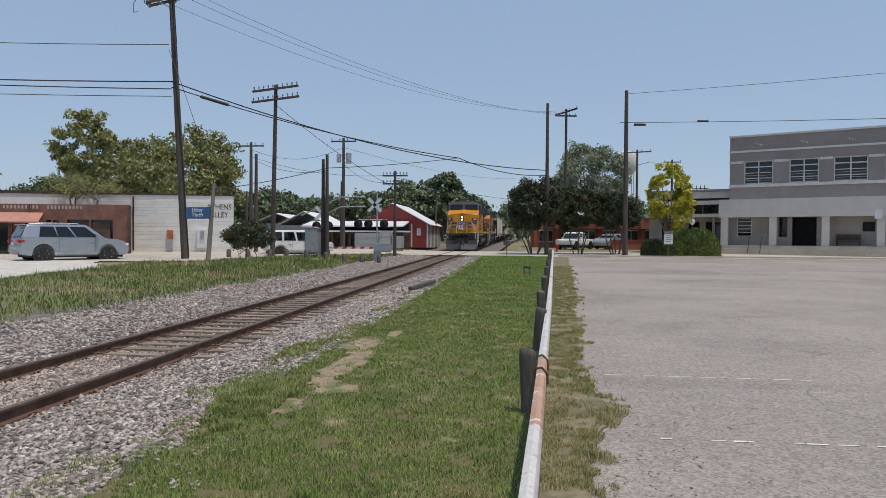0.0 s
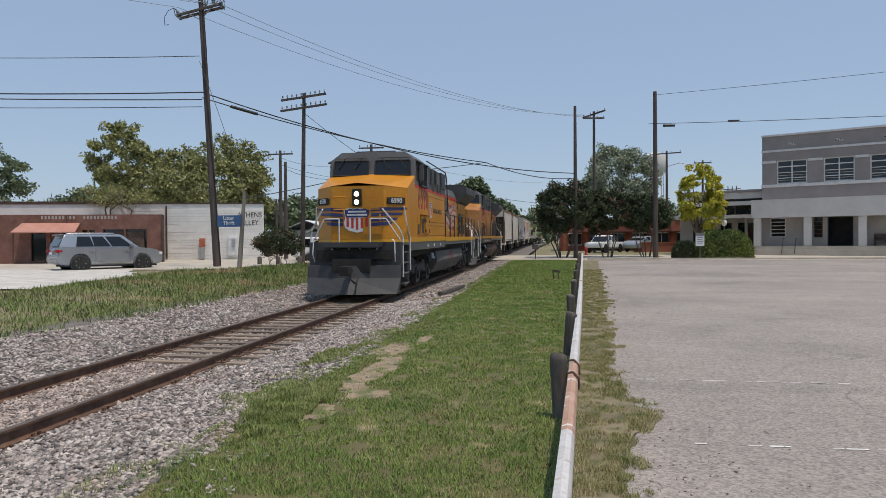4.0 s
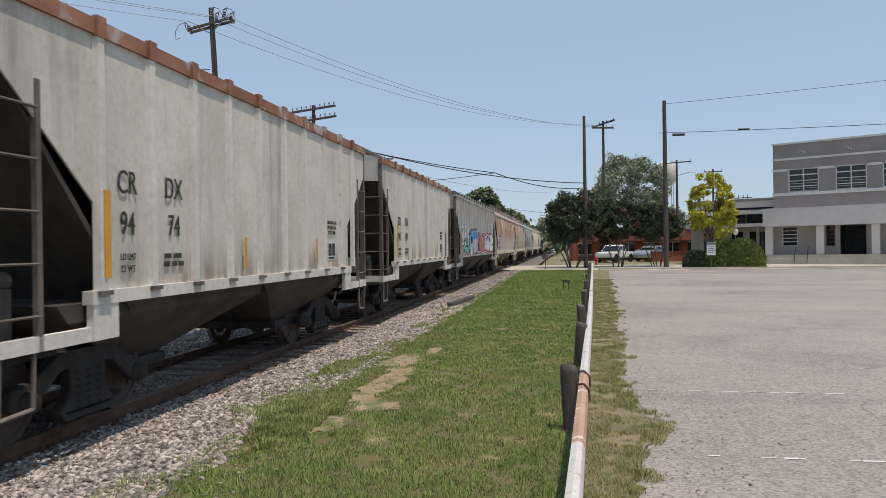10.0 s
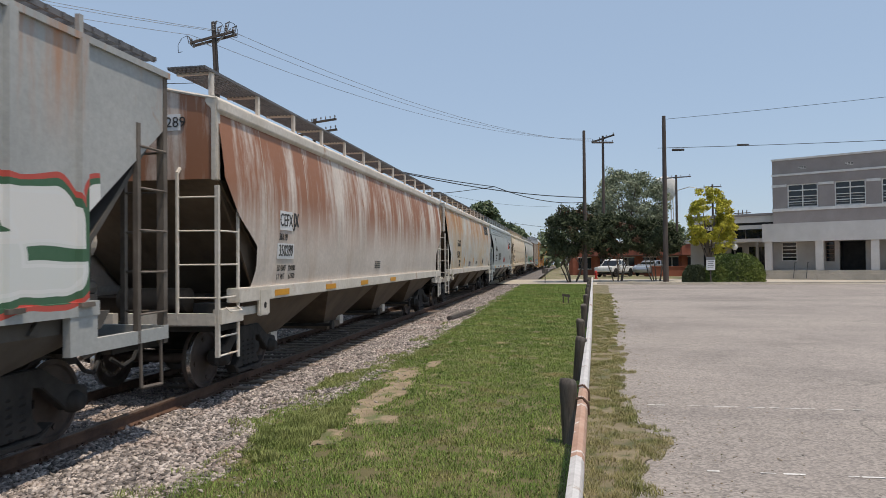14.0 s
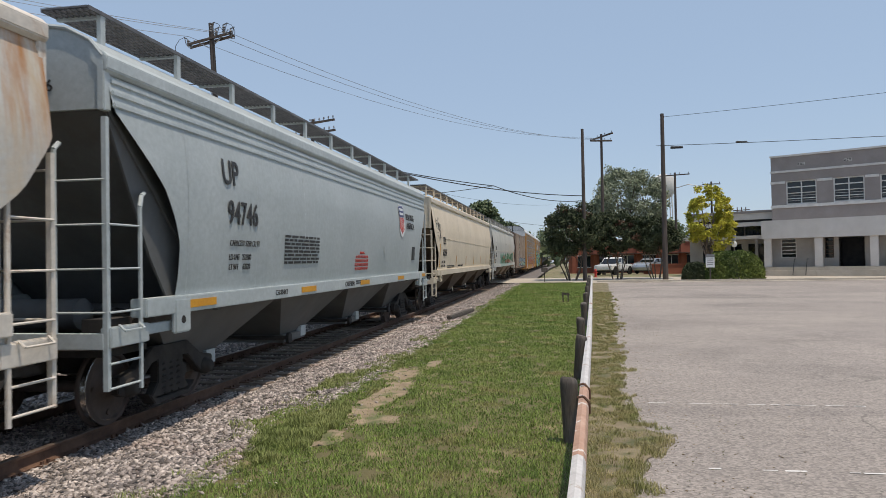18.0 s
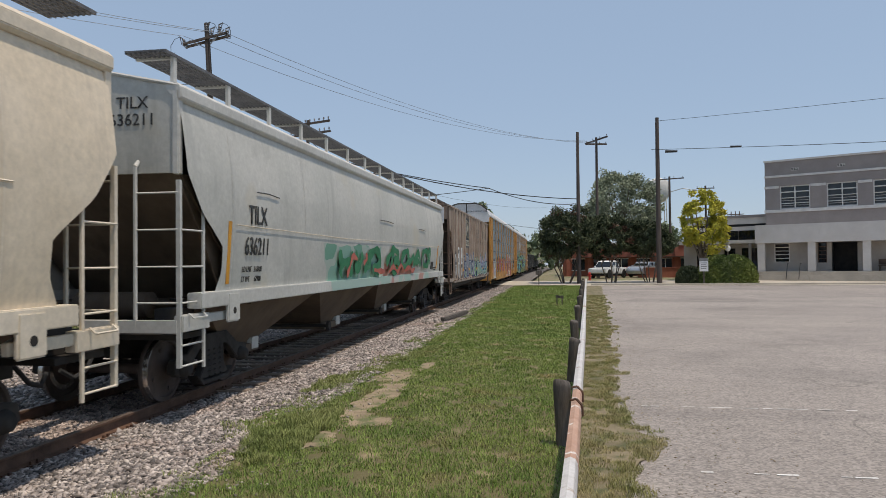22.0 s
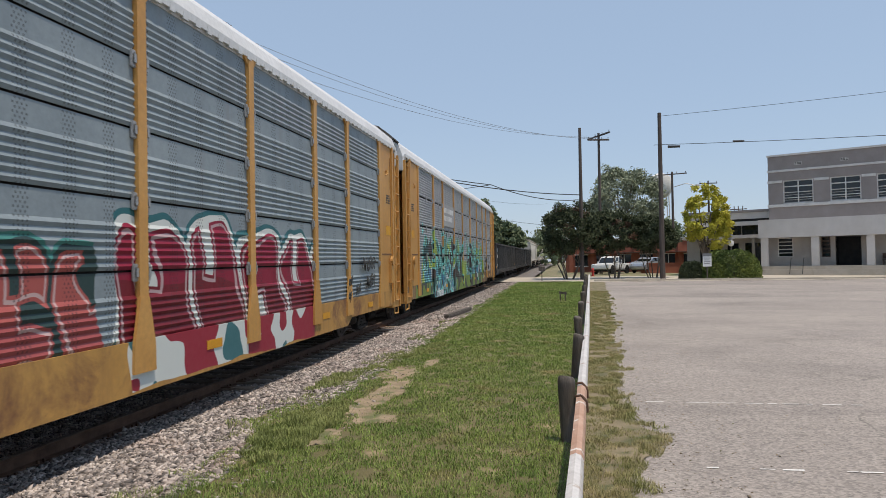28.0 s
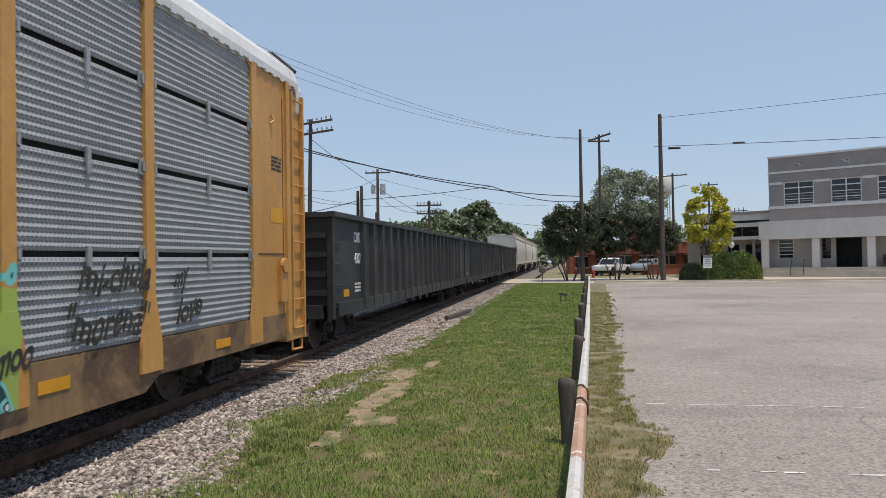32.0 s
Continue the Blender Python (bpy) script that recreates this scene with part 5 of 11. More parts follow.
F.piece("notice_board", M_dark, shop, 11.1, 12.0, 2.67, 3.47, -0.3, -0.26, "dark notice board")
F.piece("wall_body", M_grey1, shop, 0.5, WIDE, 0.6, 11.2, -14.0, -1.7)
F.piece("roof", M_greytin, shop, 0.5, WIDE, 10.9, 11.0, -14.0, -0.3)
bench = thing("porch_bench", "dark wooden bench on the porch", "bench")
F.piece("seat", M_darkwood, bench, 9.2, 11.0, 1.82, 1.90, 0.0, 0.45)
F.piece("backrest", M_darkwood, bench, 9.2, 11.0, 1.95, 2.42, -0.05, 0.0)
for k in (9.25, 10.9):
    F.piece("leg", M_darkwood, bench, k, k + 0.08, BASE, 1.84, 0.02, 0.40)
F.piece("hanging_sign", M_placard, shop, 12.05, 12.6, 3.68, 4.45, 1.22, 1.25, "small white hanging sign")
for k in (2.6, 4.6 - 1.0):
    hr = Shape().tube([F.at(k, 0.75, 2.4), F.at(k, 2.1, 1.7), F.at(k, 2.1, 1.2)], 0.03).tube([F.at(k, 0.75, 2.4), F.at(k, 0.75, 2.4) + Vector((0, 0, 0.02))], 0.03)
    part("step_handrail", hr, M_wire, shop, "thin black handrail")

# low shopfront beside it
low = thing("low_shopfront", "single-storey pale shopfront with a dark window strip", "building")
for k0, k1, z0, z1, mat, o0, o1, nm in ((-7.5, 0.45, 5.85, 6.45, M_grey2, -1.5, -1.0, "parapet"), (-7.5, 0.45, 6.45, 6.68, M_grey1, -1.6, -0.9, "coping"), (-7.5, 0.45, 5.62, 5.85, M_dark, -1.5, -1.1, "dark_band"), (-7.5, 0.45, 5.25, 5.62, M_grey2, -1.5, -1.0, "fascia"),
                                   (-7.5, 0.2, 4.02, 4.32, M_grey2, -1.5, 0.4, "awning_slab"), (-7.5, 0.45, 0.6, 4.05, M_grey3, -1.9, -1.6, "front_wall"), (-7.5, 0.45, 0.6, 6.3, M_grey3, -12.0, -1.95, "body")):
    F.piece(nm, mat, low, k0, k1, z0, z1, o0, o1)
for a, b in ((-7.4, -5.0), (-4.9, -2.3), (-2.2, 0.1)):
    F.piece("clerestory_window", M_winglass, low, a, b, 4.35, 5.25, -1.45, -1.4, "dark clerestory window")
for a, b, mat in ((-6.2, -4.2, M_winglass), (-3.6, -2.6, M_winglass), (-2.0, -0.4, M_bluesign)):
    F.piece("shop_window", mat if mat is M_winglass else M_winglass, low, a, b, 1.5, 3.6, -1.59, -1.55, "dark shop window")
F.piece("porch_pole", M_oldpost, low, -0.9, -0.65, 0.6, 4.0, 0.3, 0.5, "weathered porch post")
for k in (-3.6, -3.2, -2.8):
    F.piece("roof_pipe", M_darkwood, low, k, k + 0.06, 6.6, 7.3, -4.0, -3.9)
part("roof_pipe", Shape().beam(F.at(-4.0, 7.0, -4.0), F.at(-2.4, 7.0, -4.0), 0.08), M_darkwood, low)

# orange-red brick building behind the trees
brick = thing("brick_storefront", "low orange-red brick storefront behind the trees", "building")
for x0, x1, z0, z1, y0, y1, mat, nm in ((0.5, 17.0, 0.7, 4.6, 88.0, 96.0, M_redbrick, "wall"), (0.4, 17.1, 4.6, 4.9, 87.9, 96.1, M_grey2, "coping"), (2.0, 16.5, 3.0, 3.15, 86.4, 88.0, M_darkwood, "awning")):
    part(nm, Shape().box(x0, x1, y0, y1, z0 + 0.1, z1), mat, brick)
for i in range(6):
    x = 1.6 + 2.55 * i
    w = part("window", Shape().box(x, x + 1.5, 87.93, 87.98, 1.6, 2.9), M_winglass, brick, "dark shop window")
    part("window_frame", Shape().box(x - 0.08, x + 1.58, 87.90, 87.95, 2.9, 3.0).box(x - 0.08, x + 1.58, 87.90, 87.95, 1.5, 1.6).box(x + 0.71, x + 0.79, 87.90, 87.95, 1.6, 2.9), M_whitetrim, w)
    part("pier", Shape().box(x - 0.7, x - 0.3, 87.7, 88.0, 0.8, 4.6), M_redbrick, brick, "brick pier")
part("low_wall", Shape().box(8.5, 17.0, 80.0, 80.3, 0.7, 1.75).box(8.4, 17.1, 79.95, 80.35, 1.75, 1.85), M_redbrick, brick, "low brick wall")

# white brick building
white = thing("white_brick_building", "long white-painted brick building with faded lettering", "building")
Wt = Wall((-21.05, 49.0), (-15, -4), (4, -15))
Wt.piece("wall", M_whitebrick, white, 0, 34, 0.4, 4.82, -0.4, 0.0)
Wt.piece("coping", M_darkwood, white, -0.05, 34, 4.82, 4.93, -0.45, 0.05, "dark coping")
Wt.piece("coping", M_darkwood, white, 9.0, 34, 4.93, 5.02, -0.45, 0.05, "dark coping")
Wt.piece("body", M_whitebrick, white, 3.5, 34, 0.4, 4.6, -12.0, -0.4)
course = 0.19
bricks = Shape()
z = 0.9
while z < 4.7:
    k = 0.0
    while k < 12.0:
        ln_ = rng.uniform(1.2, 4.5)
        if rng.random() < 0.62:
            Wt.box(bricks, k, min(12.0, k + ln_), z, z + 0.018, 0.0, 0.007 + 0.004 * rng.random())
        k += ln_ + 0.3
    z += course
part("brick_courses", bricks, M_grey2, white, "raised brick courses")
for txt, z, k in (("ATHENS", 4.02, 0.95), ("ALLEY", 3.45, 0.95)):
    m = Wt.facing(k, z, 0.012)
    m = m @ pose(0, 0, 0, 0, 180, 0)
    letters(txt, 0.40, M_darkwood, white, m, "faded dark painted lettering", wide=0.85)
Wt.piece("meter_box", M_rededge, white, 4.1, 4.5, 1.75, 2.35, 0.0, 0.15, "rusty orange meter box")
Wt.piece("plinth", M_greytin, white, 4.15, 4.45, 0.9, 1.7, 0.0, 0.2)
Wt.piece("utility_box", M_placard, white, 1.85, 2.45, 1.1, 2.4, 0.0, 0.25, "pale grey utility box")
Wt.piece("utility_box", M_galv, white, 1.95, 2.2, 1.7, 2.3, 0.25, 0.3, "meter on the utility box")
Wt.piece("drain_pipe", M_darkwood, white, 6.75, 6.85, 0.9, 4.7, 0.0, 0.08, "dark drain pipe")

# brown shop in front of it
brown = thing("brown_shopfront", "single-storey brown rendered shopfront with an awning", "building")
B = Wall((-25.8, 43.6), (-15, -4), (4, -15))
B.piece("fascia", M_brownwall, brown, 0.0, 16, 3.28, 3.92, -0.3, 0.0)
B.piece("roof", M_brownwall, brown, 1.0, 16, 3.75, 3.85, -4.0, -0.3)
edge = 0.0
for a, b, z0, z1 in ((0.9, 3.9, 1.6, 2.95), (4.2, 5.2, 1.2, 2.9), (5.9, 8.4, 0.85, 2.78), (10.5, 13.0, 1.5, 2.9)):
    B.piece("wall", M_brownwall, brown, edge, a, 0.6, 3.28, -0.3, 0.0)
    B.piece("lintel", M_brownwall, brown, a, b, z1, 3.28, -0.3, 0.0)
    if z0 > 0.9:
        B.piece("sill_wall", M_brownwall, brown, a, b, 0.6, z0, -0.3, 0.0)
    B.piece("shop_window", M_winglass, brown, a, b, z0, z1, -0.22, -0.18, "dark dusty shop window")
    fr = Shape()
    B.box(fr, a, b, z0 - 0.05, z0 + 0.05, -0.18, 0.03)
    B.box(fr, a, a + 0.1, z0, z1, -0.18, 0.02)
    B.box(fr, b - 0.1, b, z0, z1, -0.18, 0.02)
    B.box(fr, (a + b) / 2 - 0.05, (a + b) / 2 + 0.05, z0, z1, -0.18, 0.0)
    part("window_frame", fr, M_brownwall, brown)
    edge = b
B.piece("wall", M_brownwall, brown, edge, 16, 0.6, 3.28, -0.3, 0.0)
B.piece("boarding", M_darkwood, brown, 1.2, 3.0, 1.65, 2.8, -0.17, -0.12, "weathered boards behind the glass")
B.piece("door", M_brownwall, brown, 6.4, 7.4, 0.85, 2.7, -0.16, -0.10, "brown shop door")
B.piece("side_wall", M_brownwall, brown, 1.0, 1.3, 0.6, 3.3, -4.0, -0.3)
B.piece("corner_pipe", M_darkwood, brown, -0.12, 0.02, 0.7, 3.9, -0.05, 0.08, "dark corner pipe")
B.piece("conduit", M_darkwood, brown, 6.0, 6.08, 3.2, 3.9, 0.0, 0.06)
aw = Shape().add([B.at(5.2, 3.38, 0.02), B.at(8.8, 3.38, 0.02), B.at(8.95, 2.78, 1.25), B.at(5.05, 2.78, 1.25), B.at(5.2, 3.33, 0.02), B.at(8.8, 3.33, 0.02), B.at(8.95, 2.70, 1.25), B.at(5.05, 2.70, 1.25)], [(0, 1, 2, 3), (4, 7, 6, 5), (3, 2, 6, 7), (0, 3, 7, 4), (1, 5, 6, 2)])
part("awning", aw, M_awning, brown, "sloping salmon metal awning")
part("awning_frame", Shape().beam(B.at(5.1, 0.8, 1.15), B.at(5.1, 2.75, 1.15), 0.06).beam(B.at(8.85, 0.8, 1.15), B.at(8.85, 2.75, 1.15), 0.06), M_rail, brown, "awning posts")
bars_s = Shape()
for i in range(22):
    if i not in (10, 11):
        B.box(bars_s, 2.9 + 0.22 * i, 3.02 + 0.22 * i, 3.62, 3.84, 0.0, 0.008)
part("faded_lettering", bars_s, M_grey3, brown, "faded lettering too worn to read")

# sheds and the red barn beyond the crossing
barn = thing("red_barn", "red metal barn with a bright white tin roof", "barn")
bx0, bx1, by0, by1, bz = -15.6, -9.75, 70.0, 80.0, 0.95
part("front_wall", Shape().prism([(bx0, bz), (bx1, bz), (bx1, bz + 2.3), (bx0 + 2.2, bz + 4.35), (bx0, bz + 2.9)], "y", by0, by0 + 0.15), M_redbarn, barn)
part("side_wall", Shape().box(bx1 - 0.12, bx1, by0, by1, bz, bz + 2.3), M_greytin, barn)
part("back_wall", Shape().box(bx0, bx1, by1 - 0.1, by1, bz, bz + 2.6), M_redbarn, barn)
part("roof_slope", Shape().add([(bx0 + 2.2, by0 - 0.2, bz + 4.45), (bx1 + 0.25, by0 - 0.2, bz + 2.3), (bx1 + 0.25, by1, bz + 2.3), (bx0 + 2.2, by1, bz + 4.45), (bx0 + 2.2, by0 - 0.2, bz + 4.37), (bx1 + 0.25, by0 - 0.2, bz + 2.22), (bx1 + 0.25, by1, bz + 2.22), (bx0 + 2.2, by1, bz + 4.37)], [(0, 1, 2, 3), (4, 7, 6, 5), (0, 4, 5, 1), (1, 5, 6, 2), (2, 6, 7, 3)]), M_tin, barn, "white tin roof slope")
part("roof_slope", Shape().add([(bx0 + 2.2, by0 - 0.2, bz + 4.45), (bx0 - 0.2, by0 - 0.2, bz + 2.85), (bx0 - 0.2, by1, bz + 2.85), (bx0 + 2.2, by1, bz + 4.45)], [(0, 1, 2, 3)]), M_tin, barn, "white tin roof slope")
part("trim_post", Shape().box(bx1 - 1.75, bx1 - 1.6, by0 - 0.05, by0, bz, bz + 2.35).box(bx1 - 0.15, bx1, by0 - 0.05, by0, bz, bz + 2.3), M_whitetrim, barn, "white corner trim")
part("window", Shape().box(bx1 - 1.15, bx1 - 0.75, by0 - 0.04, by0, bz + 1.2, bz + 1.9), M_whitetrim, barn, "white boarded window")
for i in range(7):
    part("side_panel", Shape().box(bx1, bx1 + 0.04, by0 + 0.2 + 1.4 * i, by0 + 0.9 + 1.4 * i, bz, bz + 2.2), M_tin if i % 2 else M_greytin, barn, "grey tin side panel")
shed = thing("dark_canopy_shed", "long low dark shed with pale roof edges", "shed")
part("roof", Shape().add([(-21.5, 66.0, 3.05), (-11.6, 66.0, 3.05), (-11.6, 69.6, 3.55), (-21.5, 69.6, 3.55), (-21.5, 66.0, 2.93), (-11.6, 66.0, 2.93), (-11.6, 69.6, 3.43), (-21.5, 69.6, 3.43)], [(0, 1, 2, 3), (4, 7, 6, 5), (0, 4, 5, 1), (1, 5, 6, 2)]), M_tin, shed, "pale tin roof")
part("roof", Shape().box(-21.5, -10.9, 64.0, 66.4, 2.42, 2.55), M_tin, shed, "lower pale tin roof")
part("back_wall", Shape().box(-21.5, -11.6, 69.3, 69.6, 0.7, 3.4), M_dark, shed)
part("front_wall", Shape().box(-21.3, -11.2, 67.0, 67.2, 0.7, 2.45), M_darkwood, shed)
for i in range(7):
    part("post", Shape().box(-21.3 + 1.65 * i, -21.18 + 1.65 * i, 64.1, 64.25, 0.7, 2.45), M_darkwood, shed)
for i, (x, y, w, h) in enumerate(((-15.4, 62.5, 2.2, 1.35), (-13.1, 62.3, 1.0, 1.5), (-12.0, 62.6, 0.9, 1.1))):
    tk = thing("steel_tank", "pale grey steel tank box by the shed", "tank")
    part("shell", Shape().box(x, x + w, y, y + 1.2, 0.97, 0.97 + h), M_galv, tk, bevel=0.05)
    part("hoop", Shape().box(x - 0.03, x + w + 0.03, y - 0.03, y + 1.23, 0.97 + h * 0.3, 0.97 + h * 0.36), M_greytin, tk)
    part("hoop", Shape().box(x - 0.03, x + w + 0.03, y - 0.03, y + 1.23, 0.97 + h * 0.7, 0.97 + h * 0.76), M_greytin, tk)
for x, y, w, d, h, rh, lab in ((-26.5, 74, 5.5, 8, 2.3, 1.5, "grey shed with a pale gabled tin roof"), (-21.0, 76, 4.8, 6, 1.9, 0.3, "low white shed with a flat roof"), (-32.0, 80, 6, 8, 2.6, 1.2, "grey shed with a tin roof")):
    sh = thing("tin_shed", lab, "shed")
    part("wall", Shape().box(x, x + w, y, y + d, 0.9, 0.9 + h), M_tin if rh < 0.5 else M_greytin, sh)
    part("roof", Shape().prism([(x - 0.2, 0.9 + h), (x + w / 2, 0.9 + h + rh), (x + w + 0.2, 0.9 + h), (x + w + 0.2, 0.84 + h), (x + w / 2, 0.84 + h + rh), (x - 0.2, 0.84 + h)], "y", y - 0.3, y + d + 0.3), M_tin if rh > 0.5 else M_greytin, sh, "tin roof")

# water tower far off
tower = thing("water_tower", "pale water tower on slim legs far off", "water tower")
part("tank", Shape().lathe([(0.2, 21.5), (2.2, 20.6), (2.4, 20.0), (2.4, 17.4), (1.8, 16.4), (0.3, 15.6)], (21.5, 160, 0), "z", 20), M_whitetrim, tower, smooth=True)
for k in range(4):
    a = math.pi / 4 + k * math.pi / 2
    part("leg", Shape().cyl((21.5 + 2.6 * math.cos(a), 160 + 2.6 * math.sin(a), 1), (21.5 + 2.1 * math.cos(a), 160 + 2.1 * math.sin(a), 17.0), 0.12, 0.12, 6), M_whitetrim, tower)


# ---------- vehicles ----------
def wheel(car, x, y, r, w=0.24):
    k = 1 if y > 0 else -1
    t = part("wheel", Shape().lathe([(r * 0.62, -w / 2), (r * 0.9, -w / 2), (r, -w * 0.38), (r, w * 0.38), (r * 0.9, w / 2), (r * 0.62, w / 2)], axis="y", n=24), M_black, car, "black tyre", smooth=True, m=pose(x, y, r))
    part("rim", Shape().lathe([(r * 0.63, -k * w * 0.1), (r * 0.63, k * w * 0.42), (r * 0.56, k * w * 0.46), (r * 0.52, k * w * 0.30), (r * 0.2, k * w * 0.22), (0.02, k * w * 0.30)], axis="y", n=20), M_chrome, t, smooth=True)
    for i in range(7):
        a = 2 * math.pi * i / 7
        part("spoke", Shape().beam((0.06 * math.cos(a), k * w * 0.34, 0.06 * math.sin(a)), (r * 0.60 * math.cos(a), k * w * 0.40, r * 0.60 * math.sin(a)), 0.055, 0.03), M_chrome, t)
    return t


M_locodark_rim = surface("dull_rim_metal", (0.17, 0.17, 0.175), (0.25, 0.25, 0.255), 3, 0.4, metal=0.6, bump=0)


def vehicle(name, label, m, low, cab, w, wb, r, paint, glassy, bevel=0.07, top_in=0.16, extras=None, cladding=None):
    """low: outline of the body from the side; cab: belt and roof points (x0, x1 at the belt, x0, x1 at the roof, belt z, roof z)."""
    car = thing(name, label, "car", m)
    part("body", Shape().prism(low, "y", -w / 2, w / 2), paint, car, smooth=True, bevel=bevel)
    x0, x1, x2, x3, zb, zt = cab
    a, b = w / 2 - 0.05, w / 2 - top_in
    gh = Shape().loft([[(x0, -a, zb), (x1, -a, zb), (x1, a, zb), (x0, a, zb)], [(x2, -b, zt - 0.06), (x3, -b, zt - 0.06), (x3, b, zt - 0.06), (x2, b, zt - 0.06)], [(x2 + 0.12, -b + 0.1, zt), (x3 - 0.15, -b + 0.1, zt), (x3 - 0.15, b - 0.1, zt), (x2 + 0.12, b - 0.1, zt)]])
    part("cabin", gh, paint, car, smooth=True, bevel=0.04)
    for k in (-1, 1):
        for u0, u1 in glassy:
            P = lambda u, v: (x0 + (x1 - x0) * u + ((x2 + (x3 - x2) * u) - (x0 + (x1 - x0) * u)) * v, k * (a + (b - a) * v + 0.012), zb + (zt - 0.06 - zb) * v)
            part("side_window", Shape().add([P(u0, 0.10), P(u1, 0.10), P(u1 - 0.012, 0.90), P(u0 + 0.012, 0.90)], [(0, 1, 2, 3)]), M_carglass, car, "dark tinted side window")
    part("windscreen", Shape().add([(x1 + 0.012, -a + 0.1, zb + 0.06), (x1 + 0.012, a - 0.1, zb + 0.06), (x3 + 0.03, b - 0.08, zt - 0.1), (x3 + 0.03, -b + 0.08, zt - 0.1)], [(0, 1, 2, 3)]), M_carglass, car, "windscreen")
    part("rear_window", Shape().add([(x0 - 0.012, -a + 0.14, zb + 0.1), (x0 - 0.012, a - 0.14, zb + 0.1), (x2 - 0.02, b - 0.12, zt - 0.12), (x2 - 0.02, -b + 0.12, zt - 0.12)], [(0, 1, 2, 3)]), M_carglass, car, "dark rear window")
    for x in wb:
        for k in (-1, 1):
            part("wheel_arch", Shape().lathe([(r * 1.18, -0.02), (r * 1.18, 0.04), (r * 0.6, 0.04)], (x, k * (w / 2 - 0.02), r), "y", 24), M_black, car, "dark wheel arch")
            wheel(car, x, k * (w / 2 - 0.10), r)
    part("underbody", Shape().box(low[0][0] + 0.3, max(p[0] for p in low) - 0.3, -w / 2 + 0.1, w / 2 - 0.1, 0.25, 0.5), M_black, car)
    xf = max(p[0] for p in low)
    xr = min(p[0] for p in low)
    for k in (-1, 1):
        part("headlight", Shape().box(xf - 0.22, xf - 0.02, *sorted((k * (w / 2 - 0.42), k * (w / 2 + 0.005))), 0.82, 0.98), M_placard, car, "clear headlight", bevel=0.03)
        part("tail_light", Shape().box(xr - 0.005, xr + 0.32, *sorted((k * (w / 2 - 0.38), k * (w / 2 + 0.006))), 0.98, 1.14), M_redlamp, car, "red tail light", bevel=0.03)
        part("door_mirror", Shape().box(x1 - 0.55, x1 - 0.35, *sorted((k * (w / 2 - 0.02), k * (w / 2 + 0.2))), zb + 0.02, zb + 0.2), paint, car, bevel=0.03)
        for dx in (0.30, 0.62):
            part("door_handle", Shape().box(xr + (xf - xr) * dx, xr + (xf - xr) * dx + 0.2, *sorted((k * w / 2, k * (w / 2 + 0.03))), zb - 0.18, zb - 0.14), M_chrome, car, "chrome door handle")
            part("door_seam", Shape().box(xr + (xf - xr) * dx + 0.26, xr + (xf - xr) * dx + 0.275, *sorted((k * (w / 2 - 0.01), k * (w / 2 + 0.003))), 0.45, zb - 0.02), M_black, car)
        part("sill_trim", Shape().box(wb[0] + r * 1.2, wb[1] - r * 1.2, *sorted((k * (w / 2 - 0.03), k * (w / 2 + 0.01))), 0.40, 0.50), M_chrome if cladding is None else cladding, car)
    part("number_plate", Shape().box(xr - 0.015, xr, -0.26, 0.26, 0.86, 1.0), M_placard, car, "plain plate")
    return car


SUV = [(-2.50, 0.38), (-2.64, 0.50), (-2.64, 0.72), (-2.56, 0.80), (-2.54, 1.16), (-2.46, 1.25), (1.20, 1.25), (2.05, 1.17), (2.42, 1.06), (2.60, 0.84), (2.62, 0.55), (2.50, 0.36), (2.0, 0.34), (-2.1, 0.34)]
suv = vehicle("suv", "large silver SUV parked on the forecourt", pose(-23.6, 34.4, gz(-23.6, 34.4) - 0.10, 0, 0, 51), SUV, (-2.50, 1.42, -2.22, 0.58, 1.22, 1.92), 2.02, (-1.52, 1.56), 0.43, M_silver, ((0.20, 0.425), (0.43, 0.64), (0.655, 0.93)), 0.10)
for k in (-1, 1):
    part("roof_rail", Shape().tube([(-1.8, k * 0.72, 1.90), (-1.7, k * 0.74, 1.97), (0.1, k * 0.74, 1.97), (0.2, k * 0.72, 1.92)], 0.025), M_chrome, suv, "roof rail")
part("spoiler", Shape().box(-2.42, -2.0, -0.75, 0.75, 1.86, 1.91), M_silver, suv, bevel=0.015)
HUM = [(-2.2, 0.55), (-2.22, 1.12), (-2.15, 1.16), (2.15, 1.10), (2.22, 0.95), (2.22, 0.5), (-2.0, 0.5)]
hummer = vehicle("offroad_car", "boxy white off-road car with a rear spare wheel", pose(-15.4, 46.5, gz(-15.4, 46.5) - 0.30, 0, 0, 35), HUM, (-2.15, 0.75, -2.05, 0.45, 1.12, 1.88), 1.95, (-1.4, 1.45), 0.42, M_white, ((0.05, 0.30), (0.34, 0.62), (0.66, 0.93)), 0.05, 0.12)
part("spare_wheel", Shape().lathe([(0.05, 0.0), (0.36, 0.0), (0.40, -0.10), (0.38, -0.22), (0.05, -0.24)], (-2.22, 0, 1.05), "x", 20), M_black, hummer, "black spare wheel", smooth=True)
PICK = [(-2.8, 0.55), (-2.85, 1.10), (-0.7, 1.12), (1.1, 1.12), (2.7, 1.02), (2.8, 0.75), (2.75, 0.48), (-2.6, 0.48)]
vehicle("pickup_truck", "white pickup truck parked across the street", pose(5.3, 79.0, gz(5.3, 79) + 0.02, 0, 0, -120), PICK, (-0.75, 1.35, -0.55, 0.75, 1.10, 1.85), 2.0, (-1.75, 1.75), 0.42, M_white, ((0.08, 0.45), (0.5, 0.92)))
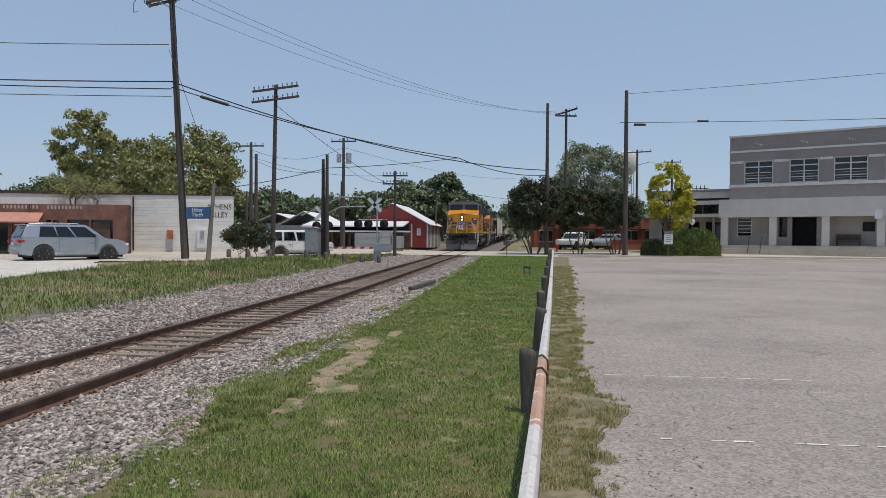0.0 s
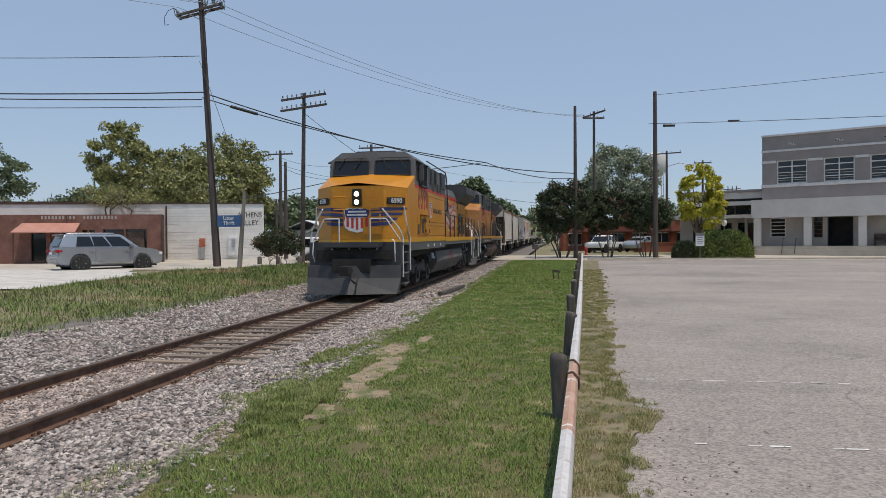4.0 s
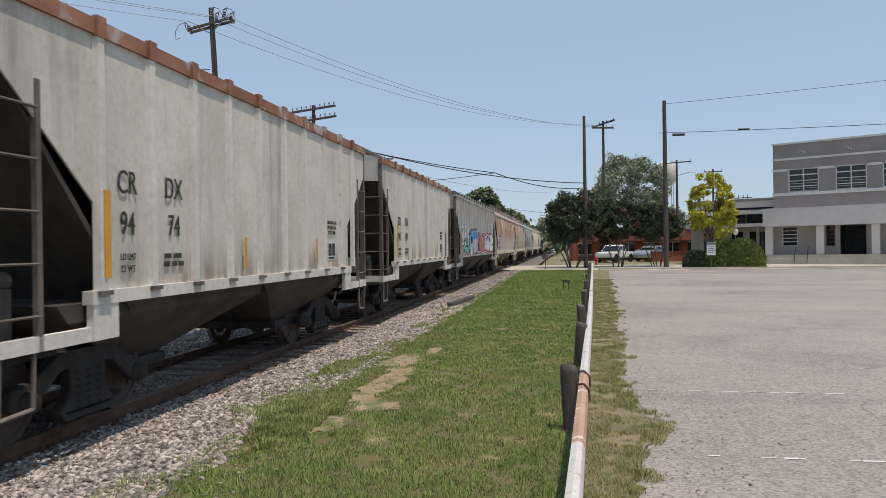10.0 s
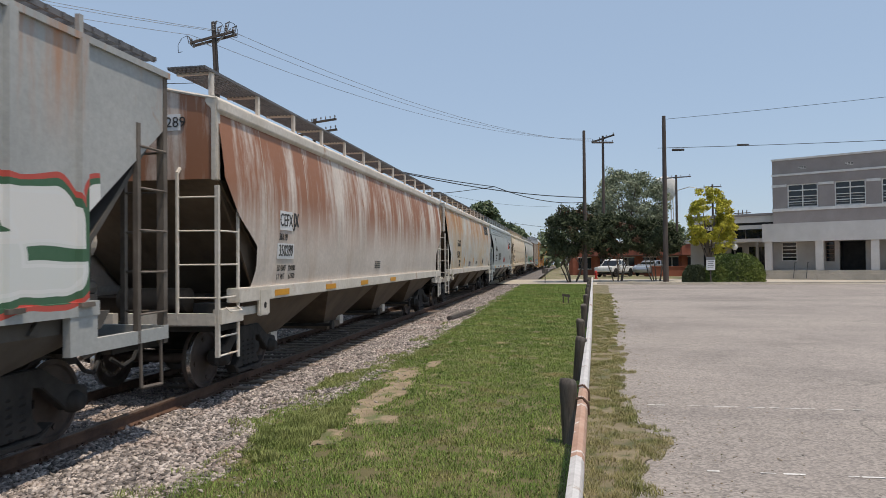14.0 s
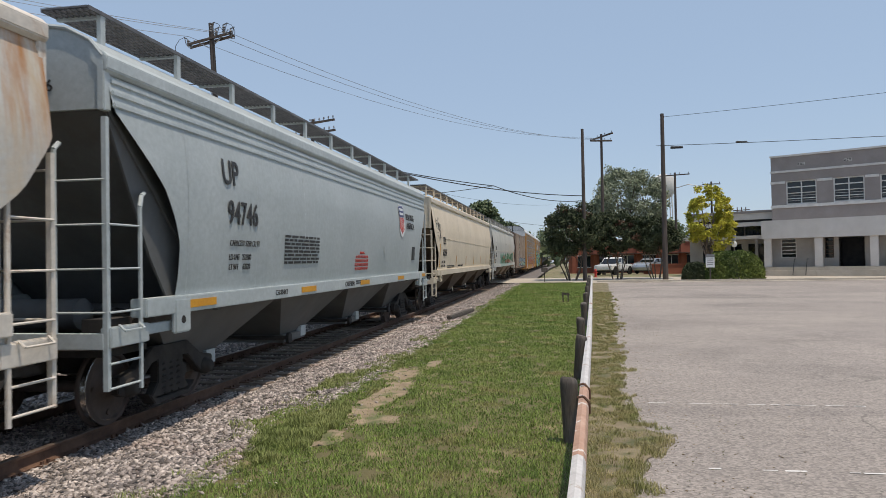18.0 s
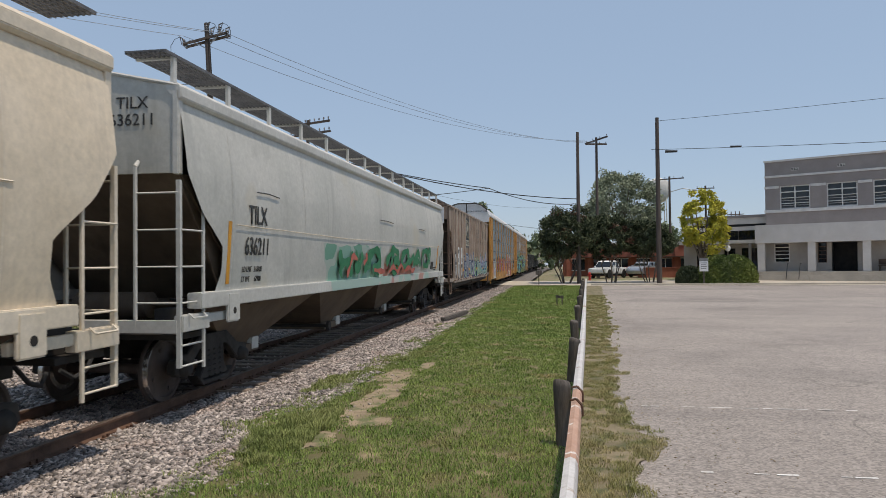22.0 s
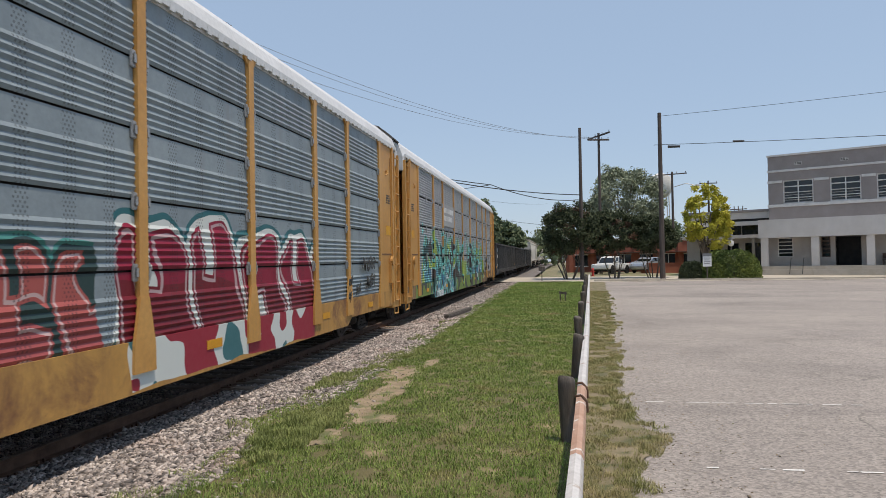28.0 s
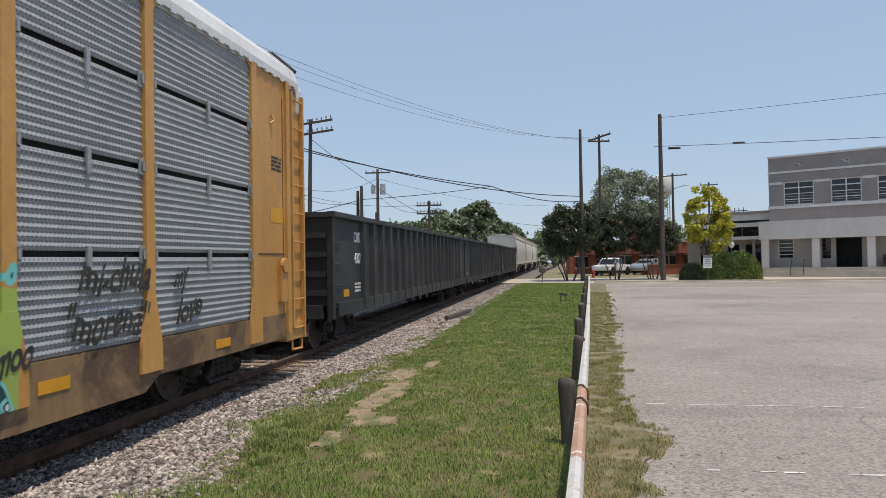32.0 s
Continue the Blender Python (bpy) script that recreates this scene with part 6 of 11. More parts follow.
vehicle("parked_car", "silver car parked beside the pickup", pose(9.4, 82.0, gz(9, 82) + 0.02, 0, 0, -120), SUV, (-2.3, 1.25, -1.9, 0.35, 1.12, 1.70), 1.9, (-1.45, 1.45), 0.36, M_silver, ((0.06, 0.45), (0.5, 0.93)))

# ---------- crossing signals, signs and small things ----------
def crossbuck(root, x, z, s=1.0):
    for a in (45, -45):
        part("crossbuck_blade", Shape().obox(pose(x, -0.06, z, 0, a, 0), 1.15 * s, 0.02, 0.2 * s), M_placard, root, "white crossbuck blade")


def flasher(root, x, z, lit=False):
    part("flasher_hood", Shape().lathe([(0.28, 0.0), (0.28, -0.02), (0.14, -0.03), (0.14, -0.22), (0.12, -0.22), (0.12, -0.03)], (x, -0.05, z), "y", 18), M_black, root, "round black signal target")
    part("flasher_lens", Shape().lathe([(0.01, -0.06), (0.11, -0.04), (0.12, 0.0)], (x, -0.05, z), "y", 14), M_redlamp, root, "red signal lens")


sig = thing("crossing_signal", "railroad crossing signal with red flashers and gate", "crossing signal", pose(-9.3, 43.6, gz(-9.3, 43.6)))
part("mast", Shape().cyl((0, 0, 0), (0, 0, 4.3), 0.06, 0.05, 10), M_galv, sig)
part("base", Shape().box(-0.2, 0.2, -0.2, 0.2, 0, 0.7), M_galv, sig, bevel=0.03)
crossbuck(sig, -0.15, 3.55)
for x in (-1.2, -0.55, 0.45):
    flasher(sig, x, 2.35)
part("flasher_arm", Shape().cyl((-1.25, 0, 2.6), (0.6, 0, 2.6), 0.04, 0.04, 8), M_galv, sig)
gate = part("gate_arm", Shape().box(-3.4, 0.0, -0.25, -0.20, 0.80, 0.92), M_placard, sig, "lowered gate arm")
for i in range(6):
    part("gate_stripe", Shape().prism([(-3.3 + 0.56 * i, 0.795), (-3.05 + 0.56 * i, 0.795), (-2.95 + 0.56 * i, 0.925), (-3.2 + 0.56 * i, 0.925)], "y", -0.256, -0.246), M_redline, gate, "red gate stripe")
part("counterweight", Shape().box(-0.15, 0.9, -0.3, 0.3, 0.6, 1.15), M_galv, sig, "gate mechanism box", bevel=0.04)
for a, b in (((-6.1, 0, 2.9), (-1.0, 0, 4.3)), ((-6.1, 0, 2.6), (-0.8, 0, 3.7))):
    part("gate_arm_up", Shape().tube([(-5.0 if a[2] > 2.7 else -4.2, 0.4, a[2]), (-2.4, 0.3, b[2] - 0.25), (-0.8, 0.2, b[2] - 0.25)], 0.045), M_galv, sig, "pale bracket arm")
sig2 = thing("crossing_signal", "railroad crossing signal seen from behind the cabinet", "crossing signal", pose(-12.8, 43.8, gz(-12.8, 43.8)))
part("mast", Shape().cyl((0, 0, 0), (0, 0, 3.2), 0.06, 0.05, 10), M_galv, sig2)
crossbuck(sig2, -0.1, 2.75)
for x in (-0.45, 0.35):
    flasher(sig2, x, 1.95)
part("flasher_arm", Shape().cyl((-0.5, 0, 1.95), (0.4, 0, 1.95), 0.04, 0.04, 8), M_galv, sig2)
cab = thing("signal_cabinet", "silver steel signal cabinet on legs", "cabinet", pose(-13.1, 42.6, gz(-13.1, 42.6)))
part("body", Shape().box(-0.42, 0.42, -0.4, 0.4, 0.25, 1.75), M_galv, cab, bevel=0.02)
part("roof", Shape().prism([(-0.48, 1.75), (0, 1.86), (0.48, 1.75)], "y", -0.46, 0.46), M_galv, cab)
part("door", Shape().box(-0.36, 0.36, -0.43, -0.40, 0.32, 1.68), M_galv, cab)
for x in (-0.36, 0.36):
    part("leg", Shape().box(x - 0.05, x + 0.05, -0.3, 0.3, 0, 0.27), M_galv, cab)
for i, x in enumerate((-17.2, -16.2, -15.0, -14.1, -13.0, -11.9, -10.9, -9.9, -8.9)):
    y = 39.5 + 0.35 * i
    thing("wooden_stump", "short dark sawn wooden bollard in the grass", "bollard", pose(x, y, gz(x, y)), "bollards by the crossing", shape=Shape().lathe([(0.13, -0.1), (0.14, 0.0), (0.135, 0.42), (0.10, 0.46), (0.01, 0.47)], n=10), material=M_post, smooth=True)
signp = part("thrift_sign", Shape().box(-1.35, -0.05, -0.16, -0.11, 2.75, 3.35), M_bluesign, lean_post, "blue wooden sign board", m=pose(0.25, 0, -0.3))
letters("Litter", 0.20, M_placard, signp, pose(-0.72, -0.165, 3.20, 90, 0, 0), "white sign lettering", bold=0.004)
letters("Thrift", 0.20, M_placard, signp, pose(-0.72, -0.165, 2.95, 90, 0, 0), "white sign lettering", bold=0.004)
small = thing("lawn_sign", "small dark two-legged wooden sign in the lawn", "sign", pose(0.0, 31.3, gz(0, 31.3)))
for x in (-0.10, 0.12):
    part("leg", Shape().box(x - 0.025, x + 0.025, -0.03, 0.03, -0.05, 0.42), M_post, small)
part("board", Shape().obox(pose(0.02, 0, 0.36, 0, 10, 0), 0.34, 0.05, 0.10), M_post, small)
box = thing("roadside_box", "small dark box on a thin post", "sign", pose(-1.6, 57.4, gz(-1.6, 57.4)))
part("post", Shape().box(-0.03, 0.03, -0.03, 0.03, 0, 0.85), M_post, box)
part("box", Shape().box(-0.25, 0.25, -0.15, 0.15, 0.8, 1.15), M_post, box, bevel=0.02)
thing("broken_tie", "broken dark tie lying at the ballast's edge", "timber", shape=Shape().obox(pose(-3.5, 23.9, gz(0, 23.9) + 0.10, 3, 0, -12), 0.18, 2.3, 0.13), material=M_post, bevel=0.03)
signb = thing("hedge_sign", "white notice on a post before the hedge", "sign", pose(10.9, 56.6, gz(10.9, 56.6)))
part("post", Shape().box(-0.04, 0.04, -0.04, 0.04, 0, 1.1), M_post, signb)
part("board", Shape().box(-0.32, 0.32, -0.07, -0.04, 1.0, 1.78), M_placard, signb, "white notice board", bevel=0.01)
bb = part("header", Shape().box(-0.32, 0.32, -0.08, -0.065, 1.78, 2.0), M_locodark_rim, signb, "dark sign header")
for i in range(4):
    part("print_bar", Shape().box(-0.22, 0.22 - 0.05 * (i % 2), -0.078, -0.068, 1.62 - 0.14 * i, 1.67 - 0.14 * i), M_locodark_rim, signb)
lamp = thing("lamp_post", "dark lamp post with a white globe", "street lamp", pose(15.0, 67.0, gz(15, 67)))
part("shaft", Shape().cyl((0, 0, 0), (0, 0, 2.6), 0.07, 0.05, 10), M_post, lamp)
part("globe", Shape().lathe([(0.05, 2.6), (0.18, 2.68), (0.25, 2.85), (0.22, 3.05), (0.08, 3.15)], n=16), M_white, lamp, "white glass globe", smooth=True)
part("finial", Shape().lathe([(0.06, 3.1), (0.16, 3.3), (0.14, 3.9), (0.02, 4.3)], n=10), M_greytin, lamp, "pointed finial")
hyd = thing("fire_hydrant", "red fire hydrant by the street", "hydrant", pose(2.9, 69.5, gz(2.9, 69.5)))
part("barrel", Shape().lathe([(0.16, 0), (0.16, 0.08), (0.11, 0.1), (0.11, 0.55), (0.14, 0.58), (0.12, 0.72), (0.03, 0.82)], n=14), M_hydrant, hyd, smooth=True)
part("outlet", Shape().cyl((-0.22, 0, 0.45), (0.22, 0, 0.45), 0.06, 0.06, 10), M_hydrant, hyd)
kerb = Shape()
for a, b in ((2.4, 40.0),):
    kerb.box(a, b, 55.2, 55.45, gz(0, 55) - 0.1, gz(0, 55) + 0.14)
thing("kerb", "low concrete kerb at the car park's far edge", "kerb", kind="structure", shape=kerb, material=M_road, bevel=0.02)

# woods all round the horizon
def woods(n, spots_, size, mat, label):
    r = np.random.default_rng(77)
    c = []
    for (x, y, w, h) in spots_:
        k = int(n * w / sum(s_[2] for s_ in spots_))
        px_ = x + r.uniform(-w / 2, w / 2, k)
        top_ = np.array([h * (0.62 + 0.5 * noise.noise((p * 0.07, y * 0.1, 2.0)) + 0.18 * noise.noise((p * 0.4, y, 5.0))) for p in px_])
        c.append(np.stack([px_, y + r.uniform(-5, 5, k), gz(x, y) + top_ * r.random(k) ** 0.6], 1))
    c = np.concatenate(c)
    n = len(c)
    ax = r.normal(0, 1, (n, 3))
    ax /= np.linalg.norm(ax, axis=1)[:, None]
    bx = np.cross(ax, r.normal(0, 1, (n, 3)))
    bx /= np.linalg.norm(bx, axis=1)[:, None]
    L = size * r.uniform(0.5, 1.2, n)[:, None]
    v = np.stack([c - ax * L * 0.5, c + bx * L * 0.4, c + ax * L * 0.5, c - bx * L * 0.4], 1).reshape(-1, 3)
    tagged(new("far_woods", quick_mesh("far_woods", v, np.arange(4 * n).reshape(-1, 4), mat)), label, "woods", kind="stuff")


woods(34000, [(-60, 140, 120, 9), (0, 210, 140, 10), (90, 150, 120, 8), (-130, 90, 60, 10), (150, 60, 60, 9), (-160, -20, 60, 10), (170, -40, 60, 10), (0, -160, 300, 10)], 1.5, M_leaf_far, "green woods round the town's edge")


# ---------- the train ----------
# each railcar stands on the rails at its own origin: x towards the lawn, y from its front end back, z up from the rail top
M_yellow = surface("armour_yellow_paint", (0.52, 0.205, 0.009), (0.60, 0.25, 0.012), 0.7, 0.42, bump=0.03, fine=8, streak=((0.44, 0.20, 0.02), 0.66, 0.85))
M_yellow_old = surface("faded_orange_paint", (0.36, 0.145, 0.030), (0.46, 0.205, 0.05), 0.8, 0.55, bump=0.05, fine=10, streak=((0.17, 0.07, 0.032), 0.50, 0.78), rust=((0.13, 0.052, 0.03), 1.1, 0.56, 0.72), top=((0.10, 0.045, 0.024), 3.1, 1.9, 0.36))
M_bandold = surface("dulled_sill_yellow", (0.42, 0.19, 0.012), (0.55, 0.27, 0.02), 2.0, 0.5, bump=0, streak=((0.20, 0.09, 0.03), 0.52, 0.75))
M_locogrey = surface("harbor_grey_paint", (0.085, 0.086, 0.088), (0.125, 0.126, 0.128), 0.8, 0.5, bump=0.05, fine=10)
M_locodark = surface("sooty_dark_grey", (0.035, 0.036, 0.038), (0.065, 0.065, 0.066), 1.2, 0.6, bump=0.1, fine=12)
M_tankgrey = surface("dusty_fuel_tank_grey", (0.085, 0.078, 0.072), (0.135, 0.125, 0.115), 0.8, 0.75, bump=0.15, fine=14, streak=((0.06, 0.052, 0.045), 0.56, 0.8))
M_tankbrown = surface("grimy_brown_tank", (0.062, 0.045, 0.036), (0.105, 0.078, 0.062), 0.8, 0.8, bump=0.15, fine=14, streak=((0.035, 0.027, 0.022), 0.5, 0.75))
M_under = surface("grimy_running_gear", (0.012, 0.0105, 0.0095), (0.034, 0.029, 0.025), 3.0, 0.9, bump=0.3, fine=20)
M_truck = surface("dusty_truck_frame", (0.014, 0.0125, 0.0115), (0.045, 0.040, 0.036), 3.0, 0.9, bump=0.3, fine=20, rust=((0.06, 0.035, 0.025), 2.5, 0.6, 0.72))
M_wheel = surface("brown_cast_wheel", (0.05, 0.036, 0.030), (0.10, 0.075, 0.062), 3.0, 0.8, bump=0.2, fine=20)
M_tread = surface("polished_wheel_tread", (0.5, 0.48, 0.46), (0.62, 0.6, 0.58), 3.0, 0.25, metal=0.9, bump=0)
M_lens = glow("headlight_lens", (1.0, 0.80, 0.50), 5.0)
M_navy = surface("navy_blue_decal", (0.022, 0.028, 0.11), (0.035, 0.042, 0.15), 3.0, 0.45, bump=0)
M_flagred = surface("faded_flag_red", (0.46, 0.085, 0.075), (0.54, 0.125, 0.11), 1.5, 0.5, bump=0, spots=((0.5, 0.2, 0.1), 1.5, 0.6, 0.75))
M_flagwhite = surface("faded_flag_cream", (0.46, 0.42, 0.33), (0.56, 0.52, 0.44), 1.5, 0.5, bump=0)
M_redink = surface("red_stencil_paint", (0.42, 0.045, 0.035), (0.50, 0.075, 0.06), 4.0, 0.6, bump=0)
M_grate = surface("roof_walk_grating", (0.085, 0.09, 0.098), (0.15, 0.155, 0.165), 6.0, 0.7, bump=0)

M_locotruck = surface("dusty_locomotive_truck", (0.034, 0.028, 0.024), (0.088, 0.076, 0.066), 2.5, 0.9, bump=0.3, fine=18, streak=((0.022, 0.018, 0.016), 0.52, 0.75))

CARS = []
SHARED = {}


def shared(key, make, mat):
    if key not in SHARED:
        me = make()
        me.materials.append(mat)
        SHARED[key] = me
    return SHARED[key]


def wheelset_mesh(r):
    s = Shape()
    s.lathe([(0.07, -0.95), (0.07, 0.95)], axis="x", n=10)
    for k in (-1, 1):
        pr = [(0.10, 0.66), (0.13, 0.70), (r * 0.60, 0.745), (r * 0.84, 0.72), (r * 0.86, 0.69), (r + 0.028, 0.69), (r + 0.025, 0.72), (r, 0.735), (r, 0.81), (r * 0.88, 0.82), (r * 0.84, 0.79), (r * 0.5, 0.80), (0.14, 0.84), (0.10, 0.86)]
        s.lathe([(a, k * b) for a, b in pr], axis="x", n=28)
        # lightening marks by which the turning shows
        for i in range(4):
            a = 2 * math.pi * i / 4
            s.cyl((k * 0.765, r * 0.66 * math.cos(a), r * 0.66 * math.sin(a)), (k * 0.815, r * 0.66 * math.cos(a), r * 0.66 * math.sin(a)), 0.035, 0.035, 6)
    return s.mesh("wheelset", True)


def tread_mesh(r, k):
    s = Shape()
    if k:
        s.lathe([(r + 0.004, k * 0.738), (r + 0.004, k * 0.805), (r - 0.012, k * 0.812), (r - 0.012, k * 0.735)], axis="x", n=28)
    return s.mesh("tread", True)


AXLES = []
SKIN = []


def wheelset(parent, y, r):
    ob = part("wheelset", shared(("ws", r), lambda: wheelset_mesh(r), M_wheel), M_wheel, parent, "cast steel wheels on an axle", m=pose(0, y, r))
    for k in (-1, 1):
        part("tread", shared(("tr", r, k), lambda: tread_mesh(r, k), M_tread), M_tread, ob, "polished wheel tread")
    AXLES.append((ob, y, r))
    return ob


def side_frame_mesh():
    s = Shape()
    s.prism([(-1.12, 0.40), (-1.10, 0.58), (-0.78, 0.64), (-0.42, 0.86), (0.42, 0.86), (0.78, 0.64), (1.10, 0.58), (1.12, 0.40), (0.98, 0.34), (0.80, 0.36), (0.62, 0.50), (0.42, 0.66), (0.30, 0.68), (0.30, 0.40), (0.46, 0.22), (-0.46, 0.22), (-0.30, 0.40), (-0.30, 0.68), (-0.42, 0.66), (-0.62, 0.50), (-0.80, 0.36), (-0.98, 0.34)], "x", -0.06, 0.06)
    s.prism([(-0.56, 0.30), (-0.34, 0.20), (0.34, 0.20), (0.56, 0.30), (0.40, 0.14), (-0.40, 0.14)], "x", -0.09, 0.09)
    return s.mesh("side_frame", bevel=0.012)


def spring_mesh():
    s = Shape()
    pts = [(0.055 * math.cos(a), 0.055 * math.sin(a), 0.24 + 0.38 * a / (2 * math.pi * 5)) for a in [2 * math.pi * i / 8 for i in range(41)]]
    s.tube(pts, 0.018, 4)
    return s.mesh("spring", True)


def cap_mesh():
    return Shape().lathe([(0.02, 0.10), (0.06, 0.10), (0.085, 0.08), (0.10, 0.04), (0.115, 0.02), (0.12, -0.06)], axis="x", n=14).mesh("bearing_cap", True)


def freight_truck(car, y, r=0.44):
    t = part("truck", shared("bolster", lambda: Shape().box(-1.0, 1.0, -0.20, 0.20, 0.48, 0.80).box(-0.3, 0.3, -0.3, 0.3, 0.74, 0.95).box(-0.85, 0.85, -0.62, -0.56, 0.40, 0.52).box(-0.85, 0.85, 0.56, 0.62, 0.40, 0.52).mesh("truck", bevel=0.02), M_under), M_under, car, "dark cast steel freight truck", m=pose(0, y, 0))
    for k in (-1, 1):
        part("side_frame", shared("sf", side_frame_mesh, M_truck), M_truck, t, "dusty cast side frame", m=pose(k * 1.02, 0, 0))
        for a in (-0.17, 0.0, 0.17):
            part("spring", shared("sp", spring_mesh, M_under), M_under, t, "coil spring", m=pose(k * 1.03, a, 0))
        for a in (-0.89, 0.89):
            part("bearing_cap", shared("cap", cap_mesh, M_truck), M_truck, t, "round bearing cap", m=pose(k * 1.09, a, r, 0, 0, 0 if k > 0 else 180))
    for a in (-0.89, 0.89):
        wheelset(car, y + a, r)
    return t


def coupler(car, y, d):
    s = Shape().box(-0.09, 0.09, min(y, y - d * 0.62), max(y, y - d * 0.62), 0.78, 0.96)
    s.obox(pose(0.02, y - d * 0.62, 0.87), 0.30, 0.22, 0.28)
    part("coupler", s, M_under, car, "rusty knuckle coupler", bevel=0.02)
    h = [(0.28, y - d * 0.05, 0.78), (0.30, y - d * 0.25, 0.56), (0.28, y - d * 0.45, 0.50), (0.22, y - d * 0.62, 0.62)]
    part("air_hose", Shape().tube(h, 0.028, 6), M_black, car, "black rubber air hose")


def ladder(car, name, a, b, z0, z1, mat, n, axis="y", x=1.5, label="steel ladder"):
    """Two stiles and n rungs; a and b: where the stiles stand along the axis."""
    s = Shape()
    P = (lambda v, z: (x, v, z)) if axis == "y" else (lambda v, z: (v, x, z))
    for v in (a, b):
        s.beam(P(v, z0), P(v, z1), 0.05, 0.05)
    ob = part(name, s, mat, car, label)
    for i in range(n):
        z = z0 + 0.1 + (z1 - z0 - 0.2) * i / (n - 1)
        part("rung", Shape().cyl(P(a, z), P(b, z), 0.016, 0.016, 6), mat, ob)
    return ob


def stencil(car, text, h, y, z, mat=None, x=1.56, wide=0.85, bold=0.0, label="", space=1.0):
    """Lettering on the side that faces the lawn; it reads from the front end back."""
    return letters(text, h, mat or M_blackink, car, pose(x, y, z, 90, 0, 90), label or "stencilled lettering", wide=wide, bold=bold, space=space)


def bars(car, y0, y1, z, h, n, mat, x=1.56, rows=1, gap=1.6, name="small_print"):
    """Fine print too small to read: rows of plain short bars."""
    s = Shape()
    for r_ in range(rows):
        y = y0
        while y < y1 - 0.05:
            w = rng.uniform(0.08, 0.34)
            s.box(x - 0.001, x + 0.003, y, min(y1, y + w), z - r_ * h * gap, z - r_ * h * gap + h)
            y += w + 0.05
    return part(name, s, mat, car, "rows of small stencilled print")


def reflectors(car, ys, z, x, w=0.45, h=0.10):
    for y in ys:
        part("reflector", Shape().box(x, x + 0.006, y, y + w, z, z + h), M_orange, car, "amber reflector strip")


def roof_walk(car, y0, y1, z, mat, x=0.55, post_every=1.5, wide=0.62):
    """Raised grating walkway along both edges of a hopper's roof."""
    for k in (-1, 1):
        s = Shape()
        xa, xb = k * x, k * (x + wide)
        n = int((y1 - y0) / 0.11)
        for i in range(n + 1):
            y = y0 + (y1 - y0) * i / n
            s.box(min(xa, xb), max(xa, xb), y - 0.016, y + 0.016, z - 0.02, z)
        for j in range(9):
            xx = xa + (xb - xa) * j / 8
            s.box(xx - 0.012, xx + 0.012, y0, y1, z - 0.035, z + 0.005)
        part("roof_walk", s, M_grate, car, "open steel grating walkway")
        y = y0 + 0.25
        while y < y1:
            part("walk_bracket", Shape().box(xb - k * 0.05 if k > 0 else xb, xb if k > 0 else xb + 0.05, y - 0.04, y + 0.04, z - 0.44, z + 0.005).beam((xa, y, z - 0.04), (xb, y, z - 0.04), 0.05, 0.04), mat, car)
            y += post_every


# paints of the hoppers, with their own rust and tags
M_grimed = surface("grimy_end_frame_paint", (0.10, 0.082, 0.068), (0.21, 0.180, 0.152), 1.6, 0.85, bump=0.2, fine=14, streak=((0.055, 0.042, 0.034), 0.48, 0.72))


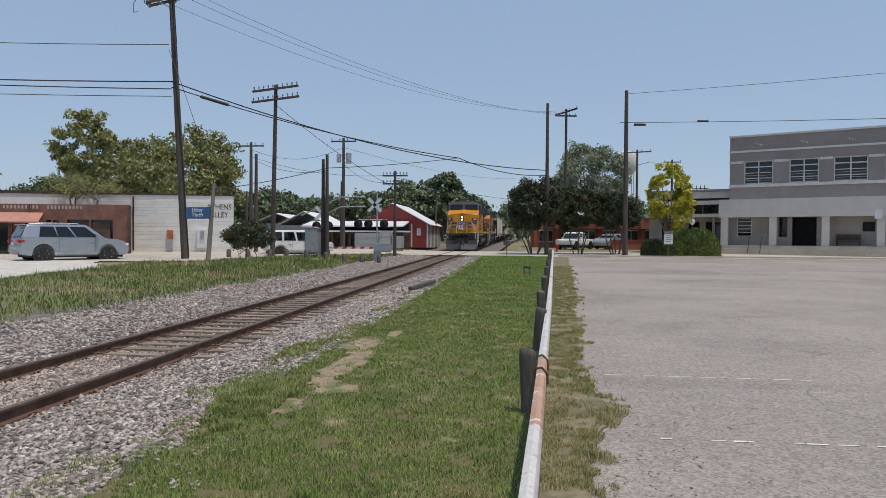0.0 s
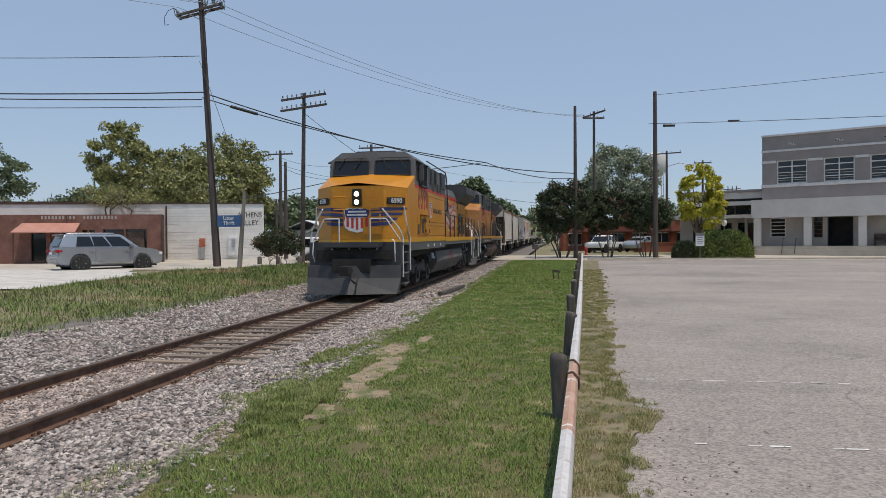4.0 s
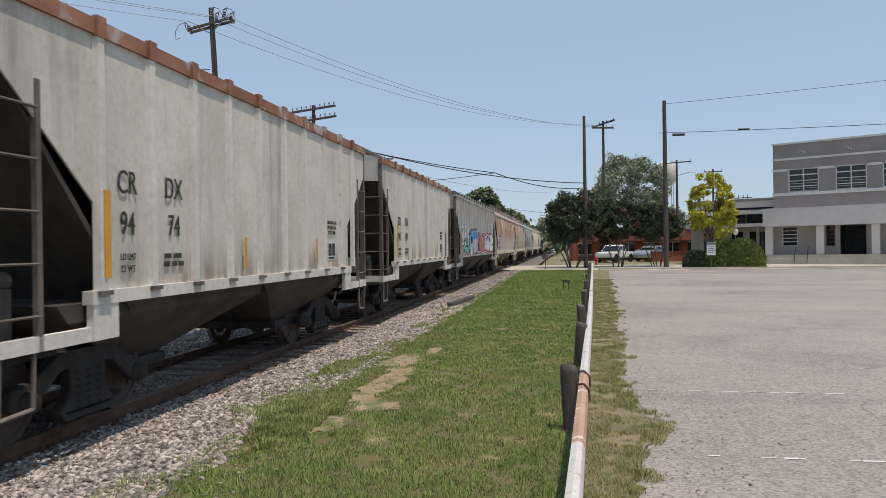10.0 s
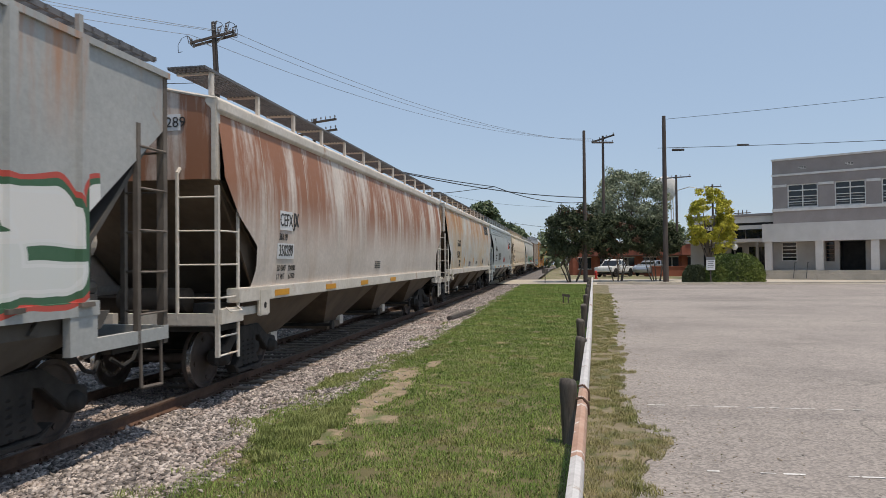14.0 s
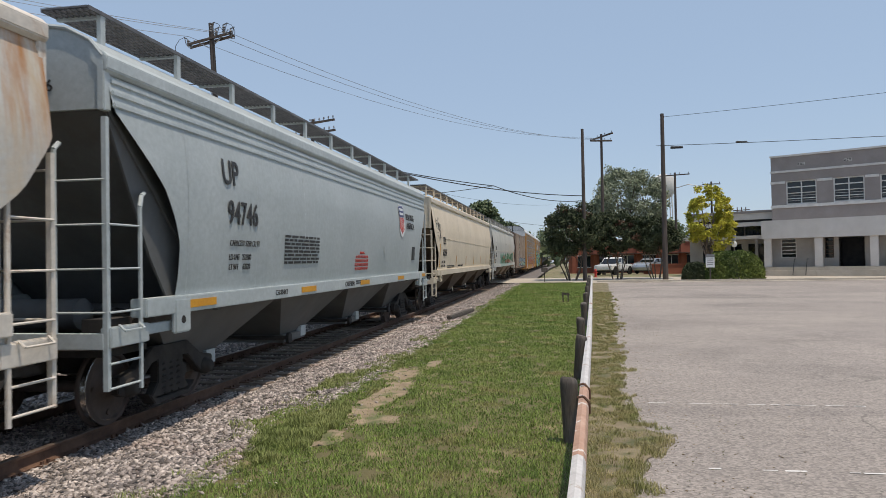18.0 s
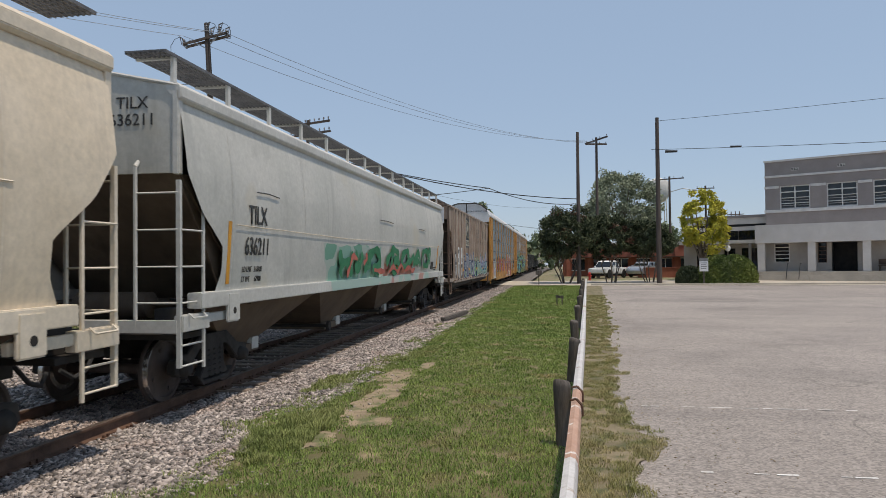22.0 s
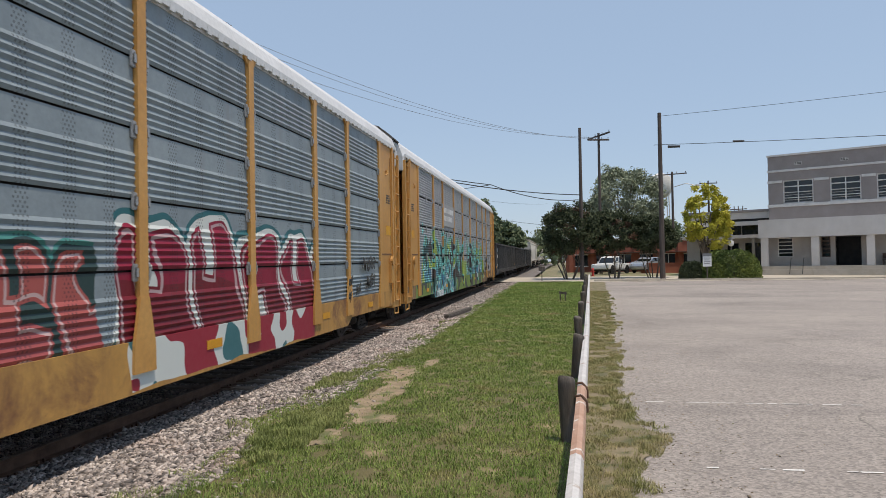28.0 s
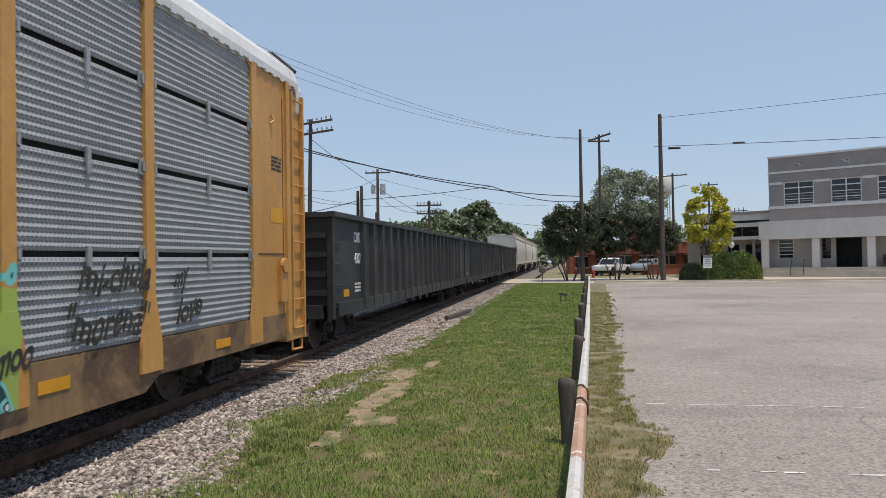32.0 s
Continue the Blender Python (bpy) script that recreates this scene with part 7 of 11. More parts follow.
def ribbed_hopper(name, label, off, L, mat, mat_rib, mat_dark, ribs, top=4.18, sill=1.46, bays=2, trim=None, category="hopper car", end_in=1.35, low=0.55, at=None, edge_walk=False, thin=False, mat_end=None):
    """A straight-sided covered hopper with upright ribs, sloped ends in open end frames, and a row of discharge bays."""
    car = thing(name, label, category)
    hw = 1.53
    mat_end = mat_end or M_grimed
    for k in (-1, 1):
        s = Shape()
        s.prism([(0.0, top), (L, top), (L, top - 0.62), (L - end_in, sill + 0.9), (L - end_in, sill), (end_in, sill), (end_in, sill + 0.9), (0.0, top - 0.62)], "x", k * hw - 0.012, k * hw + 0.012)
        part("side_sheet", s, mat, car)
        ys = [end_in + 0.12 + (L - 2 * end_in - 0.24) * i / (ribs - 1) for i in range(ribs)]
        for y in at or ys:
            part("rib", Shape().prism([(k * hw, y - 0.075), (k * (hw + 0.07), y - 0.05), (k * (hw + 0.07), y + 0.05), (k * hw, y + 0.075)], "z", sill - 0.02, top - 0.03), mat_rib, car)
            if trim and not thin:
                part("rib_cap", Shape().box(*sorted((k * (hw + 0.02), k * (hw + 0.085))), y - 0.07, y + 0.07, top - 0.16, top + 0.05), trim, car, "rusty rib cap")
            part("rib_foot", Shape().box(*sorted((k * (hw + 0.03), k * (hw + 0.10))), y - 0.10, y + 0.10, sill - 0.03, sill + 0.015), mat_end, car, "dark rib foot")
        part("top_chord", Shape().box(min(k * (hw - 0.05), k * (hw + 0.05)), max(k * (hw - 0.05), k * (hw + 0.05)), -0.02, L + 0.02, top - (0.05 if thin or edge_walk else 0.14), top + 0.02), trim or mat_rib, car, "narrow top chord")
        if edge_walk:
            gr = Shape()
            for q in range(3):
                gr.box(*sorted((k * (hw - 0.40 + 0.15 * q), k * (hw - 0.37 + 0.15 * q))), 0.1, L - 0.1, top + 0.13, top + 0.19)
            for q in range(int(L / 0.22)):
                gr.box(*sorted((k * (hw - 0.42), k * (hw - 0.04))), 0.15 + 0.22 * q, 0.18 + 0.22 * q, top + 0.14, top + 0.18)
            part("edge_walkway", gr, M_grate, car, "dark grated walkway along the roof edge")
            for y in at or ys:
                part("walkway_bracket", Shape().box(*sorted((k * (hw - 0.03), k * (hw + 0.02))), y - 0.03, y + 0.03, top - 0.05, top + 0.21), mat_rib, car)
        part("side_sill", Shape().box(min(k * (hw - 0.06), k * (hw + 0.06)), max(k * (hw - 0.06), k * (hw + 0.06)), end_in - 0.1, L - end_in + 0.1, sill - 0.12, sill + 0.02), mat_rib, car)
        for e in (0, 1):
            ya, yb = (0.0, end_in) if e == 0 else (L, L - end_in)
            d = 1 if e == 0 else -1
            part("end_sill", Shape().box(min(k * 0.2, k * (hw + 0.03)), max(k * 0.2, k * (hw + 0.03)), min(ya, ya + d * 0.1), max(ya, ya + d * 0.1), 1.0, 1.16), mat_rib, car)
            part("side_step_sill", Shape().box(min(k * (hw - 0.05), k * (hw + 0.03)), max(k * (hw - 0.05), k * (hw + 0.03)), min(ya, yb), max(ya, yb), 1.0, 1.14).box(min(k * (hw - 0.03), k * (hw + 0.05)), max(k * (hw - 0.03), k * (hw + 0.05)), min(yb - d * 0.08, yb + d * 0.32), max(yb - d * 0.08, yb + d * 0.32), 1.0, 1.45), mat_rib, car)
            part("corner_post", Shape().box(min(k * (hw - 0.07), k * (hw + 0.02)), max(k * (hw - 0.07), k * (hw + 0.02)), min(ya, ya + d * 0.08), max(ya, ya + d * 0.08), 0.95, top - 0.05), mat_end, car)
            part("ladder_stile", Shape().beam((k * hw, ya + d * 0.58, 1.0), (k * hw, ya + d * 0.58, 3.45), 0.06, 0.06), mat_end, car)
            for i in range(5):
                z = 1.32 + 0.47 * i
                part("rung", Shape().cyl((k * (hw + 0.02), ya + d * 0.03, z), (k * (hw + 0.02), ya + d * 0.58, z), 0.015, 0.015, 6), mat_end, car)
            part("stirrup_step", Shape().tube([(k * hw, ya + d * 0.12, 1.0), (k * hw, ya + d * 0.10, 0.48), (k * hw, ya + d * 0.50, 0.50), (k * hw, ya + d * 0.52, 1.0)], 0.022, 6), mat_end, car)
            for i in range(5):
                z = 1.32 + 0.47 * i
                part("end_rung", Shape().cyl((k * 0.98, ya, z), (k * 1.5, ya, z), 0.015, 0.015, 6), mat_end, car)
            part("end_stile", Shape().box(min(k * 0.95, k * 1.01), max(k * 0.95, k * 1.01), min(ya - 0.03, ya + 0.03), max(ya - 0.03, ya + 0.03), 1.0, top - 0.6), mat_end, car)
    for e in (0, 1):
        f = (lambda y: y) if e == 0 else (lambda y: L - y)
        part("end_wall", Shape().prism([(f(0.02), top - 0.6), (f(0.02), top + 0.02), (f(0.06), top + 0.02), (f(0.06), top - 0.6)], "x", -hw, hw), mat, car)
        # mat_dark holds the end frame's shade in its colour, besides grime.
        part("slope_sheet", Shape().prism([(f(0.06), top - 0.62), (f(0.12), top - 0.62), (f(end_in + 0.75), 1.25), (f(end_in + 0.65), 1.25)], "x", -hw + 0.03, hw - 0.03), mat_dark, car, "end slope sheet with shade painted into its grimy tone")
        part("end_platform", Shape().box(-1.45, 1.45, min(f(0), f(0.9)), max(f(0), f(0.9)), 0.92, 1.0).box(-0.35, 0.35, min(f(0), f(end_in + 0.9)), max(f(0), f(end_in + 0.9)), 0.68, 0.98), M_under, car)
        part("air_tank", Shape().cyl((-0.7, f(0.75), 1.42), (0.7, f(0.75), 1.42), 0.22, 0.22, 12), mat_rib, car, "air reservoir", smooth=True)
        part("brake_valve", Shape().box(0.78, 1.02, *sorted((f(0.55), f(0.85))), 1.05, 1.55).cyl((0.9, f(0.5), 1.62), (0.9, f(0.9), 1.62), 0.09, 0.09, 10).tube([(0.9, f(0.6), 1.1), (1.2, f(0.7), 0.95), (1.3, f(1.2), 0.92)], 0.025), mat_end, car, "brake valve and pipe bracket")
        part("brake_wheel", Shape().lathe([(0.25, 0.0), (0.28, 0.025), (0.25, 0.05)], (-0.75, f(-0.06), 2.35), "y", 18).box(-1.0, -0.5, *sorted((f(-0.05), f(-0.03))), 2.33, 2.37).box(-0.77, -0.73, *sorted((f(-0.05), f(-0.03))), 2.1, 2.6), mat_end, car, "spoked brake wheel")
        part("centre_brace", Shape().beam((-0.5, f(0.05), 1.0), (-0.5, f(0.05), top - 0.6), 0.09).beam((0.5, f(0.05), 1.0), (0.5, f(0.05), top - 0.6), 0.09), mat_end, car, "upright end brace")
        coupler(car, f(0.05), 1 if e == 0 else -1)
    roof = Shape().prism([(-hw, top), (-0.9, top + 0.13), (0.9, top + 0.13), (hw, top), (hw, top - 0.04), (-hw, top - 0.04)], "y", 0.02, L - 0.02)
    part("roof", roof, mat, car)
    part("hatch_trough", Shape().box(-0.32, 0.32, 0.8, L - 0.8, top + 0.12, top + 0.28), mat, car, bevel=0.03)
    roof_walk(car, 0.1, L - 0.1, top + 0.30, mat_rib, 0.45, 1.6, 0.55)
    run = (L - 2 * end_in + 0.9) / bays
    for b in range(bays):
        y0 = end_in - 0.45 + b * run
        y1 = y0 + run
        c = (y0 + y1) / 2
        # Bays share mat_dark, so underside shade is painted on them.
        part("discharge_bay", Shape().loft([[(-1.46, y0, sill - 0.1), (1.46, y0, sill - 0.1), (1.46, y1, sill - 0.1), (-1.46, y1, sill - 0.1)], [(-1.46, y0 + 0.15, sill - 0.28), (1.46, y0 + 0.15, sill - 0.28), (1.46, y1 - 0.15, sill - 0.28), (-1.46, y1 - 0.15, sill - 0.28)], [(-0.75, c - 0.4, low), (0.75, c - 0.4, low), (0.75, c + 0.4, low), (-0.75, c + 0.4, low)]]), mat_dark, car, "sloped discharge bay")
        part("outlet_gate", Shape().box(-0.85, 0.85, c - 0.48, c + 0.48, low - 0.14, low), M_truck, car, "sliding outlet gate")
    for y in (end_in + 0.5, L - end_in - 0.5):
        freight_truck(car, y)
    CARS.append((car, off))
    return car


def curve_section(z, top, sill, bulge):
    """Half width of a curved hopper's side at a height."""
    t = (z - sill) / (top - sill)
    return 1.44 + bulge * math.sin(math.pi * min(1, t * 0.93 + 0.07)) ** 0.7 - 0.14 * max(0, t - 0.6)


def curved_hopper(name, label, off, L, mat, mat_trim, mat_dark, top=4.14, sill=1.46, bays=3, seams=8, notch=1.02, band=0.0, walk=4.64, front=-0.18):
    """A covered hopper with smooth rounded sides, a bold side sill and open ends: an arched cap, a slope sheet under it, and slim ladders."""
    car = thing(name, label, "hopper car")
    bulge = 0.12
    SKIN.append((car, top, sill, bulge))
    zs = [sill + (top - sill) * i / 14 for i in range(15)]
    low_cap = 3.56 if band else 3.06
    hs = [sill, sill + 0.32, sill + 0.68, 2.34, 2.56, 2.80, low_cap, top]
    ins = [notch * 0.84, notch, notch * 0.99, notch * 0.72, notch * 0.42, notch * 0.24, 0.05, 0.05]
    if band:
        ins = [notch * 0.97, notch, notch, notch * 0.95, notch * 0.86, notch * 0.74, 0.10, 0.05]
    cut = lambda z: front + float(np.interp(z, hs, ins))
    back_end = L - front
    for k in (-1, 1):
        s = Shape()
        n = 30
        s.sheet(n, 28, lambda u, v: (lambda z: (k * curve_section(z, top, sill, bulge), (cut(z) + (L - 2 * cut(z)) * u), z))(sill + (top - sill) * v))
        part("side_sheet", s, mat, car, smooth=True)
        for i in range(seams):
            y = 1.4 + (L - 2.8) * i / (seams - 1)
            ring = [[(k * (curve_section(z, top, sill, bulge) + 0.004), y + d, z) for d in (-0.008, 0.008)] for z in zs]
            sm = Shape()
            sm.loft(ring, closed=False, caps=False)
            part("weld_seam", sm, mat_trim, car)
        x0, x1 = sorted((k * 1.36, k * 1.57))
        part("side_sill", Shape().box(x0, x1, 0.45, L - 0.45, sill - 0.16, sill + 0.05), mat_trim, car, "bold side sill", bevel=0.012)
        part("top_chord", Shape().prism([(k * 1.28, top + 0.09), (k * 1.42, top + 0.08), (k * 1.49, top + 0.01), (k * 1.49, top - 0.12), (k * 1.44, top - 0.17), (k * 1.28, top - 0.02)], "y", front, back_end), mat_trim, car, "top side chord", bevel=0.01)
        if band:
            for j in range(3):
                z = top - 0.22 - j * 0.13
                part("corrugation", Shape().box(*sorted((k * (curve_section(z, top, sill, bulge) - 0.02), k * (curve_section(z, top, sill, bulge) + 0.025))), front + 0.1, back_end - 0.1, z - 0.04, z + 0.02), mat_trim, car, bevel=0.012)
        for e in (0, 1):
            f = (lambda y: front + y) if e == 0 else (lambda y: L - front - y)
            part("corner_rib", Shape().box(*sorted((k * 1.37, k * 1.455)), *sorted((f(-0.01), f(0.11))), low_cap - 0.02, top - 0.02), mat_trim, car, "upright corner rib", bevel=0.01)
            post = part("ladder", Shape().beam((k * 1.47, f(-0.02), 0.58), (k * 1.47, f(-0.02), low_cap - 0.1), 0.055, 0.055).tube([(k * 1.5, f(0.54), 0.52), (k * 1.5, f(0.54), 2.55), (k * 1.47, f(0.62), 2.68), (k * 1.44, f(0.72), 2.72)], 0.026, 6), mat_trim, car, "slim corner ladder")
            for z in (0.60, 0.86, 1.40, 1.86, 2.33):
                part("rung", Shape().cyl((k * 1.5, f(-0.02), z), (k * 1.5, f(0.54), z), 0.014, 0.014, 6), mat_trim, post)
            ends = part("end_ladder", Shape().tube([(k * 0.88, f(-0.04), 1.1), (k * 0.88, f(-0.04), 3.14), (k * 0.88, f(0.04), 3.22)], 0.028, 6), mat_trim, car, "slim end ladder")
            for z in (1.40, 1.86, 2.33, 2.80):
                part("rung", Shape().cyl((k * 0.88, f(-0.04), z), (k * 1.47, f(-0.04), z), 0.014, 0.014, 6), mat_trim, ends)
            part("corner_sill", Shape().box(*sorted((k * 1.40, k * 1.53)), *sorted((f(-0.03), f(0.66))), 1.03, 1.24).box(*sorted((k * 1.42, k * 1.50)), *sorted((f(0.60), f(1.5))), 1.10, 1.22), mat_trim, car, "side step sill", bevel=0.01)
            part("grab_iron", Shape().tube([(k * 1.53, f(0.10), 1.26), (k * 1.60, f(0.10), 1.20), (k * 1.60, f(0.46), 1.20), (k * 1.53, f(0.46), 1.26)], 0.013, 5), mat_trim, car)
            part("jacking_plate", Shape().box(*sorted((k * 1.52, k * 1.585)), *sorted((f(1.12), f(1.48))), sill - 0.40, sill + 0.02), mat_trim, car, "jacking pad plate", bevel=0.02)
            part("jack_hole", Shape().lathe([(0.05, k * 1.50), (0.05, k * 1.588)], (0, f(1.30), sill - 0.24), "x", 12), M_under, car, "dark jacking hole")
            part("end_sill", Shape().box(*sorted((k * 0.1, k * 1.45)), *sorted((f(-0.06), f(0.06))), 1.02, 1.18), mat_trim, car)
    rise = 0.44 if band else 0.26
    up = [(-1.43, top + 0.02), (-1.28, top + rise * 0.45), (-1.0, top + rise * 0.78), (-0.4, top + rise), (0.4, top + rise), (1.0, top + rise * 0.78), (1.28, top + rise * 0.45), (1.43, top + 0.02)]
    if not band:
        up = [(-1.43, top + 0.04), (-1.0, top + 0.13), (-0.4, top + rise), (0.4, top + rise), (1.0, top + 0.13), (1.43, top + 0.04)]
    for e in (0, 1):
        f = (lambda y: front + y) if e == 0 else (lambda y: L - front - y)
        part("end_wall", Shape().prism([(-1.42, low_cap), *up, (1.42, low_cap)], "y", *sorted((f(0.02), f(0.07)))), mat, car, "arched end cap")
        part("end_rim", Shape().tube([(x, f(0.015), z) for x, z in up], 0.025, 6), mat_trim, car)
        # Slope sheet and pocket wall: pocket shade comes from mat_dark's colour.
        part("slope_sheet", Shape().prism([(f(0.07), low_cap + 0.02), (f(0.14), low_cap + 0.02), (f(notch + 1.3), 1.25), (f(notch + 1.2), 1.25)], "x", -1.42, 1.42), mat_dark, car, "end slope sheet with shade painted into its grimy tone")
        part("side_gusset", Shape().prism([(f(0.10), low_cap), (f(0.9), 2.0), (f(1.25), 1.5), (f(notch + 1.1), 1.3), (f(notch + 1.3), 1.3), (f(notch + 0.6), 2.3), (f(0.5), low_cap)], "x", 1.36, 1.39), mat_dark, car, "pocket wall with painted shade and grime")
        part("end_platform", Shape().box(-0.35, 0.35, *sorted((f(0.1), f(notch + 1.2))), 0.68, 0.98).box(-1.4, 1.4, *sorted((f(0.05), f(0.8))), 0.92, 0.99), M_under, car)
        part("air_tank", Shape().lathe([(0.05, -0.62), (0.19, -0.55), (0.19, 0.55), (0.05, 0.62)], (0, f(0.85), 1.32), "x", 14), mat_dark, car, "air reservoir", smooth=True)
        part("brake_wheel", Shape().lathe([(0.24, -0.03), (0.28, 0.0), (0.24, 0.03)], (-0.62, f(-0.06), 2.2), "y", 18).box(-0.86, -0.38, *sorted((f(-0.07), f(-0.05))), 2.18, 2.22).box(-0.64, -0.60, *sorted((f(-0.07), f(-0.05))), 1.96, 2.44), mat_trim, car, "spoked brake wheel")
        part("brake_rigging", Shape().tube([(1.2, f(0.3), 1.0), (1.2, f(0.9), 1.32), (0.7, f(1.1), 1.38)], 0.03).box(0.9, 1.25, *sorted((f(0.35), f(0.75))), 1.0, 1.3), M_truck, car, "brake valve and piping")
        coupler(car, f(0.05), 1 if e == 0 else -1)
    part("roof", Shape().prism([*up, (1.43, top - 0.05), (-1.43, top - 0.05)], "y", front + 0.07, back_end - 0.07), mat, car, smooth=bool(band))
    part("hatch_trough", Shape().box(-0.26, 0.26, 0.9, L - 0.9, top + rise - 0.02, top + rise + 0.12), mat, car, bevel=0.03)
    roof_walk(car, front, back_end, walk, mat_trim, 0.72, 1.55, 0.55)
    run = (L - 2.2 + 0.6) / bays
    for b in range(bays):
        y0 = 0.8 + b * run
        y1 = y0 + run
        c = (y0 + y1) / 2
        # Bay and gate are darkened by colour for the shade under the car.
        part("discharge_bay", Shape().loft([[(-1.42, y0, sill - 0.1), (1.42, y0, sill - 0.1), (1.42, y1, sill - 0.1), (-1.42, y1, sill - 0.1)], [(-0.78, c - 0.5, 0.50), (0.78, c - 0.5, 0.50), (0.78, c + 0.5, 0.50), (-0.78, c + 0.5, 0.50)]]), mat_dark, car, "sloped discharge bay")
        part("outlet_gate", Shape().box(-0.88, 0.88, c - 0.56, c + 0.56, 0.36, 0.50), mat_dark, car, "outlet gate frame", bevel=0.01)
        part("gate_tab", Shape().box(0.80, 0.90, c + 0.30, c + 0.56, 0.40, 0.60), mat_trim, car, "pale lever tab")
        part("gate_shaft", Shape().cyl((-1.0, c - 0.62, 0.46), (1.0, c - 0.62, 0.46), 0.035, 0.035, 8).lathe([(0.02, 0.98), (0.10, 0.98), (0.10, 1.04), (0.02, 1.04)], (0, c - 0.62, 0.46), "x", 12), M_truck, car, "gate operating shaft")
    for y in (1.75, L - 1.75):
        freight_truck(car, y, 0.44)
    CARS.append((car, off))
    return car


M_h1 = surface("dusty_white_paint", (0.53, 0.495, 0.43), (0.66, 0.62, 0.55), 0.9, 0.7, bump=0.1, fine=14, streak=((0.27, 0.24, 0.21), 0.52, 0.78), top=((0.24, 0.17, 0.12), 2.1, 1.3, 0.44))
M_h1trim = surface("rust_edged_chord", (0.21, 0.080, 0.048), (0.34, 0.165, 0.10), 1.5, 0.8, bump=0.2, fine=14, spots=((0.42, 0.39, 0.35), 2.5, 0.54, 0.66))
M_h1rib = surface("scuffed_white_rib", (0.60, 0.565, 0.51), (0.71, 0.675, 0.62), 1.2, 0.7, bump=0.1, fine=14, rust=((0.30, 0.22, 0.16), 2.0, 0.60, 0.74))
# Dark brown: shade under ends and bays put into the colour, with grime streaks.
M_hdark = surface("shaded_grimy_slope_sheet", (0.045, 0.036, 0.029), (0.085, 0.070, 0.058), 1.2, 0.9, bump=0.2, fine=14, streak=((0.028, 0.023, 0.02), 0.5, 0.75))
GREEN, TEAL, PINK, BLUE, SKY, CREAM, REDT = (0.04, 0.24, 0.13), (0.06, 0.40, 0.42), (0.40, 0.165, 0.175), (0.03, 0.24, 0.42), (0.10, 0.38, 0.58), (0.60, 0.60, 0.60), (0.36, 0.06, 0.06)
INK = (0.022, 0.025, 0.035)
M_kw = surface("light_grey_hopper_paint", (0.33, 0.345, 0.34), (0.41, 0.42, 0.41), 0.8, 0.65, bump=0.1, fine=14, streak=((0.33, 0.32, 0.29), 0.6, 0.85), rust=((0.33, 0.20, 0.11), 0.75, 0.62, 0.72),
               art=[(1.8, 4.3, 1.5, 2.25, [(0.04, 0.28, 0.20), TEAL, (0.45, 0.12, 0.12)], INK, 0.6, 3.0), (4.4, 7.5, 1.50, 2.72, [(0.045, 0.30, 0.56), (0.42, 0.44, 0.50), (0.50, 0.20, 0.10)], INK, 1.4, 1.0),
                    (7.65, 11.1, 1.50, 2.62, [PINK, PINK, (0.62, 0.58, 0.58)], (0.06, 0.02, 0.04), 0.74, 5.0), (11.3, 13.7, 1.50, 2.62, [(0.47, 0.42, 0.62), (0.62, 0.60, 0.62), (0.50, 0.10, 0.08)], (0.07, 0.05, 0.10), 0.90, 9.0), (13.8, 15.5, 1.50, 2.75, [(0.70, 0.70, 0.68), (0.64, 0.66, 0.64), (0.50, 0.08, 0.06)], (0.05, 0.13, 0.07), 1.6, 12.0)], top=((0.42, 0.24, 0.15), 2.8, 3.9, 0.50))
# Darker copy of the hopper grey; underside shade is in this colour.
M_kwdark = surface("shaded_grey_bay_paint", (0.065, 0.057, 0.05), (0.115, 0.105, 0.094), 1.2, 0.85, bump=0.2, fine=14, streak=((0.10, 0.09, 0.08), 0.5, 0.75))
M_ce = surface("rust_streaked_cream", (0.56, 0.49, 0.43), (0.67, 0.595, 0.53), 0.8, 0.65, bump=0.08, fine=14, top=((0.31, 0.135, 0.072), 1.9, 3.1, 0.40), streak=((0.45, 0.33, 0.24), 0.55, 0.80))
M_cetrim = surface("cream_sill_paint", (0.57, 0.52, 0.45), (0.68, 0.635, 0.57), 1.2, 0.65, bump=0.08, fine=14, rust=((0.40, 0.25, 0.15), 1.2, 0.60, 0.72))
M_ga = surface("stained_white_blue", (0.47, 0.49, 0.48), (0.58, 0.585, 0.56), 0.7, 0.6, bump=0.08, fine=14, streak=((0.56, 0.44, 0.29), 0.46, 0.72), rust=((0.52, 0.36, 0.19), 0.45, 0.46, 0.66), top=((0.42, 0.20, 0.075), 2.5, 3.5, 0.43))
M_up = surface("pale_blue_grey_paint", (0.36, 0.405, 0.41), (0.42, 0.465, 0.47), 0.6, 0.5, bump=0.04, fine=12, streak=((0.32, 0.35, 0.35), 0.62, 0.88))
M_uptrim = surface("pale_grey_trim", (0.40, 0.45, 0.46), (0.48, 0.53, 0.535), 0.8, 0.5, bump=0.04, fine=12)
# Shaded copy of the pale blue-grey: end shade in the tone, streaked with grime.
M_updark = surface("shaded_grimed_blue_grey", (0.085, 0.090, 0.092), (0.135, 0.140, 0.142), 0.8, 0.7, bump=0.1, fine=12, streak=((0.11, 0.10, 0.09), 0.52, 0.8))
M_ti = surface("tan_hopper_paint", (0.66, 0.56, 0.42), (0.75, 0.65, 0.51), 0.6, 0.6, bump=0.06, fine=12, streak=((0.40, 0.34, 0.265), 0.58, 0.85))
M_titrim = surface("tan_sill_paint", (0.62, 0.54, 0.42), (0.72, 0.64, 0.52), 0.8, 0.55, bump=0.06, fine=12)
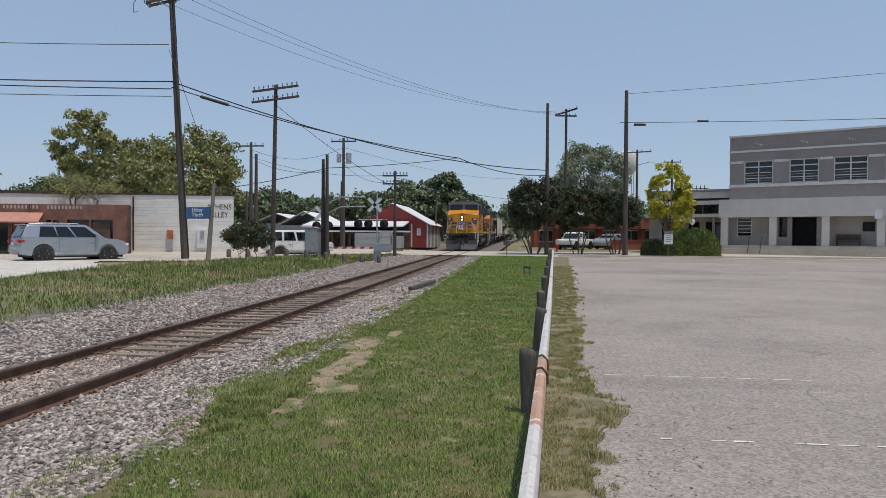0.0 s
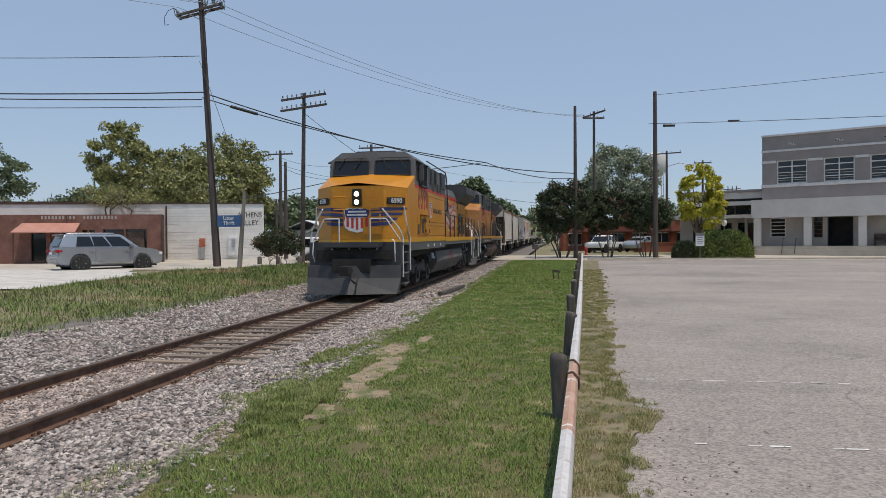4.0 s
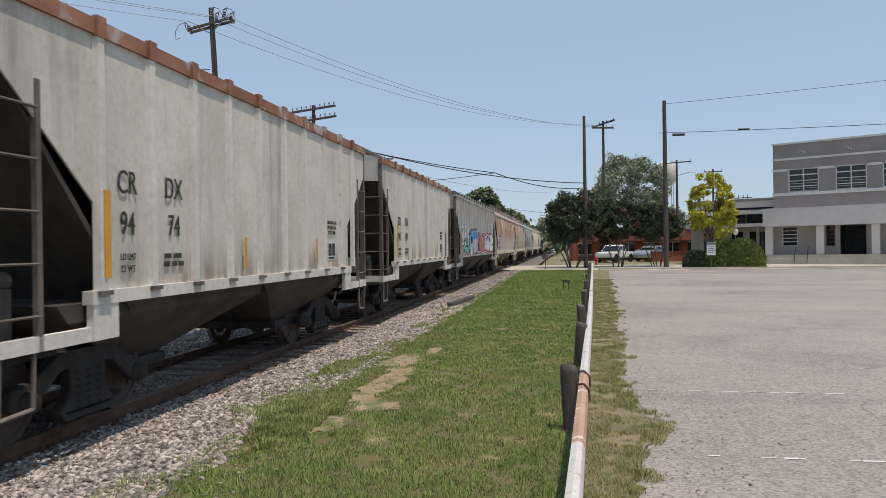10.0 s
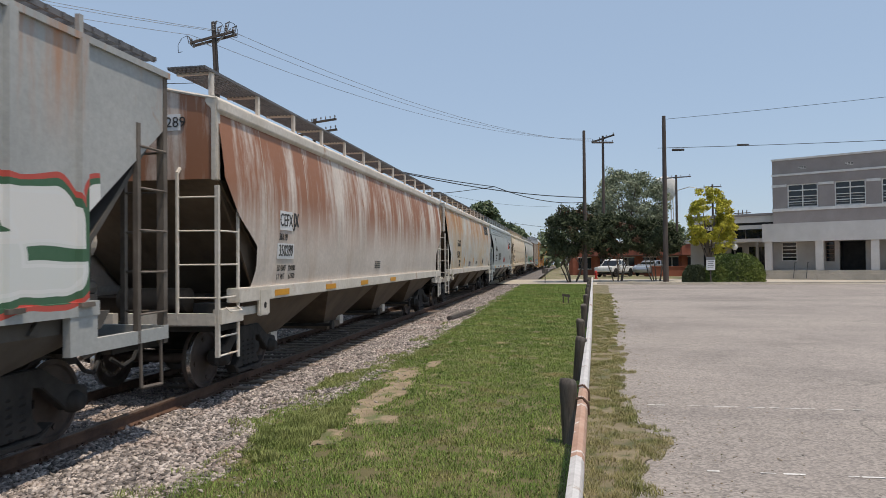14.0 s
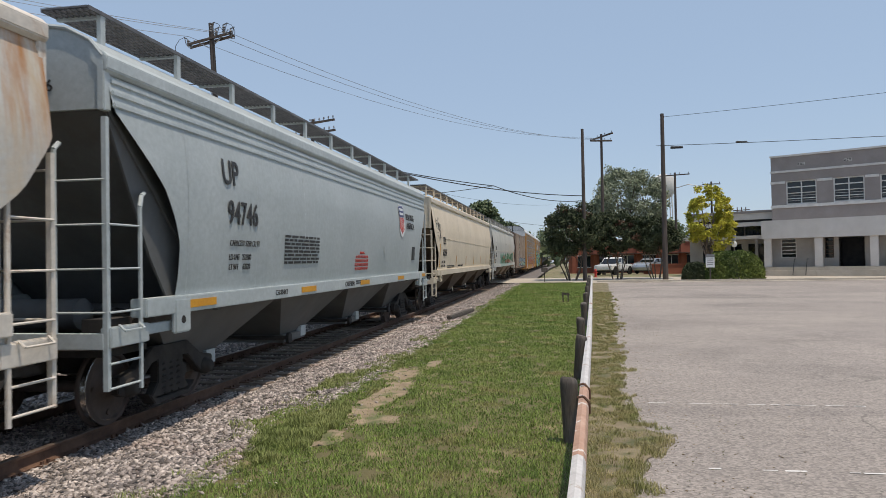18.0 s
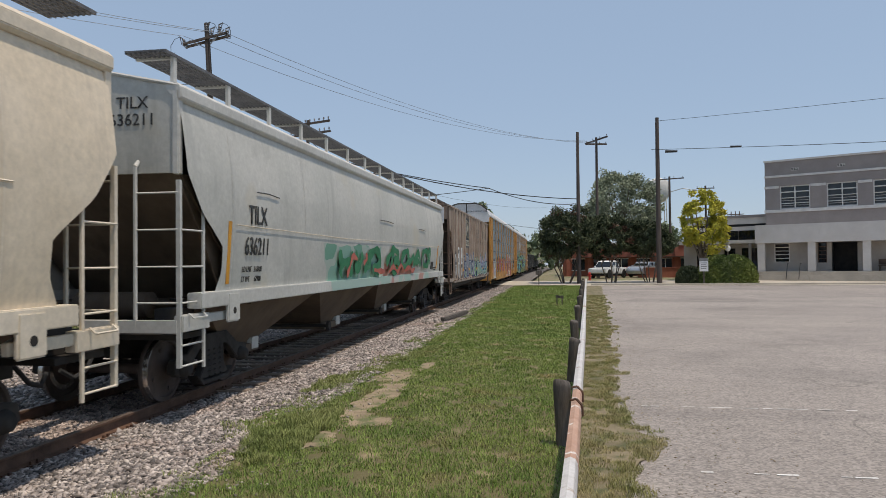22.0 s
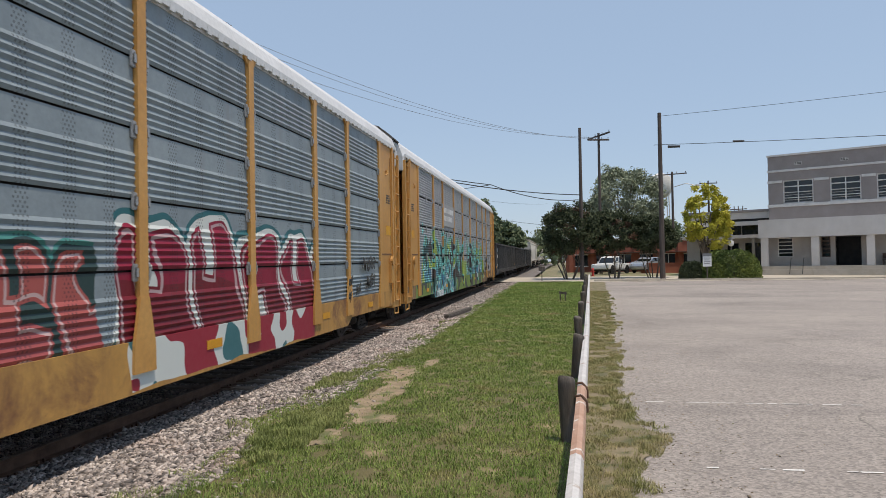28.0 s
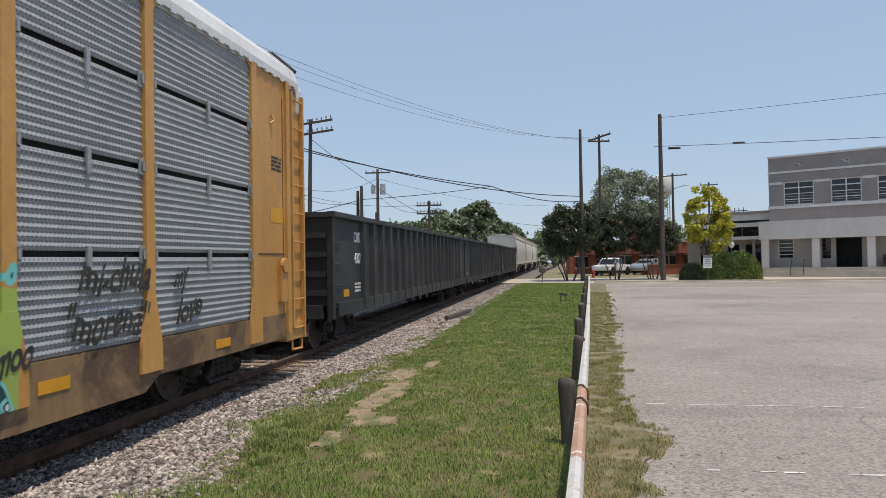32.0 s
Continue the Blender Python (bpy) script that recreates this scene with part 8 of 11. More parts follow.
# Brown shaded copy of the tan; underside shade and grime share this colour.
M_tidark = surface("brown_shaded_grimed_tan", (0.085, 0.060, 0.042), (0.150, 0.110, 0.078), 0.9, 0.8, bump=0.1, fine=12, streak=((0.06, 0.045, 0.034), 0.5, 0.78))
M_t2 = surface("dirty_white_paint", (0.46, 0.465, 0.43), (0.56, 0.555, 0.515), 0.5, 0.6, bump=0.06, fine=12, streak=((0.30, 0.305, 0.285), 0.56, 0.85), rust=((0.34, 0.34, 0.315), 0.45, 0.58, 0.76), spots=((0.52, 0.47, 0.36), 0.6, 0.60, 0.78), art=[(5.6, 9.9, 1.35, 2.25, [(0.20, 0.38, 0.31), (0.36, 0.44, 0.39), (0.13, 0.31, 0.23)], INK, 0, 3.0), (10.6, 14.2, 1.35, 1.85, [(0.47, 0.20, 0.16), (0.46, 0.42, 0.38), (0.44, 0.13, 0.09)], INK, 0, 7.0)])
M_t2trim = surface("dirty_white_sill", (0.50, 0.50, 0.47), (0.60, 0.60, 0.57), 0.8, 0.6, bump=0.06, fine=12, art=[(5.8, 17.5, 1.15, 1.6, [(0.36, 0.50, 0.45), (0.50, 0.50, 0.47), (0.48, 0.27, 0.23)], INK, 0, 4.0)])
M_spraygreen = surface("forest_green_spray", (0.012, 0.150, 0.062), (0.030, 0.215, 0.100), 2.2, 0.7, bump=0.03, fine=14)
M_sprayred = surface("dull_red_spray", (0.40, 0.085, 0.060), (0.50, 0.15, 0.11), 2.2, 0.7, bump=0.03, fine=14)
M_ld = surface("faded_brown_hopper", (0.165, 0.11, 0.08), (0.285, 0.21, 0.16), 0.9, 0.8, bump=0.15, fine=14, streak=((0.42, 0.345, 0.275), 0.50, 0.76), rust=((0.24, 0.085, 0.05), 0.9, 0.54, 0.68),
               art=[(1.3, 4.3, 1.08, 2.3, [(0.34, 0.34, 0.34), (0.42, 0.42, 0.42), (0.10, 0.085, 0.075)], INK, 1.0, 1.5), (4.4, 9.2, 1.08, 2.2, [(0.20, 0.22, 0.27), (0.24, 0.25, 0.29), (0.20, 0.29, 0.36)], (0.02, 0.03, 0.10), 1.2, 4.0),
                    (9.4, 12.4, 1.08, 2.2, [(0.30, 0.46, 0.36), (0.20, 0.38, 0.24), (0.40, 0.18, 0.13)], (0.03, 0.10, 0.06), 0.95, 7.0), (12.4, 16.2, 1.08, 2.35, [(0.30, 0.33, 0.55), (0.10, 0.42, 0.46), (0.10, 0.24, 0.20)], (0.03, 0.05, 0.12), 1.15, 11.0)])
M_ldend = surface("rusty_brown_end_frame", (0.12, 0.075, 0.055), (0.25, 0.175, 0.135), 1.6, 0.85, bump=0.2, fine=14, streak=((0.07, 0.04, 0.03), 0.5, 0.72))
M_ldtan = surface("rusty_tan_rib", (0.33, 0.26, 0.21), (0.46, 0.39, 0.33), 1.2, 0.8, bump=0.15, fine=14, streak=((0.16, 0.085, 0.055), 0.5, 0.75), art=[(4.4, 16.2, 1.05, 1.9, [(0.22, 0.28, 0.32), (0.26, 0.36, 0.28), (0.26, 0.20, 0.17)], (0.04, 0.06, 0.12), 1.2, 4.0)])


def shield(car, y, z, w, h, axis="x", at=1.53):
    """A railroad shield: navy top, white field, red stripes, as plain shapes."""
    out = [(-0.5, 0.28), (-0.5, 0.42), (-0.40, 0.44), (-0.30, 0.5), (-0.15, 0.45), (0.0, 0.5), (0.15, 0.45), (0.30, 0.5), (0.40, 0.44), (0.5, 0.42), (0.5, 0.28), (0.44, 0.12), (0.5, -0.1), (0.46, -0.32), (0.30, -0.44), (0.0, -0.52), (-0.30, -0.44), (-0.46, -0.32), (-0.5, -0.1), (-0.44, 0.12)]

    def put(poly, d, nm, mat):
        if axis == "x":
            part(nm, Shape().prism([(y + a * w, z + b * h) for a, b in poly], "x", at, at + d), mat, car, "shield emblem")
        else:
            part(nm, Shape().prism([(y + a * w, z + b * h) for a, b in poly], "y", at - d, at), mat, car, "shield emblem")
    put(out, 0.004, "emblem_field", M_placard)
    put([(a * 0.94, b * 0.94) for a, b in out if b > 0.1] + [(0.42, 0.10), (-0.42, 0.10)], 0.008, "emblem_top", M_navy)
    for i in range(5):
        a = -0.36 + 0.18 * i
        put([(a - 0.045, -0.40 + 0.10 * abs(i - 2) * 0.6), (a + 0.045, -0.40 + 0.10 * abs(i - 2) * 0.6), (a + 0.045, 0.09), (a - 0.045, 0.09)], 0.008, "emblem_stripe", M_redline)
    put([(-0.34, 0.30), (0.34, 0.30), (0.34, 0.37), (-0.34, 0.37)], 0.011, "emblem_bar", M_placard)
    put([(-0.38, 0.17), (0.38, 0.17), (0.38, 0.24), (-0.38, 0.24)], 0.011, "emblem_bar", M_placard)


def loco_truck(car, yc, mat):
    t = part("truck", Shape().box(-0.95, 0.95, -1.9, 1.9, 0.55, 0.82).box(-1.05, 1.05, -0.3, 0.3, 0.5, 0.9), M_under, car, "three-axle locomotive truck", m=pose(0, yc, 0))
    for k in (-1, 1):
        s = Shape()
        s.prism([(-2.35, 0.62), (-2.30, 0.95), (-1.2, 1.02), (-0.9, 0.88), (0.9, 0.88), (1.2, 1.02), (2.30, 0.95), (2.35, 0.62), (2.1, 0.52), (1.35, 0.56), (-1.35, 0.56), (-2.1, 0.52)], "x", *sorted((k * 1.08, k * 1.22)))
        part("side_frame", s, mat, t, "heavy cast side frame", bevel=0.02)
        for a in (-2.0, 0.0, 2.0):
            part("journal_box", Shape().prism([(a - 0.30, 0.62), (a - 0.34, 0.30), (a - 0.20, 0.22), (a + 0.20, 0.22), (a + 0.34, 0.30), (a + 0.30, 0.62), (a + 0.16, 0.82), (a - 0.16, 0.82)], "x", *sorted((k * 1.10, k * 1.26))), mat, t, "journal box", bevel=0.02)
            part("journal_cap", Shape().lathe([(0.02, k * 1.34), (0.13, k * 1.33), (0.16, k * 1.28), (0.17, k * 1.2)], (0, a, 0.52), "x", 16), M_truck, t, "round journal cap", smooth=True)
        for a in (-1.05, 0.95):
            for q in (-0.12, 0.12):
                sp = Shape().tube([(k * 1.18 + 0.07 * math.cos(v), a + q + 0.07 * math.sin(v), 0.28 + 0.34 * v / 31.4) for v in [31.4 * i / 40 for i in range(41)]], 0.02, 4)
                part("spring", sp, M_under, t, "coil spring")
        part("brake_cylinder", Shape().cyl((k * 1.25, -1.75, 1.0), (k * 1.25, -1.15, 1.0), 0.16, 0.16, 14).cyl((k * 1.25, -1.15, 1.0), (k * 1.25, -0.95, 1.0), 0.05, 0.05, 8), M_truck, t, "brake cylinder")
        part("brake_cylinder", Shape().cyl((k * 1.25, 1.6, 1.0), (k * 1.25, 2.2, 1.0), 0.16, 0.16, 14), M_truck, t, "brake cylinder")
    for a in (-2.0, 0.0, 2.0):
        wheelset(car, yc + a, 0.53)


def locomotive(name, label, off, number, paint, old, mat_tank):
    car = thing(name, label, "locomotive")
    L = 21.1
    side = 1.50
    # frame, sills and pilot
    part("frame", Shape().box(-1.2, 1.2, 0.7, L - 0.7, 1.18, 1.48).box(-0.6, 0.6, 0.4, L - 0.4, 0.8, 1.2), M_under, car)
    part("deck", Shape().box(-1.52, 1.52, 1.0, L - 0.05, 1.62, 1.70), M_locogrey, car, "walkway deck")
    for k in (-1, 1):
        part("sill_band", Shape().box(*sorted((k * 1.50, k * 1.535)), 9.55, L - 0.1, 1.66, 1.84), M_bandyellow if not old else M_bandold, car, "bright yellow sill band")
        part("sill_lower", Shape().box(*sorted((k * 1.46, k * 1.52)), 9.55, L - 0.1, 1.52, 1.62), M_locogrey, car)
        part("sill_band", Shape().box(*sorted((k * 1.50, k * 1.535)), 2.02, 9.5, 1.70, 1.85), M_bandyellow if not old else M_bandold, car, "bright yellow sill band")
        part("side_skirt", Shape().box(*sorted((k * 1.46, k * 1.525)), 2.02, 9.5, 1.42, 1.72), M_locogrey if not old else M_tankbrown, car)
    part("snow_plow", Shape().loft([[(-1.5, 0.75, 1.0), (0, 0.35, 1.0), (1.5, 0.75, 1.0), (1.45, 1.0, 1.0), (-1.45, 1.0, 1.0)], [(-1.5, 0.7, 0.62), (0, 0.28, 0.62), (1.5, 0.7, 0.62), (1.45, 1.0, 0.62), (-1.45, 1.0, 0.62)], [(-1.42, 0.45, 0.14), (0, 0.0, 0.14), (1.42, 0.45, 0.14), (1.4, 0.95, 0.14), (-1.4, 0.95, 0.14)]]), M_locodark, car, "black snow plow pilot")
    part("front_plate", Shape().box(-1.48, 1.48, 0.86, 1.0, 1.0, 1.72), M_locodark, car)
    part("anticlimber", Shape().box(-0.9, 0.9, 0.45, 0.95, 1.55, 1.72), M_locodark, car, bevel=0.03)
    part("rear_plate", Shape().box(-1.4, 1.4, L - 0.12, L - 0.02, 0.55, 1.7), M_locodark, car)
    for e, f in ((0, lambda y: y), (1, lambda y: L - y)):
        coupler(car, f(0.3), 1 if e == 0 else -1)
        for k in (-1, 1):
            steps = part("step_well", Shape().box(*sorted((k * 0.95, k * 1.0)), *sorted((f(1.0), f(2.0))), 0.35, 1.7).box(*sorted((k * 0.95, k * 1.48)), *sorted((f(1.98), f(2.03))), 0.4, 1.65), M_locogrey if e == 0 else M_locodark, car, "boarding step well")
            for i in range(4):
                z = 0.38 + 0.33 * i
                part("step_tread", Shape().box(*sorted((k * (1.02), k * 1.52)), *sorted((f(1.15), f(1.95))), z, z + 0.035), M_tankgrey, steps, "worn step tread")
            hr = Shape()
            hr.tube([(k * 1.50, f(1.05), 0.62), (k * 1.50, f(1.05), 1.85), (k * 1.40, f(0.95), 2.15), (k * 0.95, f(0.62), 2.75)], 0.025)
            hr.tube([(k * 1.53, f(2.0), 0.8), (k * 1.53, f(2.0), 1.85), (k * 1.5, f(1.6), 2.35), (k * 1.45, f(1.5), 2.85)], 0.025)
            hr.tube([(k * 1.30, f(0.85), 1.1), (k * 1.32, f(0.70), 1.35), (k * 1.30, f(0.75), 1.75), (k * 1.20, f(0.86), 1.8)], 0.02)
            part("grab_rail", hr, M_railwhite, car, "white grab rail")
    # nose and cab
    nose_plan = [(-1.5, 1.80), (-0.86, 1.18), (0.86, 1.18), (1.5, 1.80), (1.5, 3.05), (-1.5, 3.05)]
    tops = [3.44, 3.50, 3.50, 3.44, 3.94, 3.94]
    part("nose", Shape().loft([[(x, y, 1.80) for x, y in nose_plan], [(x, y, z) for (x, y), z in zip(nose_plan, tops)]]).add([(-1.5, 1.80, 3.44), (-0.86, 1.18, 3.50), (0.0, 1.18, 3.60), (0.86, 1.18, 3.50), (1.5, 1.80, 3.44), (1.5, 3.05, 3.94), (0, 3.05, 4.02), (-1.5, 3.05, 3.94)], [(0, 1, 2, 6, 7), (2, 3, 4, 5, 6)]), paint, car, "blunt wide nose", bevel=0.02)
    part("nose_base", Shape().loft([[(x, y, 1.66) for x, y in nose_plan], [(x, y, 1.80) for x, y in nose_plan]]), M_bandyellow if not old else M_bandold, car)

    def cab_ring(yb, yt, yr):
        return [(-1.5, yb, 3.6), (-1.5, yt, 4.5), (-1.12, yr, 4.80), (1.12, yr, 4.80), (1.5, yt, 4.5), (1.5, yb, 3.6)]
    part("cab_roof", Shape().loft([cab_ring(2.95, 3.16, 3.24), cab_ring(5.62, 5.62, 5.62)]), M_locogrey, car, "grey cab roof", bevel=0.02)
    part("roof_hatch", Shape().box(-0.7, 0.7, 3.6, 5.2, 4.79, 4.88), M_locogrey, car, bevel=0.02)
    part("cab_side", Shape().box(-1.5, 1.5, 3.0, 9.5, 1.84, 3.6), paint, car, "cab and equipment cabinet wall")
    part("cabinet_top", Shape().prism([(-1.49, 3.6), (-1.49, 4.46), (-1.2, 4.64), (1.2, 4.64), (1.49, 4.46), (1.49, 3.6)], "y", 5.62, 9.75), M_locogrey, car, "grey cabinet top", bevel=0.015)
    part("cabinet_red_line", Shape().box(1.50, 1.508, 3.1, 9.5, 3.55, 3.65), M_redline, car, "red stripe")
    part("cabinet_rear", Shape().box(-1.15, 1.15, 9.5, 10.55, 1.84, 3.6), paint, car)
    part("cabinet_rear_top", Shape().box(-1.15, 1.15, 9.75, 10.55, 3.6, 4.32), M_locogrey, car, bevel=0.02)
    for k in (-1, 1):
        part("windshield", Shape().add([(k * 0.12, 3.005, 3.98), (k * 1.36, 3.005, 3.98), (k * 1.32, 3.12, 4.48), (k * 0.12, 3.12, 4.48)], [(0, 1, 2, 3)]), M_carglass, car, "dark windshield pane")
        part("windshield_gasket", Shape().tube([(k * 0.12, 3.0, 3.98), (k * 1.36, 3.0, 3.98), (k * 1.32, 3.115, 4.48), (k * 0.12, 3.115, 4.48), (k * 0.12, 3.0, 3.98)], 0.024, 6), M_black, car, "black rubber gasket")
        part("wiper", Shape().tube([(k * 0.35, 3.08, 4.56), (k * 0.62, 2.98, 4.2)], 0.014, 5), M_black, car, "windshield wiper")
        part("wiper", Shape().tube([(k * 0.95, 3.08, 4.56), (k * 1.2, 2.98, 4.2)], 0.014, 5), M_black, car, "windshield wiper")
        part("grab_iron", Shape().tube([(k * 0.2, 3.08, 4.58), (k * 1.3, 3.08, 4.58)], 0.016, 5), M_handrail, car)
        for y0, y1, za in ((3.36, 3.62, 3.82), (3.74, 4.38, 3.70), (4.43, 5.16, 3.70)):
            part("cab_window", Shape().box(*sorted((k * 1.497, k * 1.512)), y0, y1, za, 4.42), M_carglass, car, "dark sliding cab window")
            part("window_frame", Shape().tube([(k * 1.512, y0, za), (k * 1.512, y1, za), (k * 1.512, y1, 4.42), (k * 1.512, y0, 4.42), (k * 1.512, y0, za)], 0.022, 5), M_black, car)
        part("arm_rest", Shape().box(*sorted((k * 1.50, k * 1.60)), 3.70, 5.2, 3.63, 3.69), M_locodark, car, "window ledge", bevel=0.01)
        part("mirror", Shape().box(*sorted((k * 1.53, k * 1.68)), 3.66, 3.72, 3.82, 4.40), M_locogrey, car, "folding wind deflector", bevel=0.01)
        part("eave", Shape().prism([(k * 1.5, 4.48), (k * 1.60, 4.44), (k * 1.60, 4.47), (k * 1.5, 4.52)], "y", 3.2, 5.6), M_locogrey, car)
        # number boards on the nose's corners or the cab front
    bz = 3.02 if not old else 4.52
    for k in (-1, 1):
        if old:
            m = pose(k * 0.52, 2.93, 4.52, 90, 0, 0)
            back = Shape().box(-0.36, 0.36, -0.12, 0.12, -0.08, 0.0)
        else:
            m = pose(k * 1.205, 1.462, 3.02, 90, 0, k * 44.1)
            back = Shape().box(-0.34, 0.34, -0.11, 0.11, -0.03, 0.02)
        nb = part("number_board", back, M_black, car, "black number board", m=m, bevel=0.02)
        letters(number, 0.15, M_placard, nb, pose(0, 0, 0.021 if not old else 0.002), "white road number", bold=0.004)
    part("headlight_box", Shape().box(-0.15, 0.15, 1.10, 1.2, 2.85, 3.40), M_black, car, bevel=0.02)
    for z in (2.98, 3.24):
        part("headlight", Shape().lathe([(0.01, -0.045), (0.075, -0.03), (0.085, 0.0)], (0, 1.12, z), "y", 16), M_lens if not old else M_carglass, car, "round headlight lens", smooth=True)
    for k in (-1, 1):
        part("ditch_light", Shape().lathe([(0.01, -0.06), (0.10, -0.04), (0.11, 0.05)], (k * 0.86, 0.80, 1.30), "y", 16), M_lens if not old else M_carglass, car, "round ditch light", smooth=True)
    for k in (-1, 1):
        part("ditch_light_bracket", Shape().box(*sorted((k * 0.74, k * 0.98)), 0.78, 0.98, 1.16, 1.46), M_locodark, car, bevel=0.02)
        part("cable_loop", Shape().tube([(k * 0.15, 0.86, 1.55), (k * 0.30, 0.78, 1.30), (k * 0.50, 0.78, 1.12), (k * 0.68, 0.80, 1.35), (k * 0.74, 0.84, 1.55)], 0.028, 6), M_railwhite, car, "pale looped hose")
        part("front_rail", Shape().tube([(k * 0.5, 0.86, 1.72), (k * 0.5, 0.86, 2.45), (k * 1.0, 0.90, 2.45), (k * 1.42, 1.10, 1.75)], 0.022, 6), M_railwhite, car, "pale front handrail")
    # nose furniture
    part("nose_door", Shape().box(0.18, 0.82, 1.155, 1.18, 1.95, 3.15).box(0.72, 0.78, 1.13, 1.16, 2.4, 2.6), paint, car, "nose door", bevel=0.01)
    for k in (-1, 1):
        for z in (2.75, 3.15):
            part("grab_iron", Shape().tube([(k * 0.35, 1.10, z), (k * 0.75, 1.10, z)], 0.016, 5), paint, car)
    if not old:
        shield(car, 0.0, 2.42, 0.86, 0.78, "y", 1.16)
        for k in (-1, 1):
            for j, (w0, dz) in enumerate(((1.30, 0.28), (1.15, 0.12), (0.95, -0.04), (0.75, -0.18))):
                a = [(k * 0.50, 1.15), (k * 0.86, 1.15)]
                seg = Shape().prism([(k * 0.46, 2.40 + dz), (k * 0.86, 2.42 + dz), (k * 0.86, 2.53 + dz), (k * 0.46, 2.50 + dz)], "y", 1.150, 1.158)
                part("wing_feather", seg, M_navy, car, "navy wing emblem feather")
                m = pose(k * 0.865, 1.176, 2.42 + dz, 90, 0, k * 44.1)
                wing = Shape().add([(0, 0.0, 0.006), (k * (w0 - 0.5), 0.03, 0.006), (k * (w0 - 0.42), 0.11, 0.006), (0, 0.11, 0.006)], [(0, 1, 2, 3)])
                part("wing_feather", wing, M_navy, car, "navy wing emblem feather", m=m)
    # side details
    for y0, y1, z0, z1 in ((3.36, 3.80, 1.88, 2.55),) + (((6.45, 8.2, 2.32, 3.36),) if old else ()):
        part("side_door", Shape().box(1.50, 1.513, y0, y1, z0, z1), paint, car, "flush access door", bevel=0.004)
    part("filter_panel", Shape().box(1.50, 1.53, 3.96, 5.42, 1.92, 2.62), paint, car, "raised filter panel", bevel=0.012)
    part("vent_opening", Shape().box(1.53, 1.535, 4.06, 4.46, 2.0, 2.5), M_locodark, car, "dark vent opening")
    part("filter_door", Shape().box(1.53, 1.57, 4.62, 5.32, 1.98, 2.56), paint, car, "raised filter door", bevel=0.012)
    part("vent_opening", Shape().box(1.513, 1.517, 3.42, 3.74, 1.95, 2.3), M_locodark, car, "dark vent opening")
    if old:
        part("hanging_grille", Shape().box(1.50, 1.535, 3.33, 3.84, 1.56, 2.42), M_tankbrown, car, "dark hanging grille panel", bevel=0.01)
        for i in range(8):
            part("slat", Shape().box(1.535, 1.545, 3.37, 3.80, 1.62 + 0.095 * i, 1.655 + 0.095 * i), M_locodark, car)
    for y_ in (4.56, 4.70, 5.36):
        part("hinge", Shape().box(1.565, 1.58, y_, y_ + 0.05, 2.02, 2.14).box(1.565, 1.58, y_, y_ + 0.05, 2.38, 2.50), M_tankbrown, car)
    part("filter_hood", Shape().box(1.50, 1.60, 3.92, 5.46, 2.63, 2.68), paint, car, "drip rail over the filter panel", bevel=0.01)
    for y0, y1 in ((5.78, 6.42), (6.68, 7.44)):
        lv = part("louver", Shape().box(1.49, 1.497, y0, y1, 3.88, 4.46), M_black, car, "louvered grille")
        for i in range(8):
            part("slat", Shape().obox(pose(1.505, (y0 + y1) / 2, 3.92 + 0.07 * i, 0, 40, 0), 0.06, y1 - y0, 0.010), M_locogrey, lv)
        part("louver_rim", Shape().tube([(1.5, y0, 3.88), (1.5, y1, 3.88), (1.5, y1, 4.46), (1.5, y0, 4.46), (1.5, y0, 3.88)], 0.02, 4), M_locogrey, lv)
    part("filter_box", Shape().box(1.47, 1.56, 8.36, 9.5, 3.84, 4.5), M_locodark, car, "dark raised intake box", bevel=0.02)
    for y in (6.5, 7.55, 8.25):
        part("roof_bracket", Shape().prism([(y - 0.02, 3.62), (y + 0.20, 3.62), (y + 0.13, 3.95), (y + 0.05, 3.95)], "x", 1.49, 1.55), M_locodark, car)
    part("roof_handrail", Shape().tube([(1.5, 5.3, 4.66), (1.54, 9.5, 4.60), (1.56, 9.75, 4.35), (1.54, 10.15, 3.2), (1.50, 10.35, 3.02), (1.2, 10.9, 2.98)], 0.026), M_handrail, car, "dark bent handrail")
    if old:
        part("roof_handrail", Shape().tube([(1.5, 5.55, 4.12), (1.57, 5.6, 4.08), (1.57, 8.3, 4.0), (1.5, 8.32, 4.0)], 0.02), M_handrail, car, "dark handrail")
    stencil(car, number, 0.78, 4.55 if not old else 4.25, 3.20, M_redink, 1.505, 0.74 if not old else 0.80, 0.006, "large red road number", 1.28)
    stencil(car, number, 0.78, 4.55 if not old else 4.25, 3.20, M_blackink, 1.5015, 0.74 if not old else 0.80, 0.022, "dark edge of the road number", 1.28)
    if not old:
        shield(car, 6.13, 2.88, 0.50, 0.60, "x", 1.5005)
        stencil(car, "BUILDING AMERICA", 0.19, 7.66, 2.86, M_blackink, 1.5005, 0.86, 0.004, "dark slogan lettering")
    for y0, y1, z0, z1 in ((5.6, 9.4, 2.28, 3.45), (5.6, 9.4, 1.9, 1.95)):
        part("panel_seam", Shape().box(1.5, 1.504, y0, y1, z0, z0 + 0.012).box(1.5, 1.504, y0, y0 + 0.012, z0, z1), M_tankbrown, car)
    bolts = Shape()
    for i in range(28):
        bolts.lathe([(0.016, 0.0), (0.012, 0.012)], (1.50, 5.7 + i * 0.135, 2.42), "x", 6).lathe([(0.016, 0.0), (0.012, 0.012)], (1.50, 5.7 + i * 0.135, 3.38), "x", 6)
    part("bolts", bolts, M_tankbrown, car)
    # long hood
    hz = 4.30
